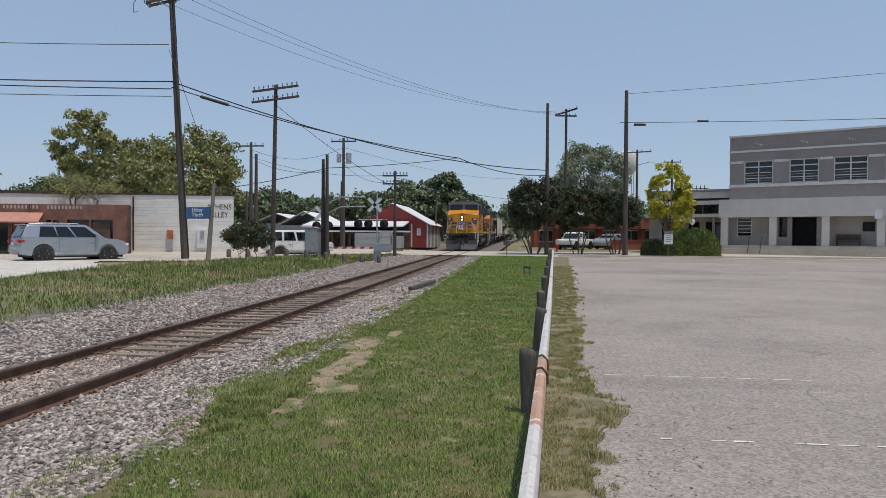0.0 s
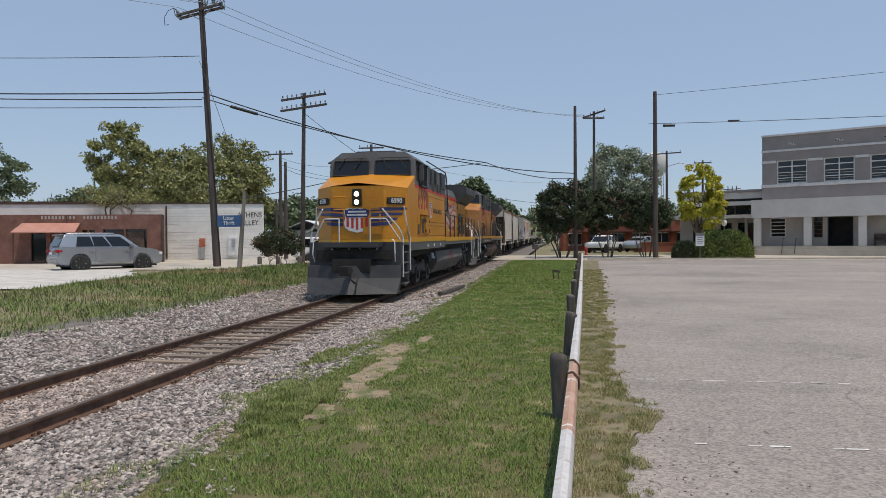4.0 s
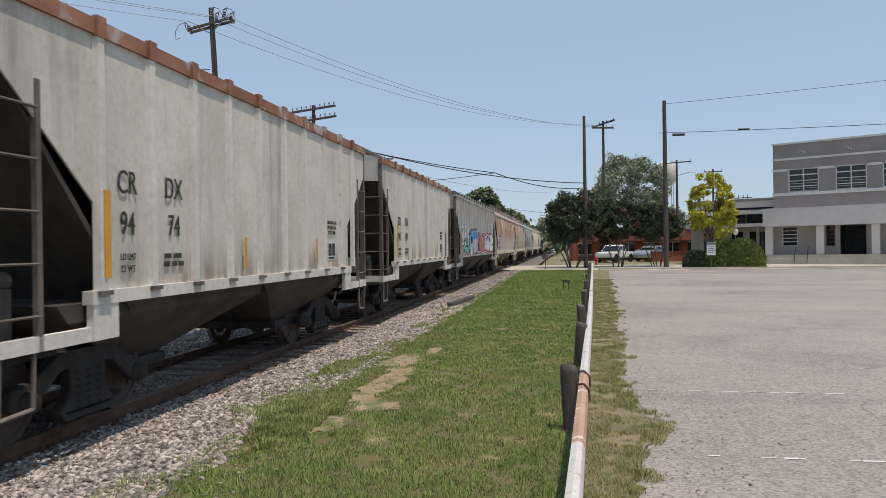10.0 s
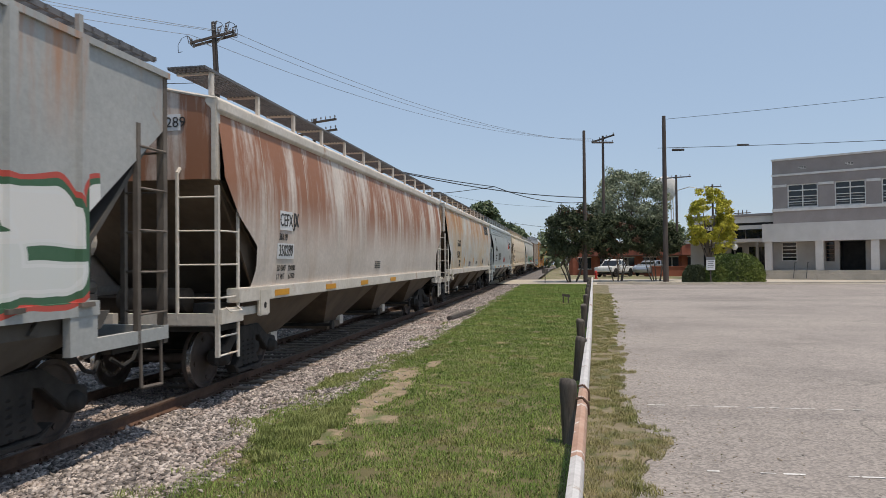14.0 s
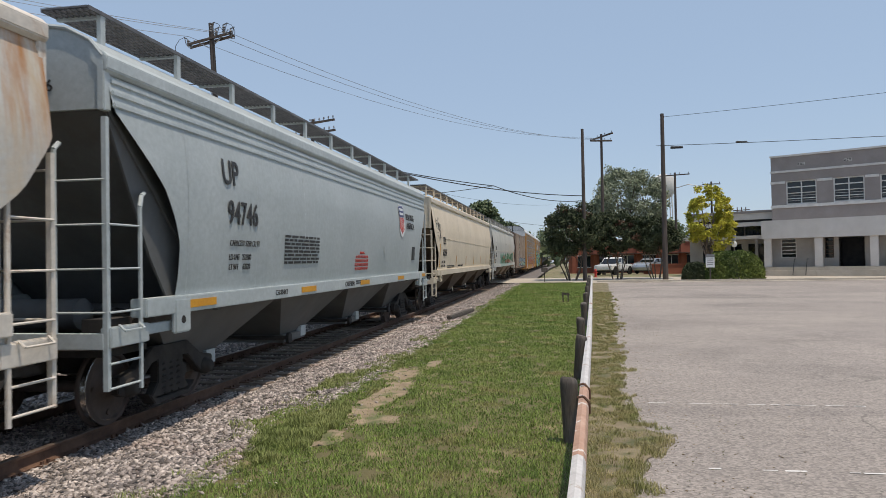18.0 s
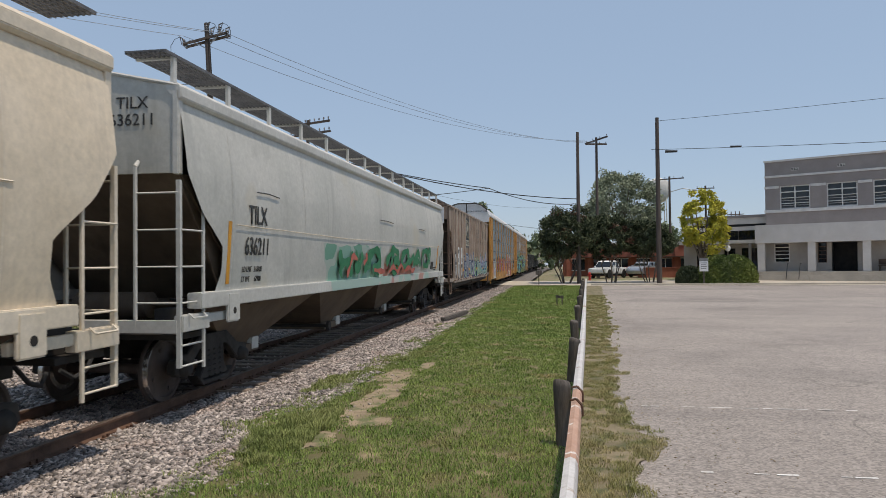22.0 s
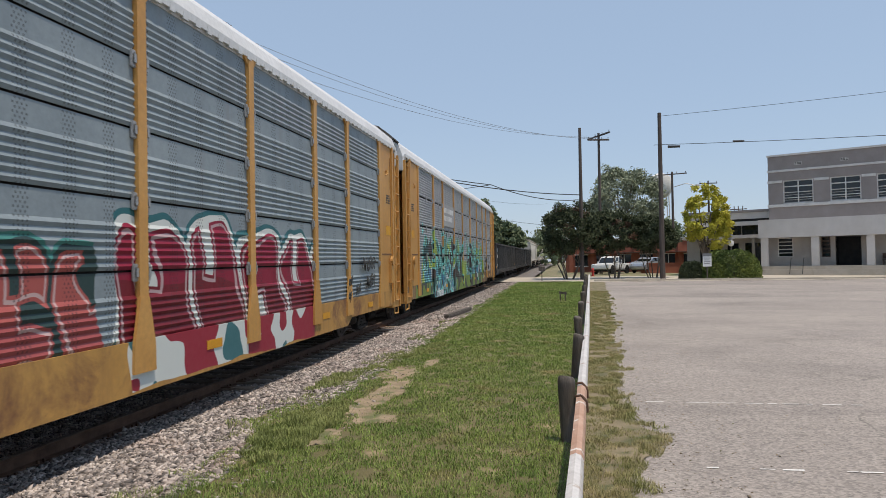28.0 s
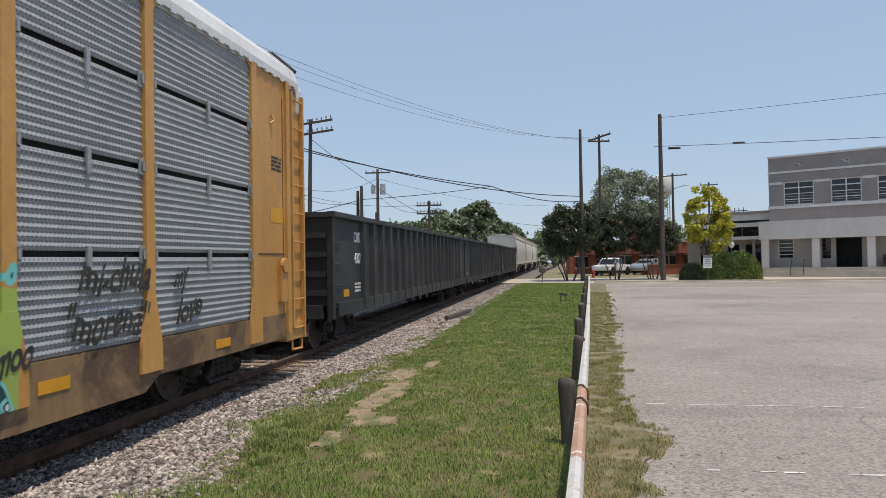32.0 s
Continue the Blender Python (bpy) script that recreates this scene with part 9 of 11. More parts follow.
    part("hood", Shape().prism([(-1.0, 1.7), (-1.0, 3.85), (-0.80, 4.22), (-0.55, hz), (0.55, hz), (0.80, 4.22), (1.0, 3.85), (1.0, 1.7)], "y", 10.5, 17.2), paint, car, "long hood")
    part("hood_roof", Shape().prism([(-1.02, 3.86), (-0.82, 4.24), (-0.56, hz + 0.02), (0.56, hz + 0.02), (0.82, 4.24), (1.02, 3.86)], "y", 10.55, 17.2), M_locogrey, car, "grey hood roof")
    part("hood_red_line", Shape().box(1.0, 1.024, 10.6, 17.2, 3.70, 3.80), M_redline, car, "red stripe")
    for i in range(13):
        y = 10.74 + i * 0.49
        part("hood_door", Shape().box(1.0, 1.014, y, y + 0.465, 1.95, 3.66), paint, car, "tall hood door", bevel=0.004)
        for z in (2.2, 3.3):
            part("door_latch", Shape().box(1.014, 1.03, y + 0.36, y + 0.43, z, z + 0.14), M_locodark, car)
    part("exhaust_stack", Shape().box(-0.42, 0.42, 13.2, 14.3, hz, hz + 0.25), M_locodark, car, bevel=0.03)
    part("air_horn", Shape().lathe([(0.03, 0), (0.05, 0.25), (0.11, 0.36)], (0.25, 11.0, hz + 0.15), "y", 10).lathe([(0.03, 0), (0.05, 0.2), (0.10, 0.3)], (0.0, 11.0, hz + 0.15), "y", 10), M_locodark, car, "air horn cluster")
    part("battery_box", Shape().box(1.16, 1.46, 9.75, 10.9, 1.84, 2.32), paint, car, "box on the walkway", bevel=0.02)
    # radiator section
    part("radiator_body", Shape().box(-1.02, 1.02, 17.2, 20.2, 1.7, 3.75), paint, car)
    part("radiator_wing", Shape().prism([(-1.02, 3.60), (-1.56, 4.12), (-1.56, 4.46), (-1.25, 4.60), (1.25, 4.60), (1.56, 4.46), (1.56, 4.12), (1.02, 3.60)], "y", 16.7, 20.9), M_locodark, car, "flared radiator wing", bevel=0.02)
    for y0, y1 in ((17.4, 18.6), (18.75, 20.0)):
        part("radiator_screen", Shape().add([(1.06, y0, 3.66), (1.06, y1, 3.66), (1.48, y1, 4.08), (1.48, y0, 4.08)], [(0, 1, 2, 3)]), M_black, car, "dark radiator screen", m=pose(0.012, 0, -0.012))
    for i, (y0, y1, z0, z1) in enumerate(((17.3, 17.65, 2.0, 2.5), (17.3, 17.65, 2.6, 3.1), (17.75, 18.1, 2.0, 2.5), (17.75, 18.1, 2.6, 3.1), (18.3, 18.55, 2.0, 3.1), (19.15, 19.4, 2.0, 3.1), (19.55, 19.8, 2.0, 3.1))):
        part("louver_door", Shape().box(1.02, 1.035, y0, y1, z0, z1), M_locodark, car, "dark louver door")
    part("hand_brake_wheel", Shape().lathe([(0.26, 0.0), (0.29, 0.03), (0.26, 0.06)], (1.08, 18.85, 2.75), "x", 20).box(1.05, 1.1, 18.62, 19.08, 2.72, 2.78).box(1.05, 1.1, 18.82, 18.88, 2.5, 3.0), paint, car, "spoked hand brake wheel")
    part("hood_end", Shape().box(-0.98, 0.98, 20.2, 20.35, 1.7, 3.6), paint, car)
    # handrails along the walkway
    for k in (-1, 1):
        part("handrail", Shape().tube([(k * 1.48, 9.7, 2.83), (k * 1.48, L - 0.2, 2.83)], 0.022), M_handrail, car, "long dark handrail")
        for i in range(9):
            y = 9.8 + i * 1.37
            part("stanchion", Shape().beam((k * 1.49, y, 1.55), (k * 1.49, y, 2.83), 0.05, 0.035), M_handrail, car, "handrail stanchion")
    if not old:
        # waving flag painted along the hood
        y0, y1 = 12.1, 16.3

        def wave(u, v):
            return (1.0165, y0 + (y1 - y0) * u + 0.10 * math.sin(5 * v), 3.60 - 0.10 * u - v * (1.50 - 0.12 * u) + 0.13 * math.sin(7.5 * u + 0.6 + v) - 0.05 * math.sin(15 * u))
        for i in range(9):
            a, b = i / 9, (i + 1) / 9
            part("flag_stripe", Shape().sheet(40, 2, lambda u, v: wave(u, a + (b - a) * v)), M_flagred if i % 2 == 0 else M_flagwhite, car, "wavy painted flag stripe")
        part("flag_canton", Shape().sheet(20, 8, lambda u, v: tuple(Vector(wave(u * 0.42, v * 0.52)) + Vector((0.004, 0, 0)))), M_locodark, car, "dark starry flag corner")
        stars = Shape()
        for i in range(6):
            for j in range(5):
                c = Vector(wave(0.035 + 0.068 * i + (0.03 if j % 2 else 0), 0.05 + 0.1 * j)) + Vector((0.008, 0, 0))
                pts = [(c.x, c.y + (0.055 if q % 2 == 0 else 0.022) * math.sin(math.pi * q / 5), c.z + (0.055 if q % 2 == 0 else 0.022) * math.cos(math.pi * q / 5)) for q in range(10)]
                stars.add(pts, [tuple(range(10))])
        part("flag_stars", stars, M_flagwhite, car, "cream stars")
    else:
        # the faded owner's name, as plain tall strokes on worn pale panels
        for i, wide_ in enumerate((0.34, 0.38, 0.10, 0.36, 0.38, 0.0, 0.34, 0.38, 0.36, 0.10, 0.30, 0.10, 0.34)):
            y = 9.72 + 0.505 * i
            lx = 1.152 if y < 10.4 else 1.018
            if wide_ > 0.2:
                part("name_bar", hollow(lx, y, y + wide_, 3.02, 3.62, 0.095), M_redink, car, "faded red owner's name as plain shapes")
            elif wide_:
                part("name_bar", Shape().box(lx, lx + 0.004, y + 0.12, y + 0.12 + wide_, 3.02, 3.62), M_redink, car, "faded red owner's name as plain shapes")
        stencil(car, "UNDER WARRANTY", 0.085, 3.85, 2.66, M_blackink, 1.503, 0.85)
    # tank and trucks
    part("fuel_tank", Shape().prism([(-1.35, 1.26), (-1.42, 0.85), (-1.10, 0.36), (1.10, 0.36), (1.42, 0.85), (1.35, 1.26)], "y", 8.0, 16.0), mat_tank, car, "grey slab-sided fuel tank", bevel=0.03)
    part("tank_gauge", Shape().box(1.38, 1.42, 12.0, 12.08, 0.8, 1.24), M_redline, car, "red fuel gauge")
    part("bell", Shape().lathe([(0.02, 0.24), (0.08, 0.22), (0.11, 0.08), (0.17, 0.0), (0.16, -0.01)], (1.25, 7.6, 1.0), "z", 14), M_galv, car, "bell under the sill", smooth=True)
    part("air_pipe", Shape().tube([(1.2, 2.3, 1.36), (1.2, 7.4, 1.36)], 0.035).tube([(1.15, 16.3, 1.4), (1.15, 20.5, 1.4)], 0.035), M_under, car, "air piping")
    chain = Shape()
    for y0 in (17.3, 18.3):
        for i in range(14):
            u = i / 13
            chain.cyl((1.3, y0 + u * 0.9 - 0.02, 1.42 - 1.5 * u * (1 - u)), (1.3, y0 + u * 0.9 + 0.03, 1.42 - 1.5 * (u + 0.03) * (0.97 - u)), 0.018, 0.018, 5)
    part("chain", chain, M_galv, car, "slack safety chain")
    loco_truck(car, 4.6, M_locotruck)
    loco_truck(car, 17.9, M_locotruck)
    for y in (5.2, 6.6, 8.1):
        part("sill_tag", Shape().box(1.526, 1.532, y, y + 0.2, 1.5, 1.6), M_placard, car, "small white placard")
    CARS.append((car, off))
    return car


locomotive("locomotive", "yellow and grey diesel locomotive with a painted flag", 59.3, "6590", M_yellow, False, M_tankgrey)
locomotive("locomotive", "grimy faded orange diesel locomotive, second in line", 81.05, "6497", M_yellow_old, True, M_tankbrown)


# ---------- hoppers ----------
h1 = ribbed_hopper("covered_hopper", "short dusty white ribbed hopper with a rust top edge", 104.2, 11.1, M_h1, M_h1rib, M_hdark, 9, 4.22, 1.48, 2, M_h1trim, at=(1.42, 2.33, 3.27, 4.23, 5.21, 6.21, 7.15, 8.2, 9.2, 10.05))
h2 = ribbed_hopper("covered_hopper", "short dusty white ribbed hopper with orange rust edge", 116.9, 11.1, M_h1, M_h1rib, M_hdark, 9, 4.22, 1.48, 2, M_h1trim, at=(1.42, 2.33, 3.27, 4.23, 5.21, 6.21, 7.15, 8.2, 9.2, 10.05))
for car, a, b in ((h1, "94", "74"), (h2, "94", "89")):
    stencil(car, "CR", 0.26, 1.88, 2.62, wide=0.75)
    stencil(car, "DX", 0.26, 2.80, 2.62, wide=0.75)
    stencil(car, a, 0.26, 1.88, 2.18, wide=0.75)
    stencil(car, b, 0.26, 2.80, 2.18, wide=0.75)
    stencil(car, "LD LMT", 0.075, 1.88, 1.83, wide=0.8)
    stencil(car, "LT WT", 0.075, 1.88, 1.70, wide=0.8)
    bars(car, 2.58, 3.0, 1.80, 0.06, 2, M_blackink, rows=2)
    stencil(car, "EXW 10-8  H 4-8\nEW 9-8  H 14-6\nCU FT 2980", 0.075, 8.65, 2.30, wide=0.8)
    part("data_panel", Shape().box(1.546, 1.551, 8.42, 8.88, 1.66, 2.02), M_placard, car, "white data panel")
    part("data_panel", Shape().box(1.551, 1.554, 8.45, 8.64, 1.74, 1.99).box(1.551, 1.554, 8.67, 8.85, 1.74, 1.99).box(1.551, 1.554, 8.45, 8.85, 1.68, 1.72), M_blackink, car, "black lubrication record")
    letters("CRDX %s%s" % (a, b), 0.17, M_blackink, car, pose(0.45, 0.012, 3.90, 90, 0, 0), "stencilled car number")
    reflectors(car, (1.42,), 1.62, 1.605, 0.10, 0.9)
    reflectors(car, (4.6, 7.6), 1.62, 1.605, 0.07, 0.45)
kw = ribbed_hopper("covered_hopper", "light grey ribbed hopper covered in bright graffiti", 129.4, 16.8, M_kw, M_kw, M_kwdark, 16, 4.13, 1.50, 3, None, end_in=1.4, low=0.5, edge_walk=True)
for i, (a, b) in enumerate((("K", "15"), ("W", "44"), ("T", "2"))):
    y = 1.98 + 0.85 * i
    part("placard", Shape().box(1.546, 1.552, y - 0.28, y + 0.28, 1.95, 2.85), M_placard, kw, "white number placard")
    stencil(kw, a, 0.22, y, 2.62, x=1.556)
    stencil(kw, b, 0.22, y, 2.18, x=1.556)
part("placard", Shape().box(-0.05, 0.35, 0.008, 0.02, 3.62, 3.95), M_placard, kw, "white number placard")
letters("KWT 15442", 0.17, M_blackink, kw, pose(0.55, 0.005, 3.76, 90, 0, 0), "stencilled car number")
reflectors(kw, (1.44,), 1.6, 1.606, 0.09, 0.95)
reflectors(kw, (8.55,), 1.55, 1.606, 0.09, 0.8)

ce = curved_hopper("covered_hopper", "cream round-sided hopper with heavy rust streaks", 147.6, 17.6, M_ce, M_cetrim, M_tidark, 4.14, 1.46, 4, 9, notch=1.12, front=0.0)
part("placard", Shape().box(1.575, 1.582, 1.95, 2.48, 2.42, 2.74).box(1.575, 1.582, 1.86, 2.58, 1.94, 2.20), M_placard, ce, "white number placard")
stencil(ce, "CEFX", 0.22, 2.21, 2.58, x=1.586, wide=0.75)
stencil(ce, "350289", 0.20, 2.22, 2.07, x=1.586, wide=0.75)
stencil(ce, "JX", 0.24, 2.66, 2.60, x=1.578, wide=0.75, bold=0.006)
stencil(ce, "30119", 0.12, 2.1, 2.30, x=1.578, wide=0.85)
stencil(ce, "LD LMT   224100", 0.10, 2.30, 1.78, x=1.575, wide=0.8)
stencil(ce, "LT WT      61900", 0.10, 2.30, 1.64, x=1.57, wide=0.8)
part("placard", Shape().box(-0.1, 0.9, 0.012, 0.020, 3.75, 3.98), M_placard, ce, "white number placard")
letters("CEFX 350289", 0.15, M_blackink, ce, pose(0.4, 0.010, 3.86, 90, 0, 0), "stencilled car number")
reflectors(ce, (1.7, 4.2, 6.6, 9.4), 1.34, 1.572, 0.6)
bars(ce, 8.0, 8.5, 1.85, 0.03, 3, M_blackink, 1.576, 4)

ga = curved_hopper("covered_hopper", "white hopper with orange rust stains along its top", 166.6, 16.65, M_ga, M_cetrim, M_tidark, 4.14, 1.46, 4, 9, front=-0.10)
stencil(ga, "GACX", 0.30, 3.1, 2.62, x=1.578, wide=0.85)
stencil(ga, "51724", 0.30, 3.0, 2.12, x=1.578, wide=0.85)
stencil(ga, "223200", 0.12, 3.4, 1.82, x=1.576, wide=0.85)
stencil(ga, "62800", 0.12, 3.4, 1.66, x=1.574, wide=0.85)
for y in (4.9, 8.2, 11.6):
    part("reflector", Shape().box(1.575, 1.581, y, y + 0.09, 1.6, 1.98), M_orange, ga, "amber reflector strip")
for y in (13.55, 14.03, 14.51, 14.99):
    part("owner_mark", hollow(1.572, y, y + 0.42, 3.38, 3.86, 0.135), M_blackink, ga, "bold black owner's mark as a plain shape")
bars(ga, 6.5, 7.15, 1.80, 0.04, 3, M_navy, 1.575, 4)
bars(ga, 9.3, 9.8, 1.78, 0.03, 3, M_blackink, 1.575, 3)
part("placard", Shape().box(1.575, 1.58, 12.3, 12.6, 1.7, 1.95), M_blackink, ga, "dark data panel")

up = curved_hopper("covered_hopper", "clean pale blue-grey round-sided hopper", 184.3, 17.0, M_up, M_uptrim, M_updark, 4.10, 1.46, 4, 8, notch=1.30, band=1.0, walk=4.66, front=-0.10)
stencil(up, "UP", 0.36, 2.55, 3.16, x=1.585, wide=0.85, bold=0.006)
stencil(up, "94746", 0.34, 2.92, 2.60, x=1.586, wide=0.85, bold=0.006)
stencil(up, "CAPACITY 5250 CU FT", 0.09, 3.0, 2.18, x=1.58, wide=0.8)
stencil(up, "LD LMT   222500", 0.09, 2.85, 1.98, x=1.578, wide=0.8)
stencil(up, "LT WT     63520", 0.09, 2.85, 1.84, x=1.576, wide=0.8)
bars(up, 4.5, 6.2, 2.32, 0.04, 3, M_blackink, 1.58, 8)
letters("UP", 0.17, M_blackink, up, pose(0.6, -0.085, 4.08, 90, 0, 0), "stencilled car number")
letters("94746", 0.135, M_blackink, up, pose(0.6, -0.085, 3.83, 90, 0, 0), "stencilled car number")
stencil(up, "WARNING\nDO NOT APPLY VIBRATORS\nTO ANY PART OF CAR BODY\nEXCEPT VIBRATOR BRACKETS\nUSE ON LOADED CAR ONLY", 0.066, 9.16, 1.90, M_redink, 1.576, 0.90, 0, "red warning notice")
shield(up, 13.25, 3.05, 0.62, 0.95, "x", 1.585)
stencil(up, "BUILDING\nAMERICA", 0.19, 14.35, 3.05, x=1.587, wide=0.95, bold=0.004, label="black slogan lettering")
stencil(up, "CAUTION:", 0.11, 8.1, 1.40, x=1.574, wide=0.95)
bars(up, 8.55, 9.4, 1.43, 0.03, 2, M_blackink, 1.572, 2)
stencil(up, "CH-00-012", 0.09, 4.3, 1.40, x=1.574, wide=0.9)
reflectors(up, (1.3, 5.2, 8.9, 12.6, 15.8), 1.35, 1.572, 0.75)
part("placard", Shape().box(1.578, 1.583, 14.6, 15.0, 1.9, 2.3), M_blackink, up, "black data panel")
part("diamond_mark", Shape().add([(1.584, 11.25, 2.0), (1.584, 11.35, 2.15), (1.584, 11.25, 2.3), (1.584, 11.15, 2.15)], [(0, 1, 2, 3)]), M_uptrim, up, "small diamond stencil")

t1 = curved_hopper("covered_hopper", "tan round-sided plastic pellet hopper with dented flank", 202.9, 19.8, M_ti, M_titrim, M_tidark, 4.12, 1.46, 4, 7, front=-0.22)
stencil(t1, "TILX", 0.30, 2.05, 2.62, x=1.584, wide=0.8, bold=0.004)
stencil(t1, "642534", 0.28, 2.15, 2.16, x=1.584, wide=0.8, bold=0.004)
stencil(t1, "LD LMT   216400", 0.10, 1.9, 1.80, x=1.578, wide=0.8)
stencil(t1, "LT WT      69600", 0.10, 1.9, 1.64, x=1.574, wide=0.8)
letters("TILX\n642534", 0.16, M_blackink, t1, pose(0.75, -0.205, 3.84, 90, 0, 0), "stencilled car number")
tag = Shape()
for run_ in (((0.30, 3.10), (0.42, 3.42), (0.34, 3.30), (0.60, 3.38)), ((0.36, 3.22), (0.56, 3.25)), ((0.72, 3.40), (0.60, 3.28), (0.72, 3.18), (0.58, 3.05)), ((0.78, 3.00), (0.86, 3.30), (0.96, 2.96)), ((0.80, 3.12), (0.98, 3.10)),
             ((1.02, 3.26), (1.08, 3.08), (1.22, 3.24)), ((1.20, 3.26), (1.14, 2.78), (0.98, 2.62), (0.92, 2.74), (1.10, 2.86), (1.26, 2.72)), ((0.84, 3.44), (0.90, 3.48), (0.92, 3.42), (0.85, 3.44)), ((0.52, 2.92), (0.66, 2.90)), ((0.60, 2.80), (0.74, 2.78))):
    tag.tube([(1.575, y, z) for y, z in run_], 0.013, 4)
part("spray_tag", tag, M_blackink, t1, "black scrawled spray tag")
part("reflector", Shape().box(1.577, 1.582, 1.05, 1.15, 1.6, 2.5), M_orange, t1, "amber reflector strip")
for y in (5.2, 8.3, 11.2, 14.2, 17.0):
    part("reflector", Shape().box(1.576, 1.582, y, y + 0.09, 1.62, 2.05), M_orange, t1, "amber reflector strip")
stencil(t1, "DO NOT HAMMER. USE VIBRATORS.", 0.07, 6.6, 1.62, x=1.575, wide=0.95)
bars(t1, 2.9, 4.8, 1.62, 0.04, 3, M_blackink, 1.574, 2)
part("dent_ridge", Shape().tube([(1.575, 2.0, 2.72), (1.578, 9.0, 2.68), (1.575, 18.5, 2.62)], 0.010, 4), M_titrim, t1, "long dented seam")

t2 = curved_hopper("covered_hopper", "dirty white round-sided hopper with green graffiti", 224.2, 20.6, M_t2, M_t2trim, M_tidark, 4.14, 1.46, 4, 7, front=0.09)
stencil(t2, "TILX", 0.30, 2.25, 2.62, x=1.584, wide=0.8, bold=0.004)
stencil(t2, "636211", 0.28, 2.25, 2.14, x=1.584, wide=0.8, bold=0.004)
stencil(t2, "LD LMT   218100", 0.09, 2.1, 1.80, x=1.578, wide=0.8)
stencil(t2, "LT WT      67900", 0.09, 2.1, 1.65, x=1.574, wide=0.8)
letters("TILX\n636211", 0.16, M_blackink, t2, pose(0.80, 0.105, 3.86, 90, 0, 0), "stencilled car number")
part("reflector", Shape().box(1.577, 1.582, 1.25, 1.35, 1.6, 2.5), M_orange, t2, "amber reflector strip")
part("reflector", Shape().box(1.577, 1.582, 12.0, 12.1, 1.6, 2.1), M_orange, t2, "amber reflector strip")

part("data_plate", Shape().box(1.570, 1.584, 17.56, 17.80, 1.62, 1.89).box(1.570, 1.584, 17.82, 18.06, 1.62, 1.89), M_blackink, t2, "black consolidated stencil panel")
bars(t2, 18.12, 18.66, 1.64, 0.05, 3, M_blackink, 1.578, 2)
part("reflector", Shape().prism([(18.70, 1.62), (18.79, 1.62), (19.05, 2.50), (18.96, 2.50)], "x", 1.575, 1.592), M_orange, t2, "amber reflector strip")


def spray(car, name, runs, width, mat, label, lift=0.003):
    """Broad sprayed strokes laid on a hopper's side; each run: points (y, z), smoothed to a curve and swelling a little along it."""
    s = Shape()
    for q, run_ in enumerate(runs):
        p = [Vector((0, *a)) for a in run_]
        p = [p[0] * 2 - p[1]] + p + [p[-1] * 2 - p[-2]]
        line = []
        for i in range(1, len(p) - 2):
            for j in range(6):
                u = j / 6
                line.append(0.5 * (2 * p[i] + (p[i + 1] - p[i - 1]) * u + (2 * p[i - 1] - 5 * p[i] + 4 * p[i + 1] - p[i + 2]) * u * u + (3 * p[i] - p[i - 1] - 3 * p[i + 1] + p[i + 2]) * u ** 3))
        line.append(p[-2])
        vs, fs = [], []
        for i, c in enumerate(line):
            d = (line[min(i + 1, len(line) - 1)] - line[max(i - 1, 0)]).normalized()
            w = 0.5 * width * (0.82 + 0.25 * math.sin(i * 0.7 + q)) * (0.55 if i in (0, len(line) - 1) else 1)
            for sg in (-1, 1):
                v = c + Vector((0, -d.z, d.y)) * w * sg
                vs.append((1.5645 + 0.0105 * v.z - 0.017 + lift + 0.010 + 0.0008 * q, v.y, v.z))
            if i:
                fs.append((2 * i - 2, 2 * i - 1, 2 * i + 1, 2 * i))
        s.add(vs, fs)
    part(name, s, mat, car, label)


GREEN = [((6.4, 2.16), (6.5, 1.8), (6.4, 1.62)), ((6.45, 1.86), (6.8, 1.9), (7.2, 1.84)), ((7.4, 2.1), (7.15, 1.8), (7.3, 1.6)),
         ((7.6, 2.16), (7.75, 1.9), (7.55, 1.78), (7.9, 1.8), (8.2, 2.1)), ((8.3, 1.86), (8.9, 2.08), (9.45, 2.2), (9.86, 2.0), (9.75, 1.82), (9.1, 1.74)), ((8.7, 2.06), (8.8, 1.84), (8.3, 1.72)), ((9.1, 1.78), (9.5, 1.66), (9.7, 1.58)),
         ((10.5, 1.86), (11.0, 2.1), (11.4, 2.24), (11.9, 2.14), (11.9, 1.98), (11.4, 1.92)), ((11.3, 2.2), (11.2, 1.9), (11.0, 1.66)), ((11.4, 1.94), (12.0, 1.84), (11.9, 1.66), (11.2, 1.64)),
         ((12.3, 1.9), (12.6, 2.1), (13.2, 2.22), (13.4, 2.0), (13.2, 1.8), (12.6, 1.76), (12.4, 1.9)), ((13.2, 2.24), (13.5, 1.9), (14.2, 2.1)),
         ((14.1, 1.76), (14.4, 2.0), (14.9, 2.18), (15.2, 1.96), (15.1, 1.74)), ((14.4, 1.9), (15.1, 1.92)), ((15.7, 2.22), (15.8, 1.76)), ((15.6, 2.2), (16.4, 2.26), (16.8, 2.02), (16.5, 1.78), (15.8, 1.76)), ((16.6, 2.2), (17.05, 2.28), (16.95, 1.8))]
spray(t2, "spray_letters", GREEN, 0.27, M_spraygreen, "forest green sprayed letters")
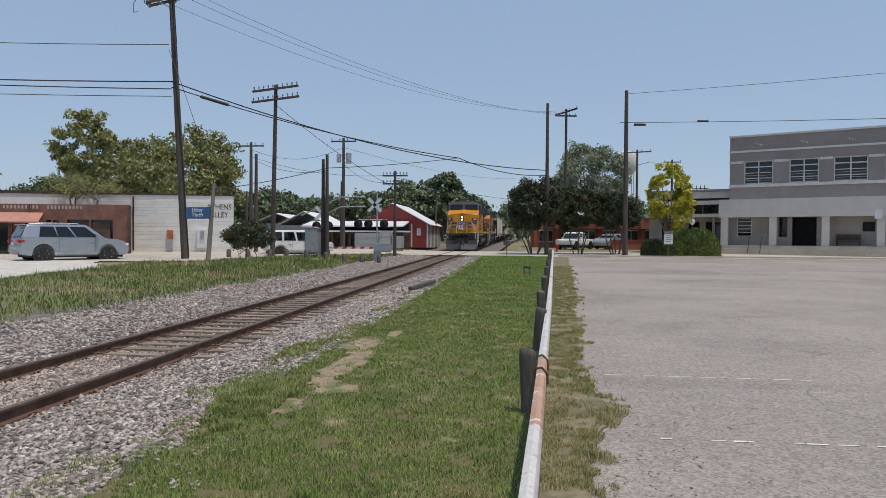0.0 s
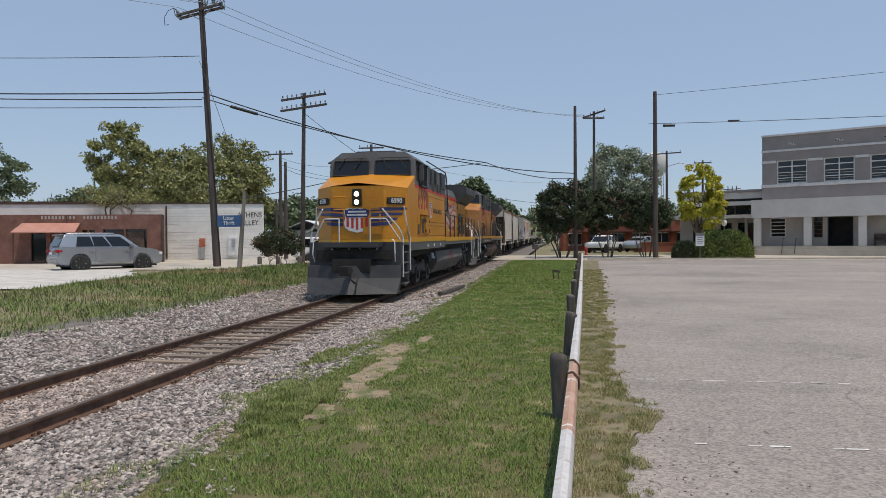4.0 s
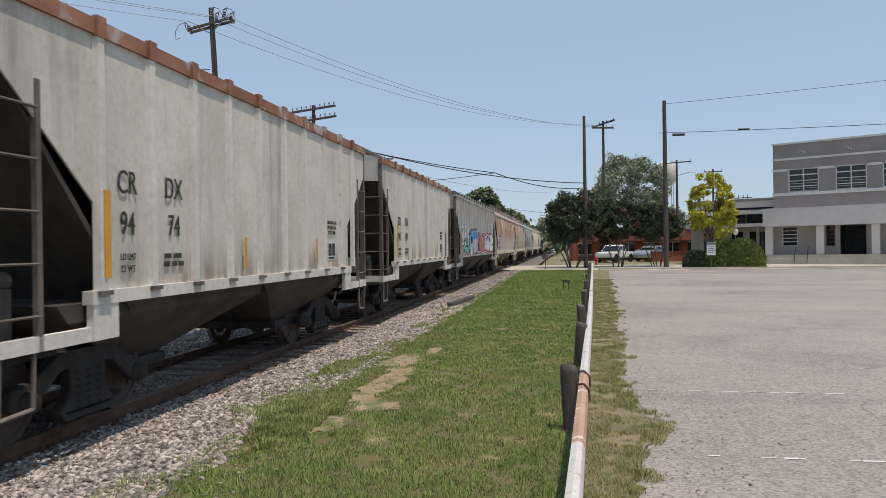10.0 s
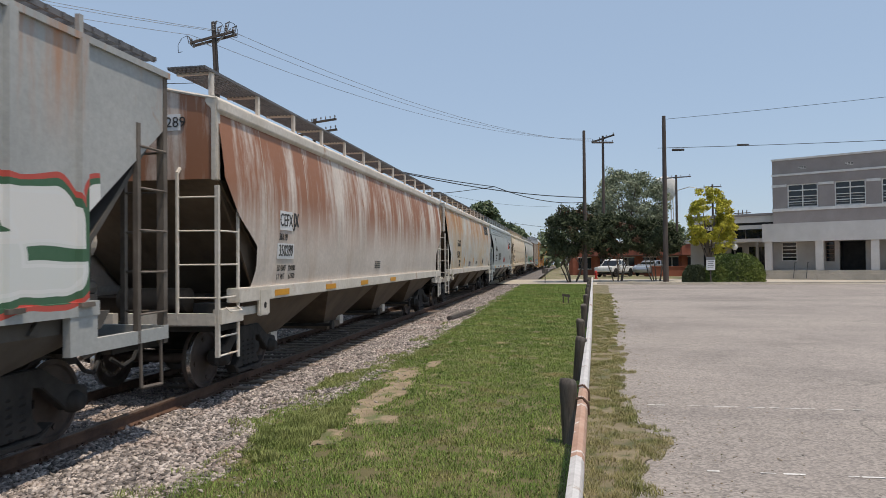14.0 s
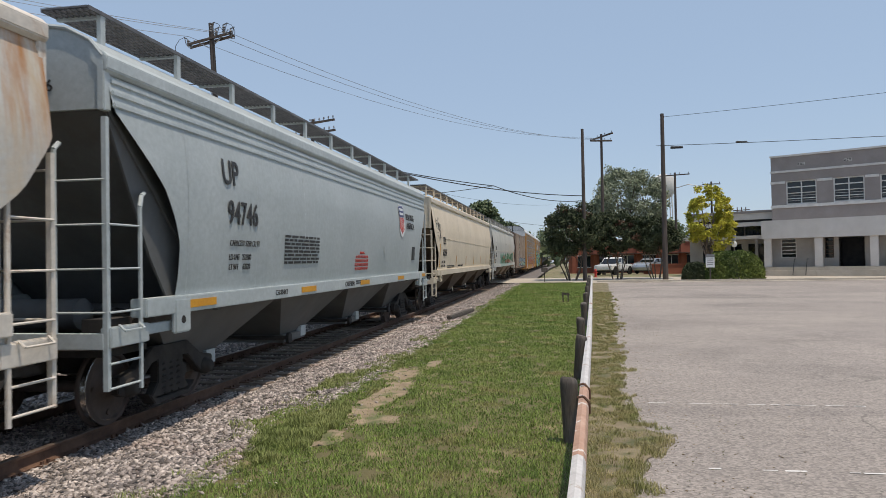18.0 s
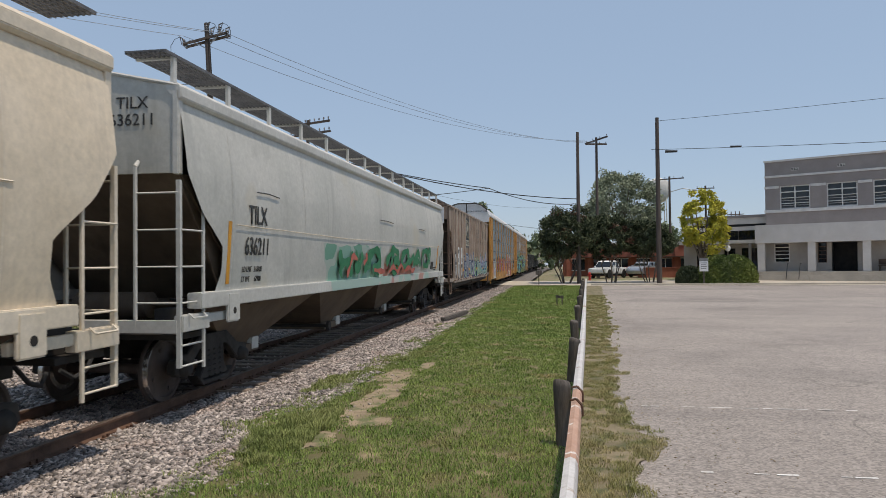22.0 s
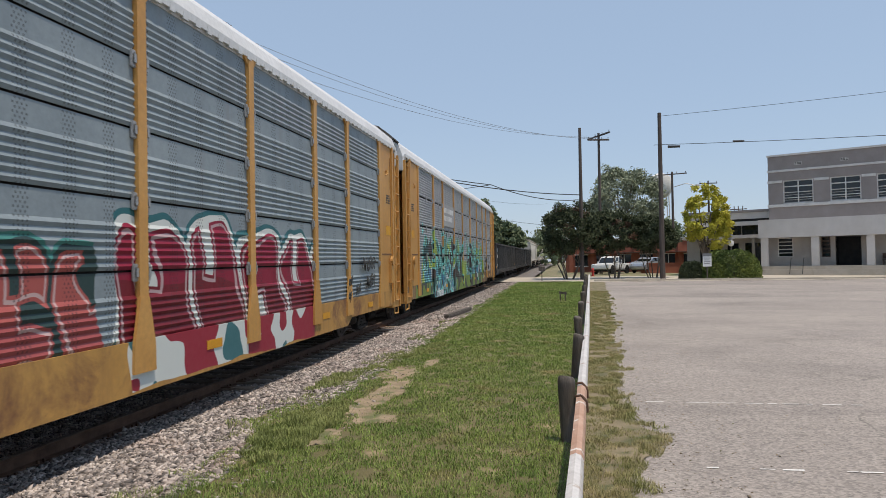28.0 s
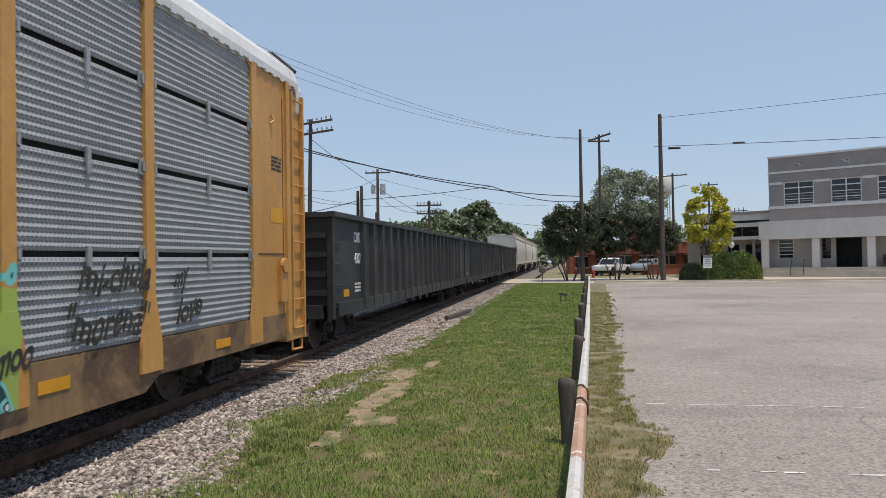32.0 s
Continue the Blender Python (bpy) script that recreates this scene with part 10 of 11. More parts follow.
RED = [((6.85, 1.58), (7.1, 1.8), (7.32, 2.06)), ((7.3, 2.06), (7.7, 1.96)), ((8.2, 1.86), (8.5, 1.98), (8.4, 2.1)), ((9.2, 1.70), (9.8, 1.66), (10.3, 1.64)), ((10.7, 1.6), (11.3, 1.76), (11.8, 1.62), (12.3, 1.80), (12.6, 1.62)), ((12.8, 1.62), (13.4, 1.72), (13.9, 1.60), (14.3, 1.68))]
spray(t2, "spray_fill", RED, 0.15, M_sprayred, "dull red sprayed shading", 0.016)
part("weld_seam", Shape().tube([(1.5915, 1.5, 2.46), (1.5905, 7.0, 2.42), (1.5905, 13.0, 2.46), (1.5915, 19.0, 2.44)], 0.006, 4), M_titrim, t2, "faint long weld seam")
for y, z, w in ((2.2, 3.0, 0.9), (9.94, 3.0, 1.5), (15.2, 2.98, 1.1)):
    part("scuff", Shape().tube([(1.592, y, z), (1.592, y + w * 0.5, z + 0.012), (1.592, y + w, z - 0.015)], 0.009, 4), M_blackink, t2, "dark scraped line")

ld = ribbed_hopper("covered_hopper", "rusty brown ribbed grain hopper covered in graffiti", 246.2, 17.0, M_ld, M_ldtan, M_hdark, 12, 4.33, 1.05, 2, M_ldtan, thin=True, mat_end=M_ldend, end_in=1.25, low=0.45, at=(1.3, 2.25, 3.2, 4.2, 5.16, 6.93, 7.95, 9.0, 9.93, 10.8, 11.7, 12.75, 13.7, 14.65, 15.65))
part("placard", Shape().box(0.2, 1.32, 0.006, 0.018, 3.55, 4.25), M_placard, ld, "white number placard")
letters("KWT\n7003", 0.16, M_blackink, ld, pose(0.93, 0.002, 3.9, 90, 0, 0), "stencilled car number")
for y, a, b in ((2.68, "KW", "70"), (3.98, "T", "03")):
    part("placard", Shape().box(1.546, 1.552, y - 0.42, y + 0.42, 1.75, 2.55), M_placard, ld, "white number placard")
    stencil(ld, a, 0.22, y - 0.05, 2.34, x=1.556, wide=0.8)
    stencil(ld, b, 0.22, y - 0.05, 1.93, x=1.556, wide=0.8)
part("emblem_field", Shape().box(1.546, 1.55, 5.26, 6.83, 2.60, 4.10), M_locodark, ld, "dark emblem panel")
part("emblem_outline", Shape().tube([(1.554, 5.66, 3.25), (1.554, 5.66, 4.0), (1.554, 6.0, 4.0), (1.554, 6.2, 3.9), (1.554, 6.7, 3.9), (1.554, 6.7, 3.1), (1.554, 6.1, 3.12), (1.554, 5.66, 3.25)], 0.02, 5), M_flagwhite, ld, "cream emblem outline")
part("emblem_diamond", Shape().add([(1.556, 6.24, 3.30), (1.556, 6.46, 3.6), (1.556, 6.24, 3.88), (1.556, 6.02, 3.6)], [(0, 1, 2, 3)]), M_flagwhite, ld, "cream diamond")
for y in (5.62, 6.02, 6.42):
    part("emblem_bar", hollow(1.551, y, y + 0.30, 2.68, 2.98), M_flagwhite, ld, "cream initial as a plain shape")
for q in range(5):
    part("emblem_leaf", Shape().add([(1.552, 5.42, 3.35 + 0.13 * q), (1.552, 5.33, 3.46 + 0.13 * q), (1.552, 5.35, 3.36 + 0.13 * q)], [(0, 1, 2)]).add([(1.552, 5.42, 3.35 + 0.13 * q), (1.552, 5.51, 3.46 + 0.13 * q), (1.552, 5.49, 3.36 + 0.13 * q)], [(0, 2, 1)]), M_flagwhite, ld, "cream wheat ear leaf")
part("emblem_stem", Shape().box(1.551, 1.554, 5.41, 5.43, 2.95, 3.4), M_flagwhite, ld, "cream wheat stem")
for y in (10.05, 10.42, 10.95, 11.25, 11.80, 12.85, 13.30, 13.78, 14.12, 14.75, 15.15):
    part("name_bar", hollow(1.546, y, y + 0.27, 3.26, 3.72), M_blackink, ld, "faded owner's name as plain shapes")
for i in range(11):
    y = 10.25 + 0.48 * i
    part("name_bar", hollow(1.546, y, y + 0.20, 2.92, 3.14, 0.045), M_blackink, ld, "faded owner's name as plain shapes")
reflectors(ld, (3.75, 6.1, 9.6, 12.8, 15.6), 1.42, 1.606, 0.42, 0.12)


# ---------- autoracks ----------
SHEET = dict(scale=0.8, rough=0.6, metal=0.1, bump=0.05, fine=14, streak=((0.20, 0.205, 0.21), 0.58, 0.85), holes=0.75)
GRN, CYA, DKT, LIME, WHT = (0.05, 0.34, 0.32), (0.14, 0.55, 0.52), (0.03, 0.055, 0.06), (0.20, 0.40, 0.03), (0.60, 0.64, 0.62)
M_sheet1 = surface("blue_grey_rack_sheet", (0.205, 0.255, 0.285), (0.27, 0.325, 0.355), art=[(2.6, 4.6, 0.85, 2.05, [WHT, (0.40, 0.40, 0.55), (0.10, 0.10, 0.20)], (0.05, 0.05, 0.14), 1.0, 2.0), (6.0, 14.8, 0.85, 2.2, [(0.40, 0.09, 0.08), (0.34, 0.07, 0.07), (0.05, 0.22, 0.20)], (0.02, 0.05, 0.05), 1.05, 3.0), (15.2, 21.2, 0.7, 2.4, [(0.26, 0.008, 0.035), (0.17, 0.008, 0.018), (0.02, 0.13, 0.15)], WHT, 1.55, 7.0)], dotted=0.62, **SHEET)
PIECES = [(3.0, 12.6, 0.40, 2.62, 2.0), (14.2, 21.0, 0.40, 2.55, 5.0, 0.8)]
M_sheet2 = surface("galvanised_rack_sheet", (0.30, 0.32, 0.335), (0.37, 0.39, 0.405), art=[(2.8, 21.2, 0.9, 1.75, [(0.30, 0.40, 0.10), (0.33, 0.44, 0.09), (0.12, 0.26, 0.24)], DKT, 0, 2.0)], wild=PIECES, **SHEET)
M_rack = surface("freight_yellow_paint", (0.49, 0.245, 0.065), (0.59, 0.315, 0.095), 0.8, 0.55, bump=0.05, fine=12, streak=((0.40, 0.20, 0.045), 0.58, 0.85), rust=((0.27, 0.12, 0.045), 1.3, 0.66, 0.76))
M_rackdeck1 = surface("painted_rack_deck", (0.43, 0.225, 0.06), (0.53, 0.295, 0.085), 0.8, 0.65, bump=0.1, fine=12, streak=((0.20, 0.10, 0.045), 0.52, 0.8), rust=((0.19, 0.085, 0.04), 0.8, 0.50, 0.64), art=[(2.6, 4.6, 0.5, 1.1, [WHT, (0.3, 0.3, 0.42), INK], INK, 0, 5.0), (15.4, 21.0, 0.5, 1.1, [(0.30, 0.02, 0.04), WHT, (0.04, 0.15, 0.17)], INK, 0, 3.0)])
M_rackdeck2 = surface("painted_rack_deck", (0.22, 0.14, 0.07), (0.33, 0.21, 0.10), 0.8, 0.65, bump=0.1, fine=12, streak=((0.15, 0.08, 0.045), 0.52, 0.8), rust=((0.10, 0.06, 0.04), 0.8, 0.46, 0.60), art=[(1.6, 20.6, 0.3, 1.15, [(0.17, 0.25, 0.06), (0.055, 0.06, 0.06), (0.10, 0.09, 0.085)], DKT, 0, 6.0)], wild=[(4.6, 10.5, 0.40, 1.6, 8.0, 0.7)])
M_rackpost2 = surface("painted_rack_post", (0.49, 0.245, 0.065), (0.59, 0.315, 0.095), 0.8, 0.55, bump=0.05, fine=12, streak=((0.40, 0.20, 0.045), 0.58, 0.85), rust=((0.27, 0.12, 0.045), 1.3, 0.66, 0.76), art=[(2.8, 21.2, 0.5, 1.75, [(0.30, 0.40, 0.10), (0.33, 0.44, 0.09), (0.12, 0.26, 0.24)], DKT, 0, 2.0)], wild=PIECES)
M_rust_edge = surface("dark_rust_seam", (0.10, 0.045, 0.022), (0.17, 0.08, 0.04), 3.0, 0.8, bump=0)
M_rackroof = surface("white_rack_roof", (0.60, 0.61, 0.61), (0.70, 0.71, 0.71), 0.7, 0.5, metal=0.1, bump=0.05, fine=12)


def autorack(label, off, sheet, deck, post, banded=False):
    L = 28.3
    car = thing("autorack", label, "autorack car")
    hw = 1.54
    z0, z1 = 1.02, 4.98
    POSTS = (2.14, 4.99, 7.10, 9.98, 12.74, 15.56, 18.42, 21.26, 23.36, 26.16)
    ends = 2.14
    n = 9
    rows = 5 if banded else 4
    clip_me = Shape().box(0, 0.03, -0.05, 0.05, -0.10, 0.10).box(0.03, 0.05, -0.03, 0.03, -0.06, 0.06).mesh("edge_clip", bevel=0.01)
    clip_me.materials.append(M_galv)
    for k in (-1, 1):
        for j in range(n):
            ya, yb = POSTS[j] + 0.09, POSTS[j + 1] - 0.09
            for r_ in range(rows if k > 0 else 1):
                za = z0 + (z1 - z0) * r_ / (rows if k > 0 else 1) + (0.012 if banded else 0.03)
                zb = z0 + (z1 - z0) * (r_ + 1) / (rows if k > 0 else 1) - (0.012 if banded else 0.03)
                m_ = (18 if banded else 22) if k > 0 else 2
                pts = []
                for i in range(m_ + 1):
                    z = za + (zb - za) * i / m_
                    deep = 0.016 * (i % 2) if not banded else (0.022 * (i % 2) if i < m_ * 0.66 else 0.0)
                    pts.append((k * (hw - 0.012 + deep), z))
                s = Shape().sheet(m_, 1, lambda u, v: (pts[round(u * m_)][0], ya + (yb - ya) * v, pts[round(u * m_)][1]))
                part("side_sheet", s, sheet, car)
                if k > 0 and r_:
                    for yc in (ya + 0.03, yb - 0.03):
                        part("edge_clip", clip_me, M_galv, car, m=pose(hw - 0.005, yc, za - 0.03))
                if k > 0 and r_ and not banded:
                    part("sheet_clip", Shape().box(hw + 0.01, hw + 0.04, (ya + yb) / 2 - 0.03, (ya + yb) / 2 + 0.03, za - 0.22, za + 0.05), M_galv, car)
        for j in range(n + 1):
            y = POSTS[j]
            part("side_post", Shape().box(*sorted((k * (hw - 0.05), k * (hw + 0.045))), y - 0.085, y + 0.085, z0 - 0.2, z1 + 0.02).prism([(y - 0.09, z1 - 0.12), (y + 0.09, z1 - 0.12), (y + 0.24, z1 + 0.02), (y - 0.24, z1 + 0.02)], "x", *sorted((k * (hw + 0.0), k * (hw + 0.035)))).prism([(y - 0.085, z0 + 0.50), (y + 0.085, z0 + 0.50), (y + 0.20, z0 - 0.02), (y + 0.21, z0 - 0.34), (y - 0.21, z0 - 0.34), (y - 0.20, z0 - 0.02)], "x", *sorted((k * (hw + 0.02), k * (hw + 0.055)))), post, car, "yellow side post")
        # Black sheet close behind the screens paints the shade inside the car.
        part("backing", Shape().box(*sorted((k * (hw - 0.10), k * (hw - 0.06))), ends, L - ends, z0, z1), M_dark, car, "black sheet painting the unlit interior behind the screens")
        part("deck_sill", Shape().box(*sorted((k * 1.38, k * (hw + 0.02))), 0.4, L - 0.4, 0.62, z0 + 0.02).prism([(4.75, 0.62), (5.05, 0.46), (L - 5.05, 0.46), (L - 4.75, 0.62)], "x", *sorted((k * 1.40, k * (hw + 0.02)))), deck, car, "long painted deck sill")
        part("roof_edge", Shape().box(*sorted((k * (hw - 0.04), k * (hw + 0.05))), 0.3, L - 0.3, z1, z1 + 0.10), M_rackroof, car)
        sc = Shape()
        for i in range(90):
            y = 0.5 + (L - 1.0) * i / 89
            sc.box(*sorted((k * (hw + 0.02), k * (hw + 0.055))), y, y + 0.12, z1 - 0.03, z1 + 0.06)
        part("roof_scallops", sc, M_rackroof, car, "scalloped roof edge")
        for e in (0, 1):
            f = (lambda y: y) if e == 0 else (lambda y: L - y)
            part("end_panel", Shape().box(*sorted((k * (hw - 0.03), k * (hw + 0.015))), *sorted((f(0.85), f(ends - 0.08))), 0.85, z1), M_rack, car, "yellow end panel", bevel=0.01)
            part("door_rail", Shape().box(*sorted((k * (hw - 0.02), k * (hw + 0.06))), *sorted((f(0.75), f(0.90))), 0.7, z1 + 0.02), M_rack, car)
            part("end_door", Shape().add([(k * (hw - 0.02), f(0.75), 0.85), (k * 1.30, f(0.18), 0.85), (k * 0.02, f(0.10), 0.85), (k * 0.02, f(0.10), 4.78), (k * 1.30, f(0.18), 4.78), (k * (hw - 0.02), f(0.75), 4.78)], [(0, 1, 4, 5), (1, 2, 3, 4)]), M_rack, car, "yellow clamshell end door")
            ld_ = Shape().beam((k * (hw + 0.03), f(0.12), 0.55), (k * (hw + 0.03), f(0.12), z1 - 0.1), 0.07, 0.07)
            part("ladder_plate", Shape().box(*sorted((k * (hw - 0.04), k * (hw - 0.01))), *sorted((f(0.06), f(0.74))), 0.62, z1 - 0.12), M_rack, car, "yellow plate behind the ladder", bevel=0.008)
            part("ladder_stile", Shape().beam((k * (hw + 0.03), f(0.62), 0.75), (k * (hw + 0.03), f(0.62), z1 - 0.1), 0.06, 0.06), M_rack, car)
            lo = part("end_ladder", ld_, M_rack, car, "yellow corner ladder plate")
            for i in range(9):
                z = 0.75 + 0.5 * i
                part("rung", Shape().cyl((k * (hw + 0.05), f(0.12), z), (k * (hw + 0.05), f(0.62), z), 0.015, 0.015, 6), M_rack, lo)
            part("corner_sill", Shape().box(*sorted((k * 0.3, k * (hw + 0.03))), *sorted((f(0.08), f(0.9))), 0.55, 0.86), M_rack, car, "end sill corner", bevel=0.01)
            part("stirrup_step", Shape().tube([(k * hw, f(0.15), 0.6), (k * hw, f(0.15), 0.36), (k * hw, f(0.6), 0.38), (k * hw, f(0.6), 0.6)], 0.022, 6), M_rack, car)
            part("panel_seam", Shape().box(*sorted((k * (hw + 0.014), k * (hw + 0.022))), *sorted((f(0.95), f(ends - 0.15))), 2.02, 2.05).box(*sorted((k * (hw + 0.014), k * (hw + 0.022))), *sorted((f(0.98), f(1.0))), 1.0, z1 - 0.3), M_rust_edge, car)
            part("panel_hook", Shape().tube([(k * (hw + 0.03), f(1.45), 4.3), (k * (hw + 0.07), f(1.45), 4.2), (k * (hw + 0.03), f(1.50), 4.16)], 0.02, 5), M_rack, car)
            part("door_latch", Shape().box(*sorted((k * (hw + 0.01), k * (hw + 0.09))), *sorted((f(1.0), f(1.25))), 1.25, 1.8).cyl((k * (hw + 0.06), f(1.12), 1.85), (k * (hw + 0.12), f(1.12), 1.85), 0.12, 0.12, 12), M_rack, car, "hand brake gear")
            if k > 0:
                part("notice", Shape().box(hw + 0.016, hw + 0.02, *sorted((f(1.0), f(1.5))), 2.55, 2.8), M_bandyellow, car, "yellow warning notice")
                bars(car, min(f(1.05), f(1.45)), max(f(1.05), f(1.45)), 3.6, 0.04, 2, M_blackink, hw + 0.017, 4)
    for e in (0, 1):
        f = (lambda y: y) if e == 0 else (lambda y: L - y)
        part("roof_end", Shape().prism([(-hw, z1 - 0.42), (-hw, z1 + 0.02), (-1.40, z1 + 0.40), (-0.95, z1 + 0.78), (-0.6, z1 + 0.86), (0.6, z1 + 0.86), (0.95, z1 + 0.78), (1.40, z1 + 0.40), (hw, z1 + 0.02), (hw, z1 - 0.42)], "y", *sorted((f(0.02), f(0.30)))), M_rackroof, car, "white riveted roof end")
        part("roof_end_trim", Shape().tube([(-1.0, f(0.0), z1 + 0.76), (-0.6, f(0.0), z1 + 0.88), (0.6, f(0.0), z1 + 0.88), (1.0, f(0.0), z1 + 0.76), (1.42, f(0.0), z1 + 0.40)], 0.04, 6).beam((0, f(0.0), z1 - 0.42), (0, f(0.0), z1 + 0.86), 0.06, 0.05), M_black, car, "black roof end trim")
        for z in (1.9, 3.5):
            part("door_handle", Shape().box(0.15, 0.62, *sorted((f(0.06), f(0.12))), z, z + 0.12), M_black, car, "dark door latch bar")
        coupler(car, f(0.1), 1 if e == 0 else -1)
    part("roof", Shape().prism([(-hw, z1), (-1.40, z1 + 0.38), (-0.95, z1 + 0.76), (-0.6, z1 + 0.84), (0.6, z1 + 0.84), (0.95, z1 + 0.76), (1.40, z1 + 0.38), (hw, z1), (hw, z1 - 0.04), (-hw, z1 - 0.04)], "y", 0.30, L - 0.30), M_rackroof, car, "arched white roof")
    part("underframe", Shape().box(-0.4, 0.4, 0.6, L - 0.6, 0.45, 0.95).box(-1.35, 1.35, 2.0, L - 2.0, 0.85, 0.98), M_under, car)
    part("brake_rod", Shape().tube([(1.3, 3.5, 0.55), (1.3, L - 3.5, 0.55)], 0.025), M_under, car, "long brake rod")
    reflectors(car, (3.4, 7.6, 12.4, 17.0, 21.6, 24.9), 0.74, hw + 0.024, 0.42, 0.12)
    for y in (2.3, L - 2.3):
        freight_truck(car, y, 0.42)
    CARS.append((car, off))
    return car


r1 = autorack("tall yellow and grey screened autorack with red graffiti", 264.2, M_sheet1, M_rackdeck1, M_rack, True)
letters("EXCESS HEIGHT CAR", 0.11, M_blackink, r1, pose(0.72, 0.012, 5.30, 90, 0, 0), "black warning lettering")
part("owner_mark", Shape().box(1.575, 1.582, 6.75, 6.9, 3.35, 3.6).box(1.575, 1.582, 7.0, 7.35, 3.5, 3.58).box(1.575, 1.582, 7.0, 7.35, 3.35, 3.42).box(1.575, 1.582, 7.45, 8.3, 3.40, 3.55), M_blackink, r1, "black owner's mark as plain bars")
bars(r1, 6.8, 8.1, 3.2, 0.07, 2, M_blackink, 1.576, 1)
r2 = autorack("tall yellow and grey screened autorack with teal graffiti", 293.2, M_sheet2, M_rackdeck2, M_rackpost2)
letters("ETTX 851082", 0.15, M_blackink, r2, pose(0.72, 0.06, 4.42, 90, 0, 0), "black car number")
stencil(r2, "ETTX 851082", 0.24, 6.15, 0.55, M_placard, 1.566, 0.8, 0.004, "white car number")
plate = part("owner_plate", Shape().box(1.57, 1.576, 7.2, 9.88, 3.20, 4.10), M_greytin, r2, "grey owner's panel")
for i in range(8):
    part("name_bar", Shape().box(1.576, 1.580, 7.28 + i * 0.31, 7.49 + i * 0.31, 3.74, 3.94), M_placard, r2, "white owner's name as plain bars")
    if i < 7:
        part("name_bar", Shape().box(1.576, 1.580, 7.28 + i * 0.31, 7.49 + i * 0.31, 3.42, 3.62), M_placard, r2, "white owner's name as plain bars")


def scrawl(car, text, h, y, z, slant, wide, x=1.592):
    """Slanting hand-sprayed words on a car's side."""
    ob = letters(text, h, M_blackink, car, pose(x, y, z, 90, 0, 90), "black scrawled spray writing", "spray_tag", wide, 0.007, 0.003)
    for v in ob.data.vertices:
        v.co.x += slant * v.co.y
        v.co.y += 0.035 * math.sin(7.0 * v.co.x) + 0.02 * math.sin(17.0 * v.co.x + y)


scrawl(r1, "I'M READY", 0.30, 24.95, 1.78, 0.25, 0.62)
scrawl(r1, "MAEN", 0.30, 25.05, 1.36, 0.2, 0.66)
scrawl(r1, "your\nday", 0.22, 23.36, 1.30, 0.2, 0.5, 1.60)
scrawl(r1, "DWK", 0.20, 24.0, 1.20, 0.2, 0.6)
scrawl(r2, "mi-chula", 0.36, 22.75, 1.78, 0.35, 0.72)
scrawl(r2, '"morena"', 0.36, 22.6, 1.30, 0.3, 0.72)
scrawl(r2, "love", 0.32, 24.2, 1.34, 0.4, 0.8)
scrawl(r2, "my", 0.26, 24.0, 1.75, 0.35, 0.7)
scrawl(r2, "moo", 0.28, 21.3, 1.12, 0.3, 0.6, 1.60)
stencil(r1, "NS 28444", 0.11, 1.38, 2.58, M_blackink, 1.557, 0.85)
for car_, txt in ((r1, "TTGX\n980484"),):
    letters(txt, 0.15, M_blackink, car_, pose(0.72, 0.115, 4.42, 90, 0, 0), "black car number", bold=0.004)
for car_ in (r1, r2):
    letters("CLOSE AND LOCK\nDOORS BEFORE\nMOVING CAR", 0.07, M_redink, car_, pose(0.85, 0.115, 2.6, 90, 0, 0), "red warning lettering")

# ---------- gondolas and the last hoppers ----------
M_gon = surface("black_gondola_paint", (0.026, 0.027, 0.029), (0.052, 0.053, 0.055), 0.9, 0.6, bump=0.1, fine=12, streak=((0.10, 0.098, 0.095), 0.62, 0.88))


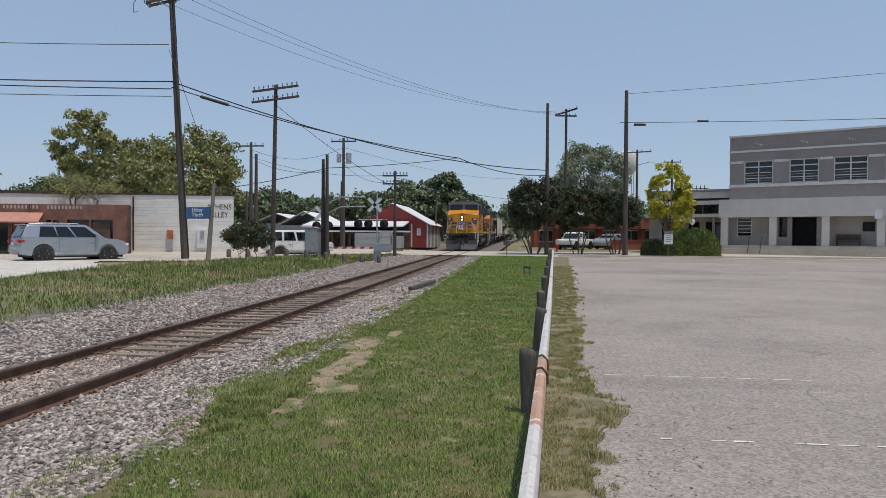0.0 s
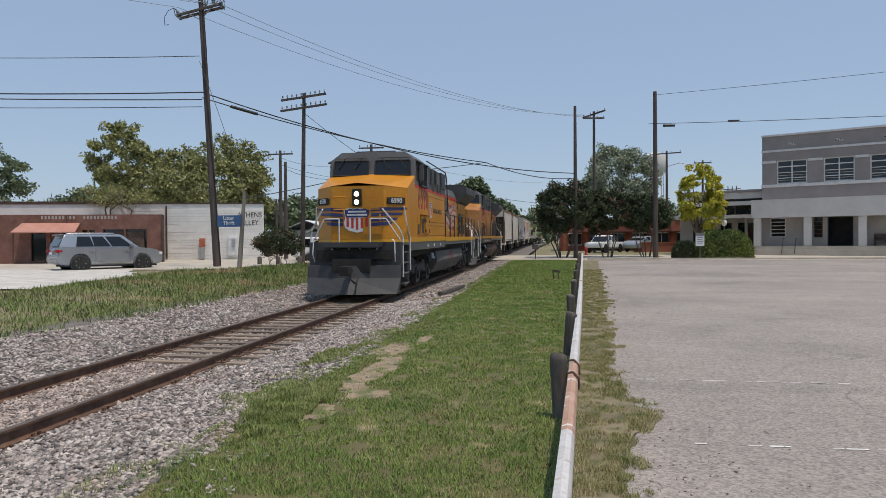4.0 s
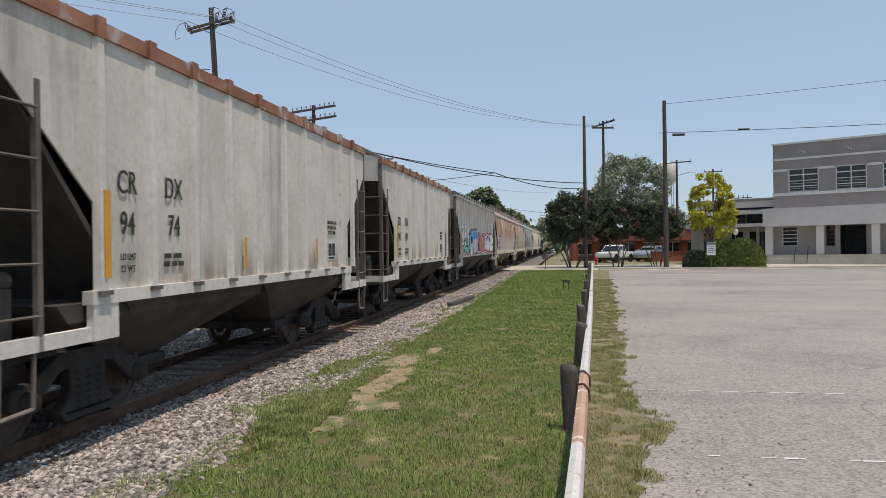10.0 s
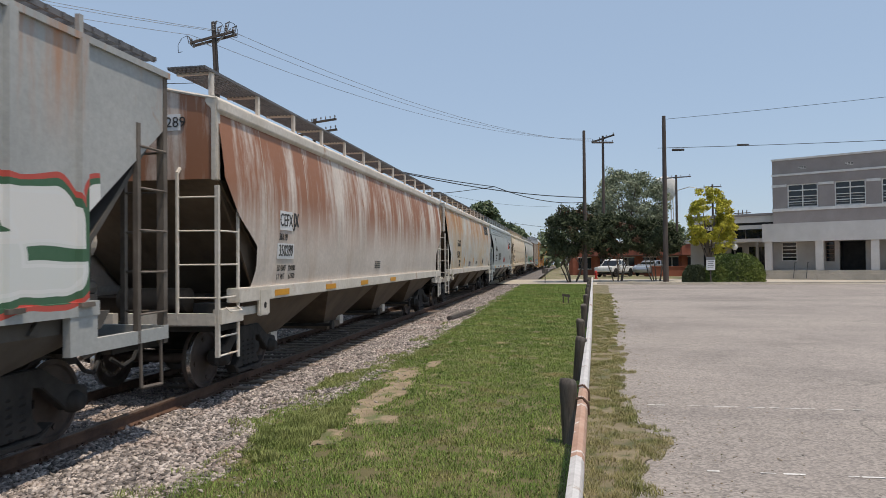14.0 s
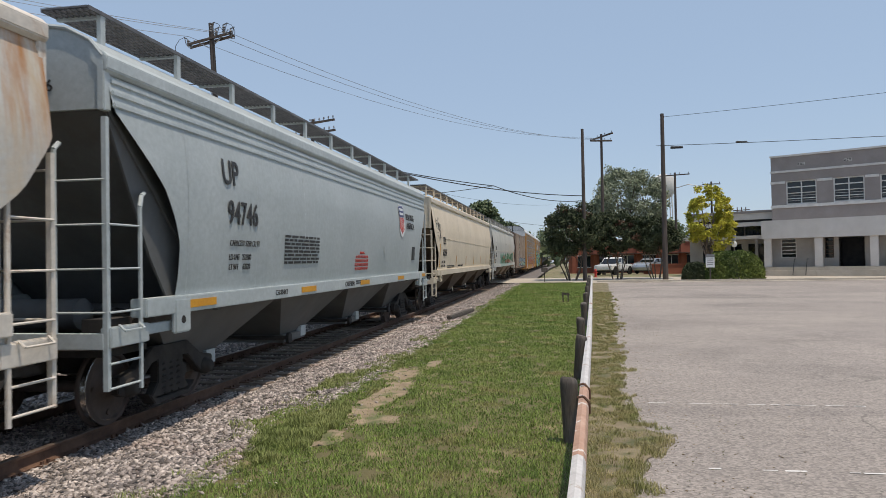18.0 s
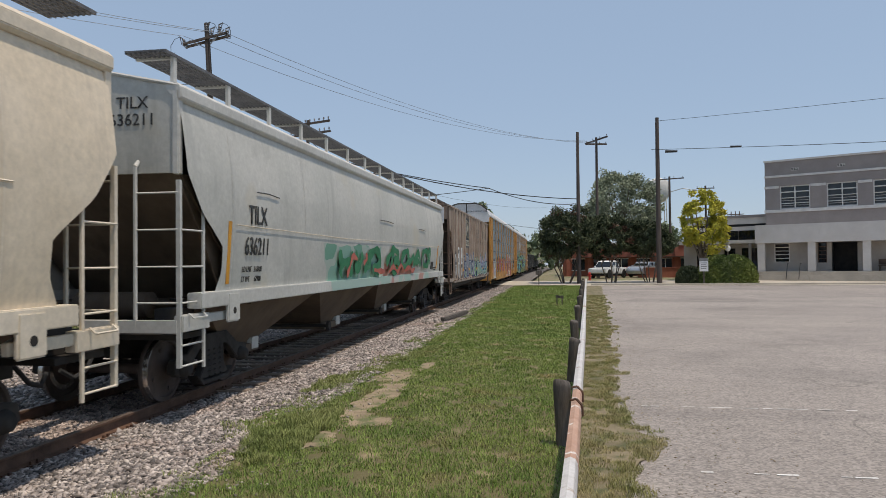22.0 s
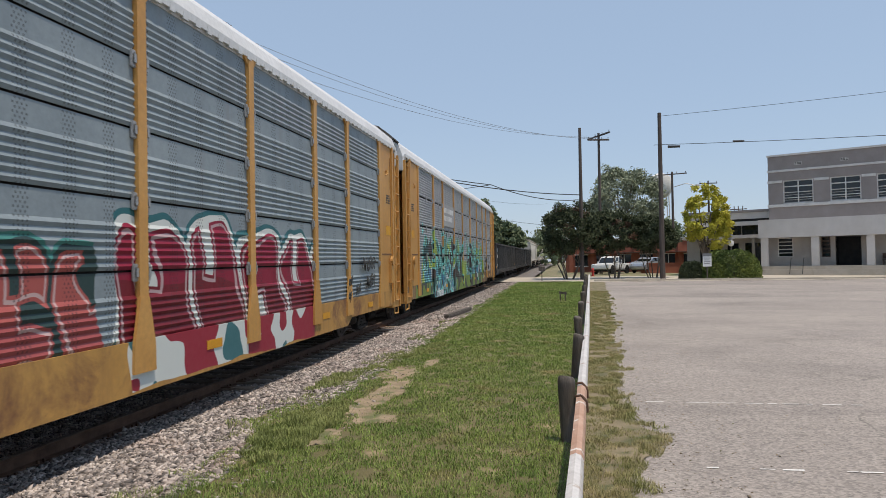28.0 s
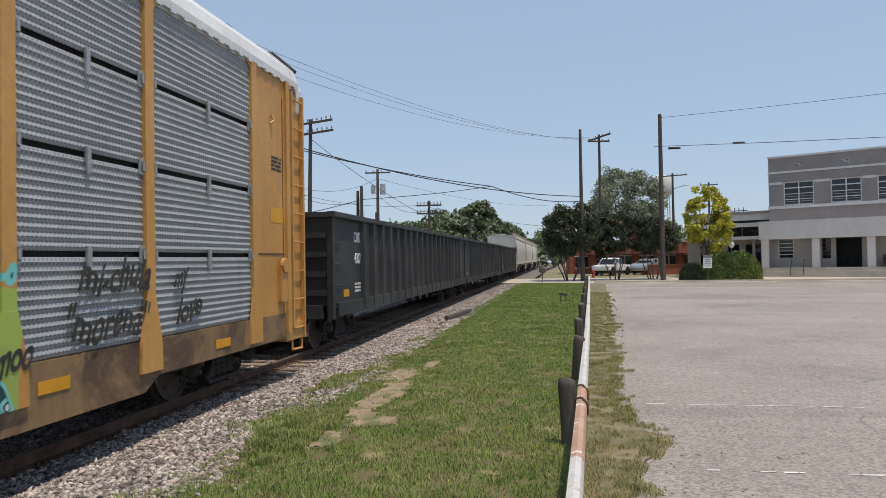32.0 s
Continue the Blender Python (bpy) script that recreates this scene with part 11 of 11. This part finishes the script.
def gondola(off, L, label):
    car = thing("gondola", label, "gondola car")
    hw, z0, z1 = 1.48, 0.98, 2.82
    for k in (-1, 1):
        part("side_wall", Shape().box(*sorted((k * (hw - 0.02), k * hw)), 0.15, L - 0.15, z0, z1), M_gon, car)
        part("top_rim", Shape().box(*sorted((k * (hw - 0.06), k * (hw + 0.12))), 0.05, L - 0.05, z1, z1 + 0.12), M_gon, car, bevel=0.015)
        part("bottom_sill", Shape().box(*sorted((k * (hw - 0.1), k * (hw + 0.08))), 0.4, L - 0.4, z0 - 0.24, z0 + 0.04), M_gon, car)
        for i in range(19):
            y = 2.35 + (L - 4.7) * i / 18
            part("rib", Shape().prism([(k * hw, y - 0.08), (k * (hw + 0.11), y - 0.05), (k * (hw + 0.11), y + 0.05), (k * hw, y + 0.08)], "z", z0 - 0.2, z1), M_gon, car)
        for e in (0, 1):
            f = (lambda y: y) if e == 0 else (lambda y: L - y)
            part("corner_post", Shape().box(*sorted((k * (hw - 0.08), k * (hw + 0.05))), *sorted((f(0.1), f(0.24))), 0.7, z1 + 0.08), M_gon, car)
            for i in range(4):
                part("rung", Shape().cyl((k * (hw + 0.03), f(0.25), 0.95 + 0.45 * i), (k * (hw + 0.03), f(0.72), 0.95 + 0.45 * i), 0.016, 0.016, 6), M_gon, car)
    for e in (0, 1):
        f = (lambda y: y) if e == 0 else (lambda y: L - y)
        part("end_wall", Shape().box(-hw, hw, *sorted((f(0.15), f(0.21))), z0, z1), M_gon, car)
        for z in (1.25, 1.65, 2.05, 2.45):
            part("end_rib", Shape().box(-hw + 0.1, hw - 0.1, *sorted((f(0.05), f(0.16))), z - 0.06, z + 0.06), M_gon, car)
        part("end_sill", Shape().box(-1.3, 1.3, *sorted((f(0.0), f(0.2))), 0.72, 1.0), M_gon, car)
        part("top_end_rim", Shape().box(-hw, hw, *sorted((f(0.05), f(0.25))), z1, z1 + 0.11), M_gon, car)
        coupler(car, f(0.1), 1 if e == 0 else -1)
    part("floor", Shape().box(-hw, hw, 0.2, L - 0.2, 0.92, 1.0).box(-0.35, 0.35, 0.3, L - 0.3, 0.6, 0.95), M_under, car)
    for y in (1.9, L - 1.9):
        freight_truck(car, y, 0.44)
    part("placard", Shape().box(hw + 0.002, hw + 0.008, 0.95, 1.35, 1.12, 1.28), M_bandyellow, car, "yellow reflective plate")
    CARS.append((car, off))
    return car


g1 = gondola(323.1, 20.6, "black ribbed steel gondola with white lettering")
stencil(g1, "CMK", 0.24, 2.02, 2.44, M_placard, 1.484, 0.75, 0.006)
stencil(g1, "4307", 0.24, 2.05, 1.95, M_placard, 1.484, 0.75, 0.006)
bars(g1, 1.8, 2.3, 1.35, 0.05, 3, M_placard, 1.482, 3)
gondola(343.3, 20.6, "black ribbed steel gondola")
gondola(364.6, 17.5, "black ribbed steel gondola")
M_tail = surface("weathered_cream_paint", (0.50, 0.48, 0.43), (0.60, 0.575, 0.53), 0.8, 0.65, bump=0.08, fine=14, streak=((0.42, 0.37, 0.31), 0.6, 0.85))
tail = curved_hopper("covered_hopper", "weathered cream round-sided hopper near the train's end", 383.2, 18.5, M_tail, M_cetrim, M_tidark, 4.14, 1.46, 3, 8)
for off in (402.8, 422.4, 442.0):
    CARS.append((copy_thing(tail, pose(0, 0, 0)), off))

# paint, strips and stencils lie on the hoppers' rounded flanks
for car, top, sill, bulge in SKIN:
    for ob in car.children:
        kind = ob.name.split(".")[0]
        if ob.type != "MESH" or kind in ("ladder", "corner_rib", "end_rim", "side_gusset", "rung", "end_rung", "ladder_stile", "stirrup_step", "jacking_plate", "side_sill", "top_chord", "corner_post", "side_sheet", "seam", "corrugation", "crossover_platform", "end_wall", "roof", "truck", "wheelset"):
            continue
        m, back = ob.matrix_basis, ob.matrix_basis.inverted()
        spots_ = [m @ v.co for v in ob.data.vertices]
        if not spots_ or min(p.x for p in spots_) < 1.45 or min(p.z for p in spots_) < 1.53:
            continue
        for v, p in zip(ob.data.vertices, spots_):
            v.co = back @ Vector((curve_section(p.z, top, sill, bulge) + 0.003 + 0.8 * max(0.0, p.x - 1.570), p.y, p.z))


# ---------- how the train moves ----------
def train_s(t):
    """Metres the train has gone at t seconds: it comes in faster, by a term fitted to the camera's view, and settles to
    a steady pace.
    """
    return 9.9100 * t + 0.00348 * t * t - 0.000353 * t ** 3 - 0.20 * max(0.0, 6.2 - t) ** 2


def motions():
    tilt = math.degrees(math.atan(RISE))
    for ob, off in CARS:
        rows = []
        for t in [0.5 * i for i in range(14)] + list(range(7, 33)):
            y = off - train_s(t)
            rows.append((t, pose(XC, y, RISE * y, tilt, 0, 0)))
        walk(ob, rows)
    near = {ob.name for ob, off in CARS if off < 330}
    for ob, y, r in AXLES:
        if ob.parent.name not in near:
            continue
        n = 540 if r < 0.45 else 440
        walk(ob, [(32.0 * i / n, pose(0, y, r, math.degrees(train_s(32.0 * i / n) / r) % 360.0, 0, 0)) for i in range(n + 1)])


# what belongs together
GROUPS = {"covered_hopper": "cars of the freight train", "autorack": "cars of the freight train",
          "gondola": "cars of the freight train", "locomotive": "locomotives of the freight train",
          "utility_pole": "utility poles along the track", "tree": "trees round the town", "oak": "large trees behind the white building",
          "crape_myrtle": "crape myrtles", "service_cable": "overhead cables", "power_line": "overhead cables",
          "street_cable": "overhead cables", "tin_shed": "tin sheds", "steel_tank": "steel tanks",
          "crossing_signal": "crossing signals", "hedge": "hedges"}
for ob in [o for o in bpy.data.objects if o.parent is None and o.get("category")]:
    kind_name = ob.name.split(".")[0]
    if kind_name in GROUPS:
        tagged(ob, group=GROUPS[kind_name])

motions()
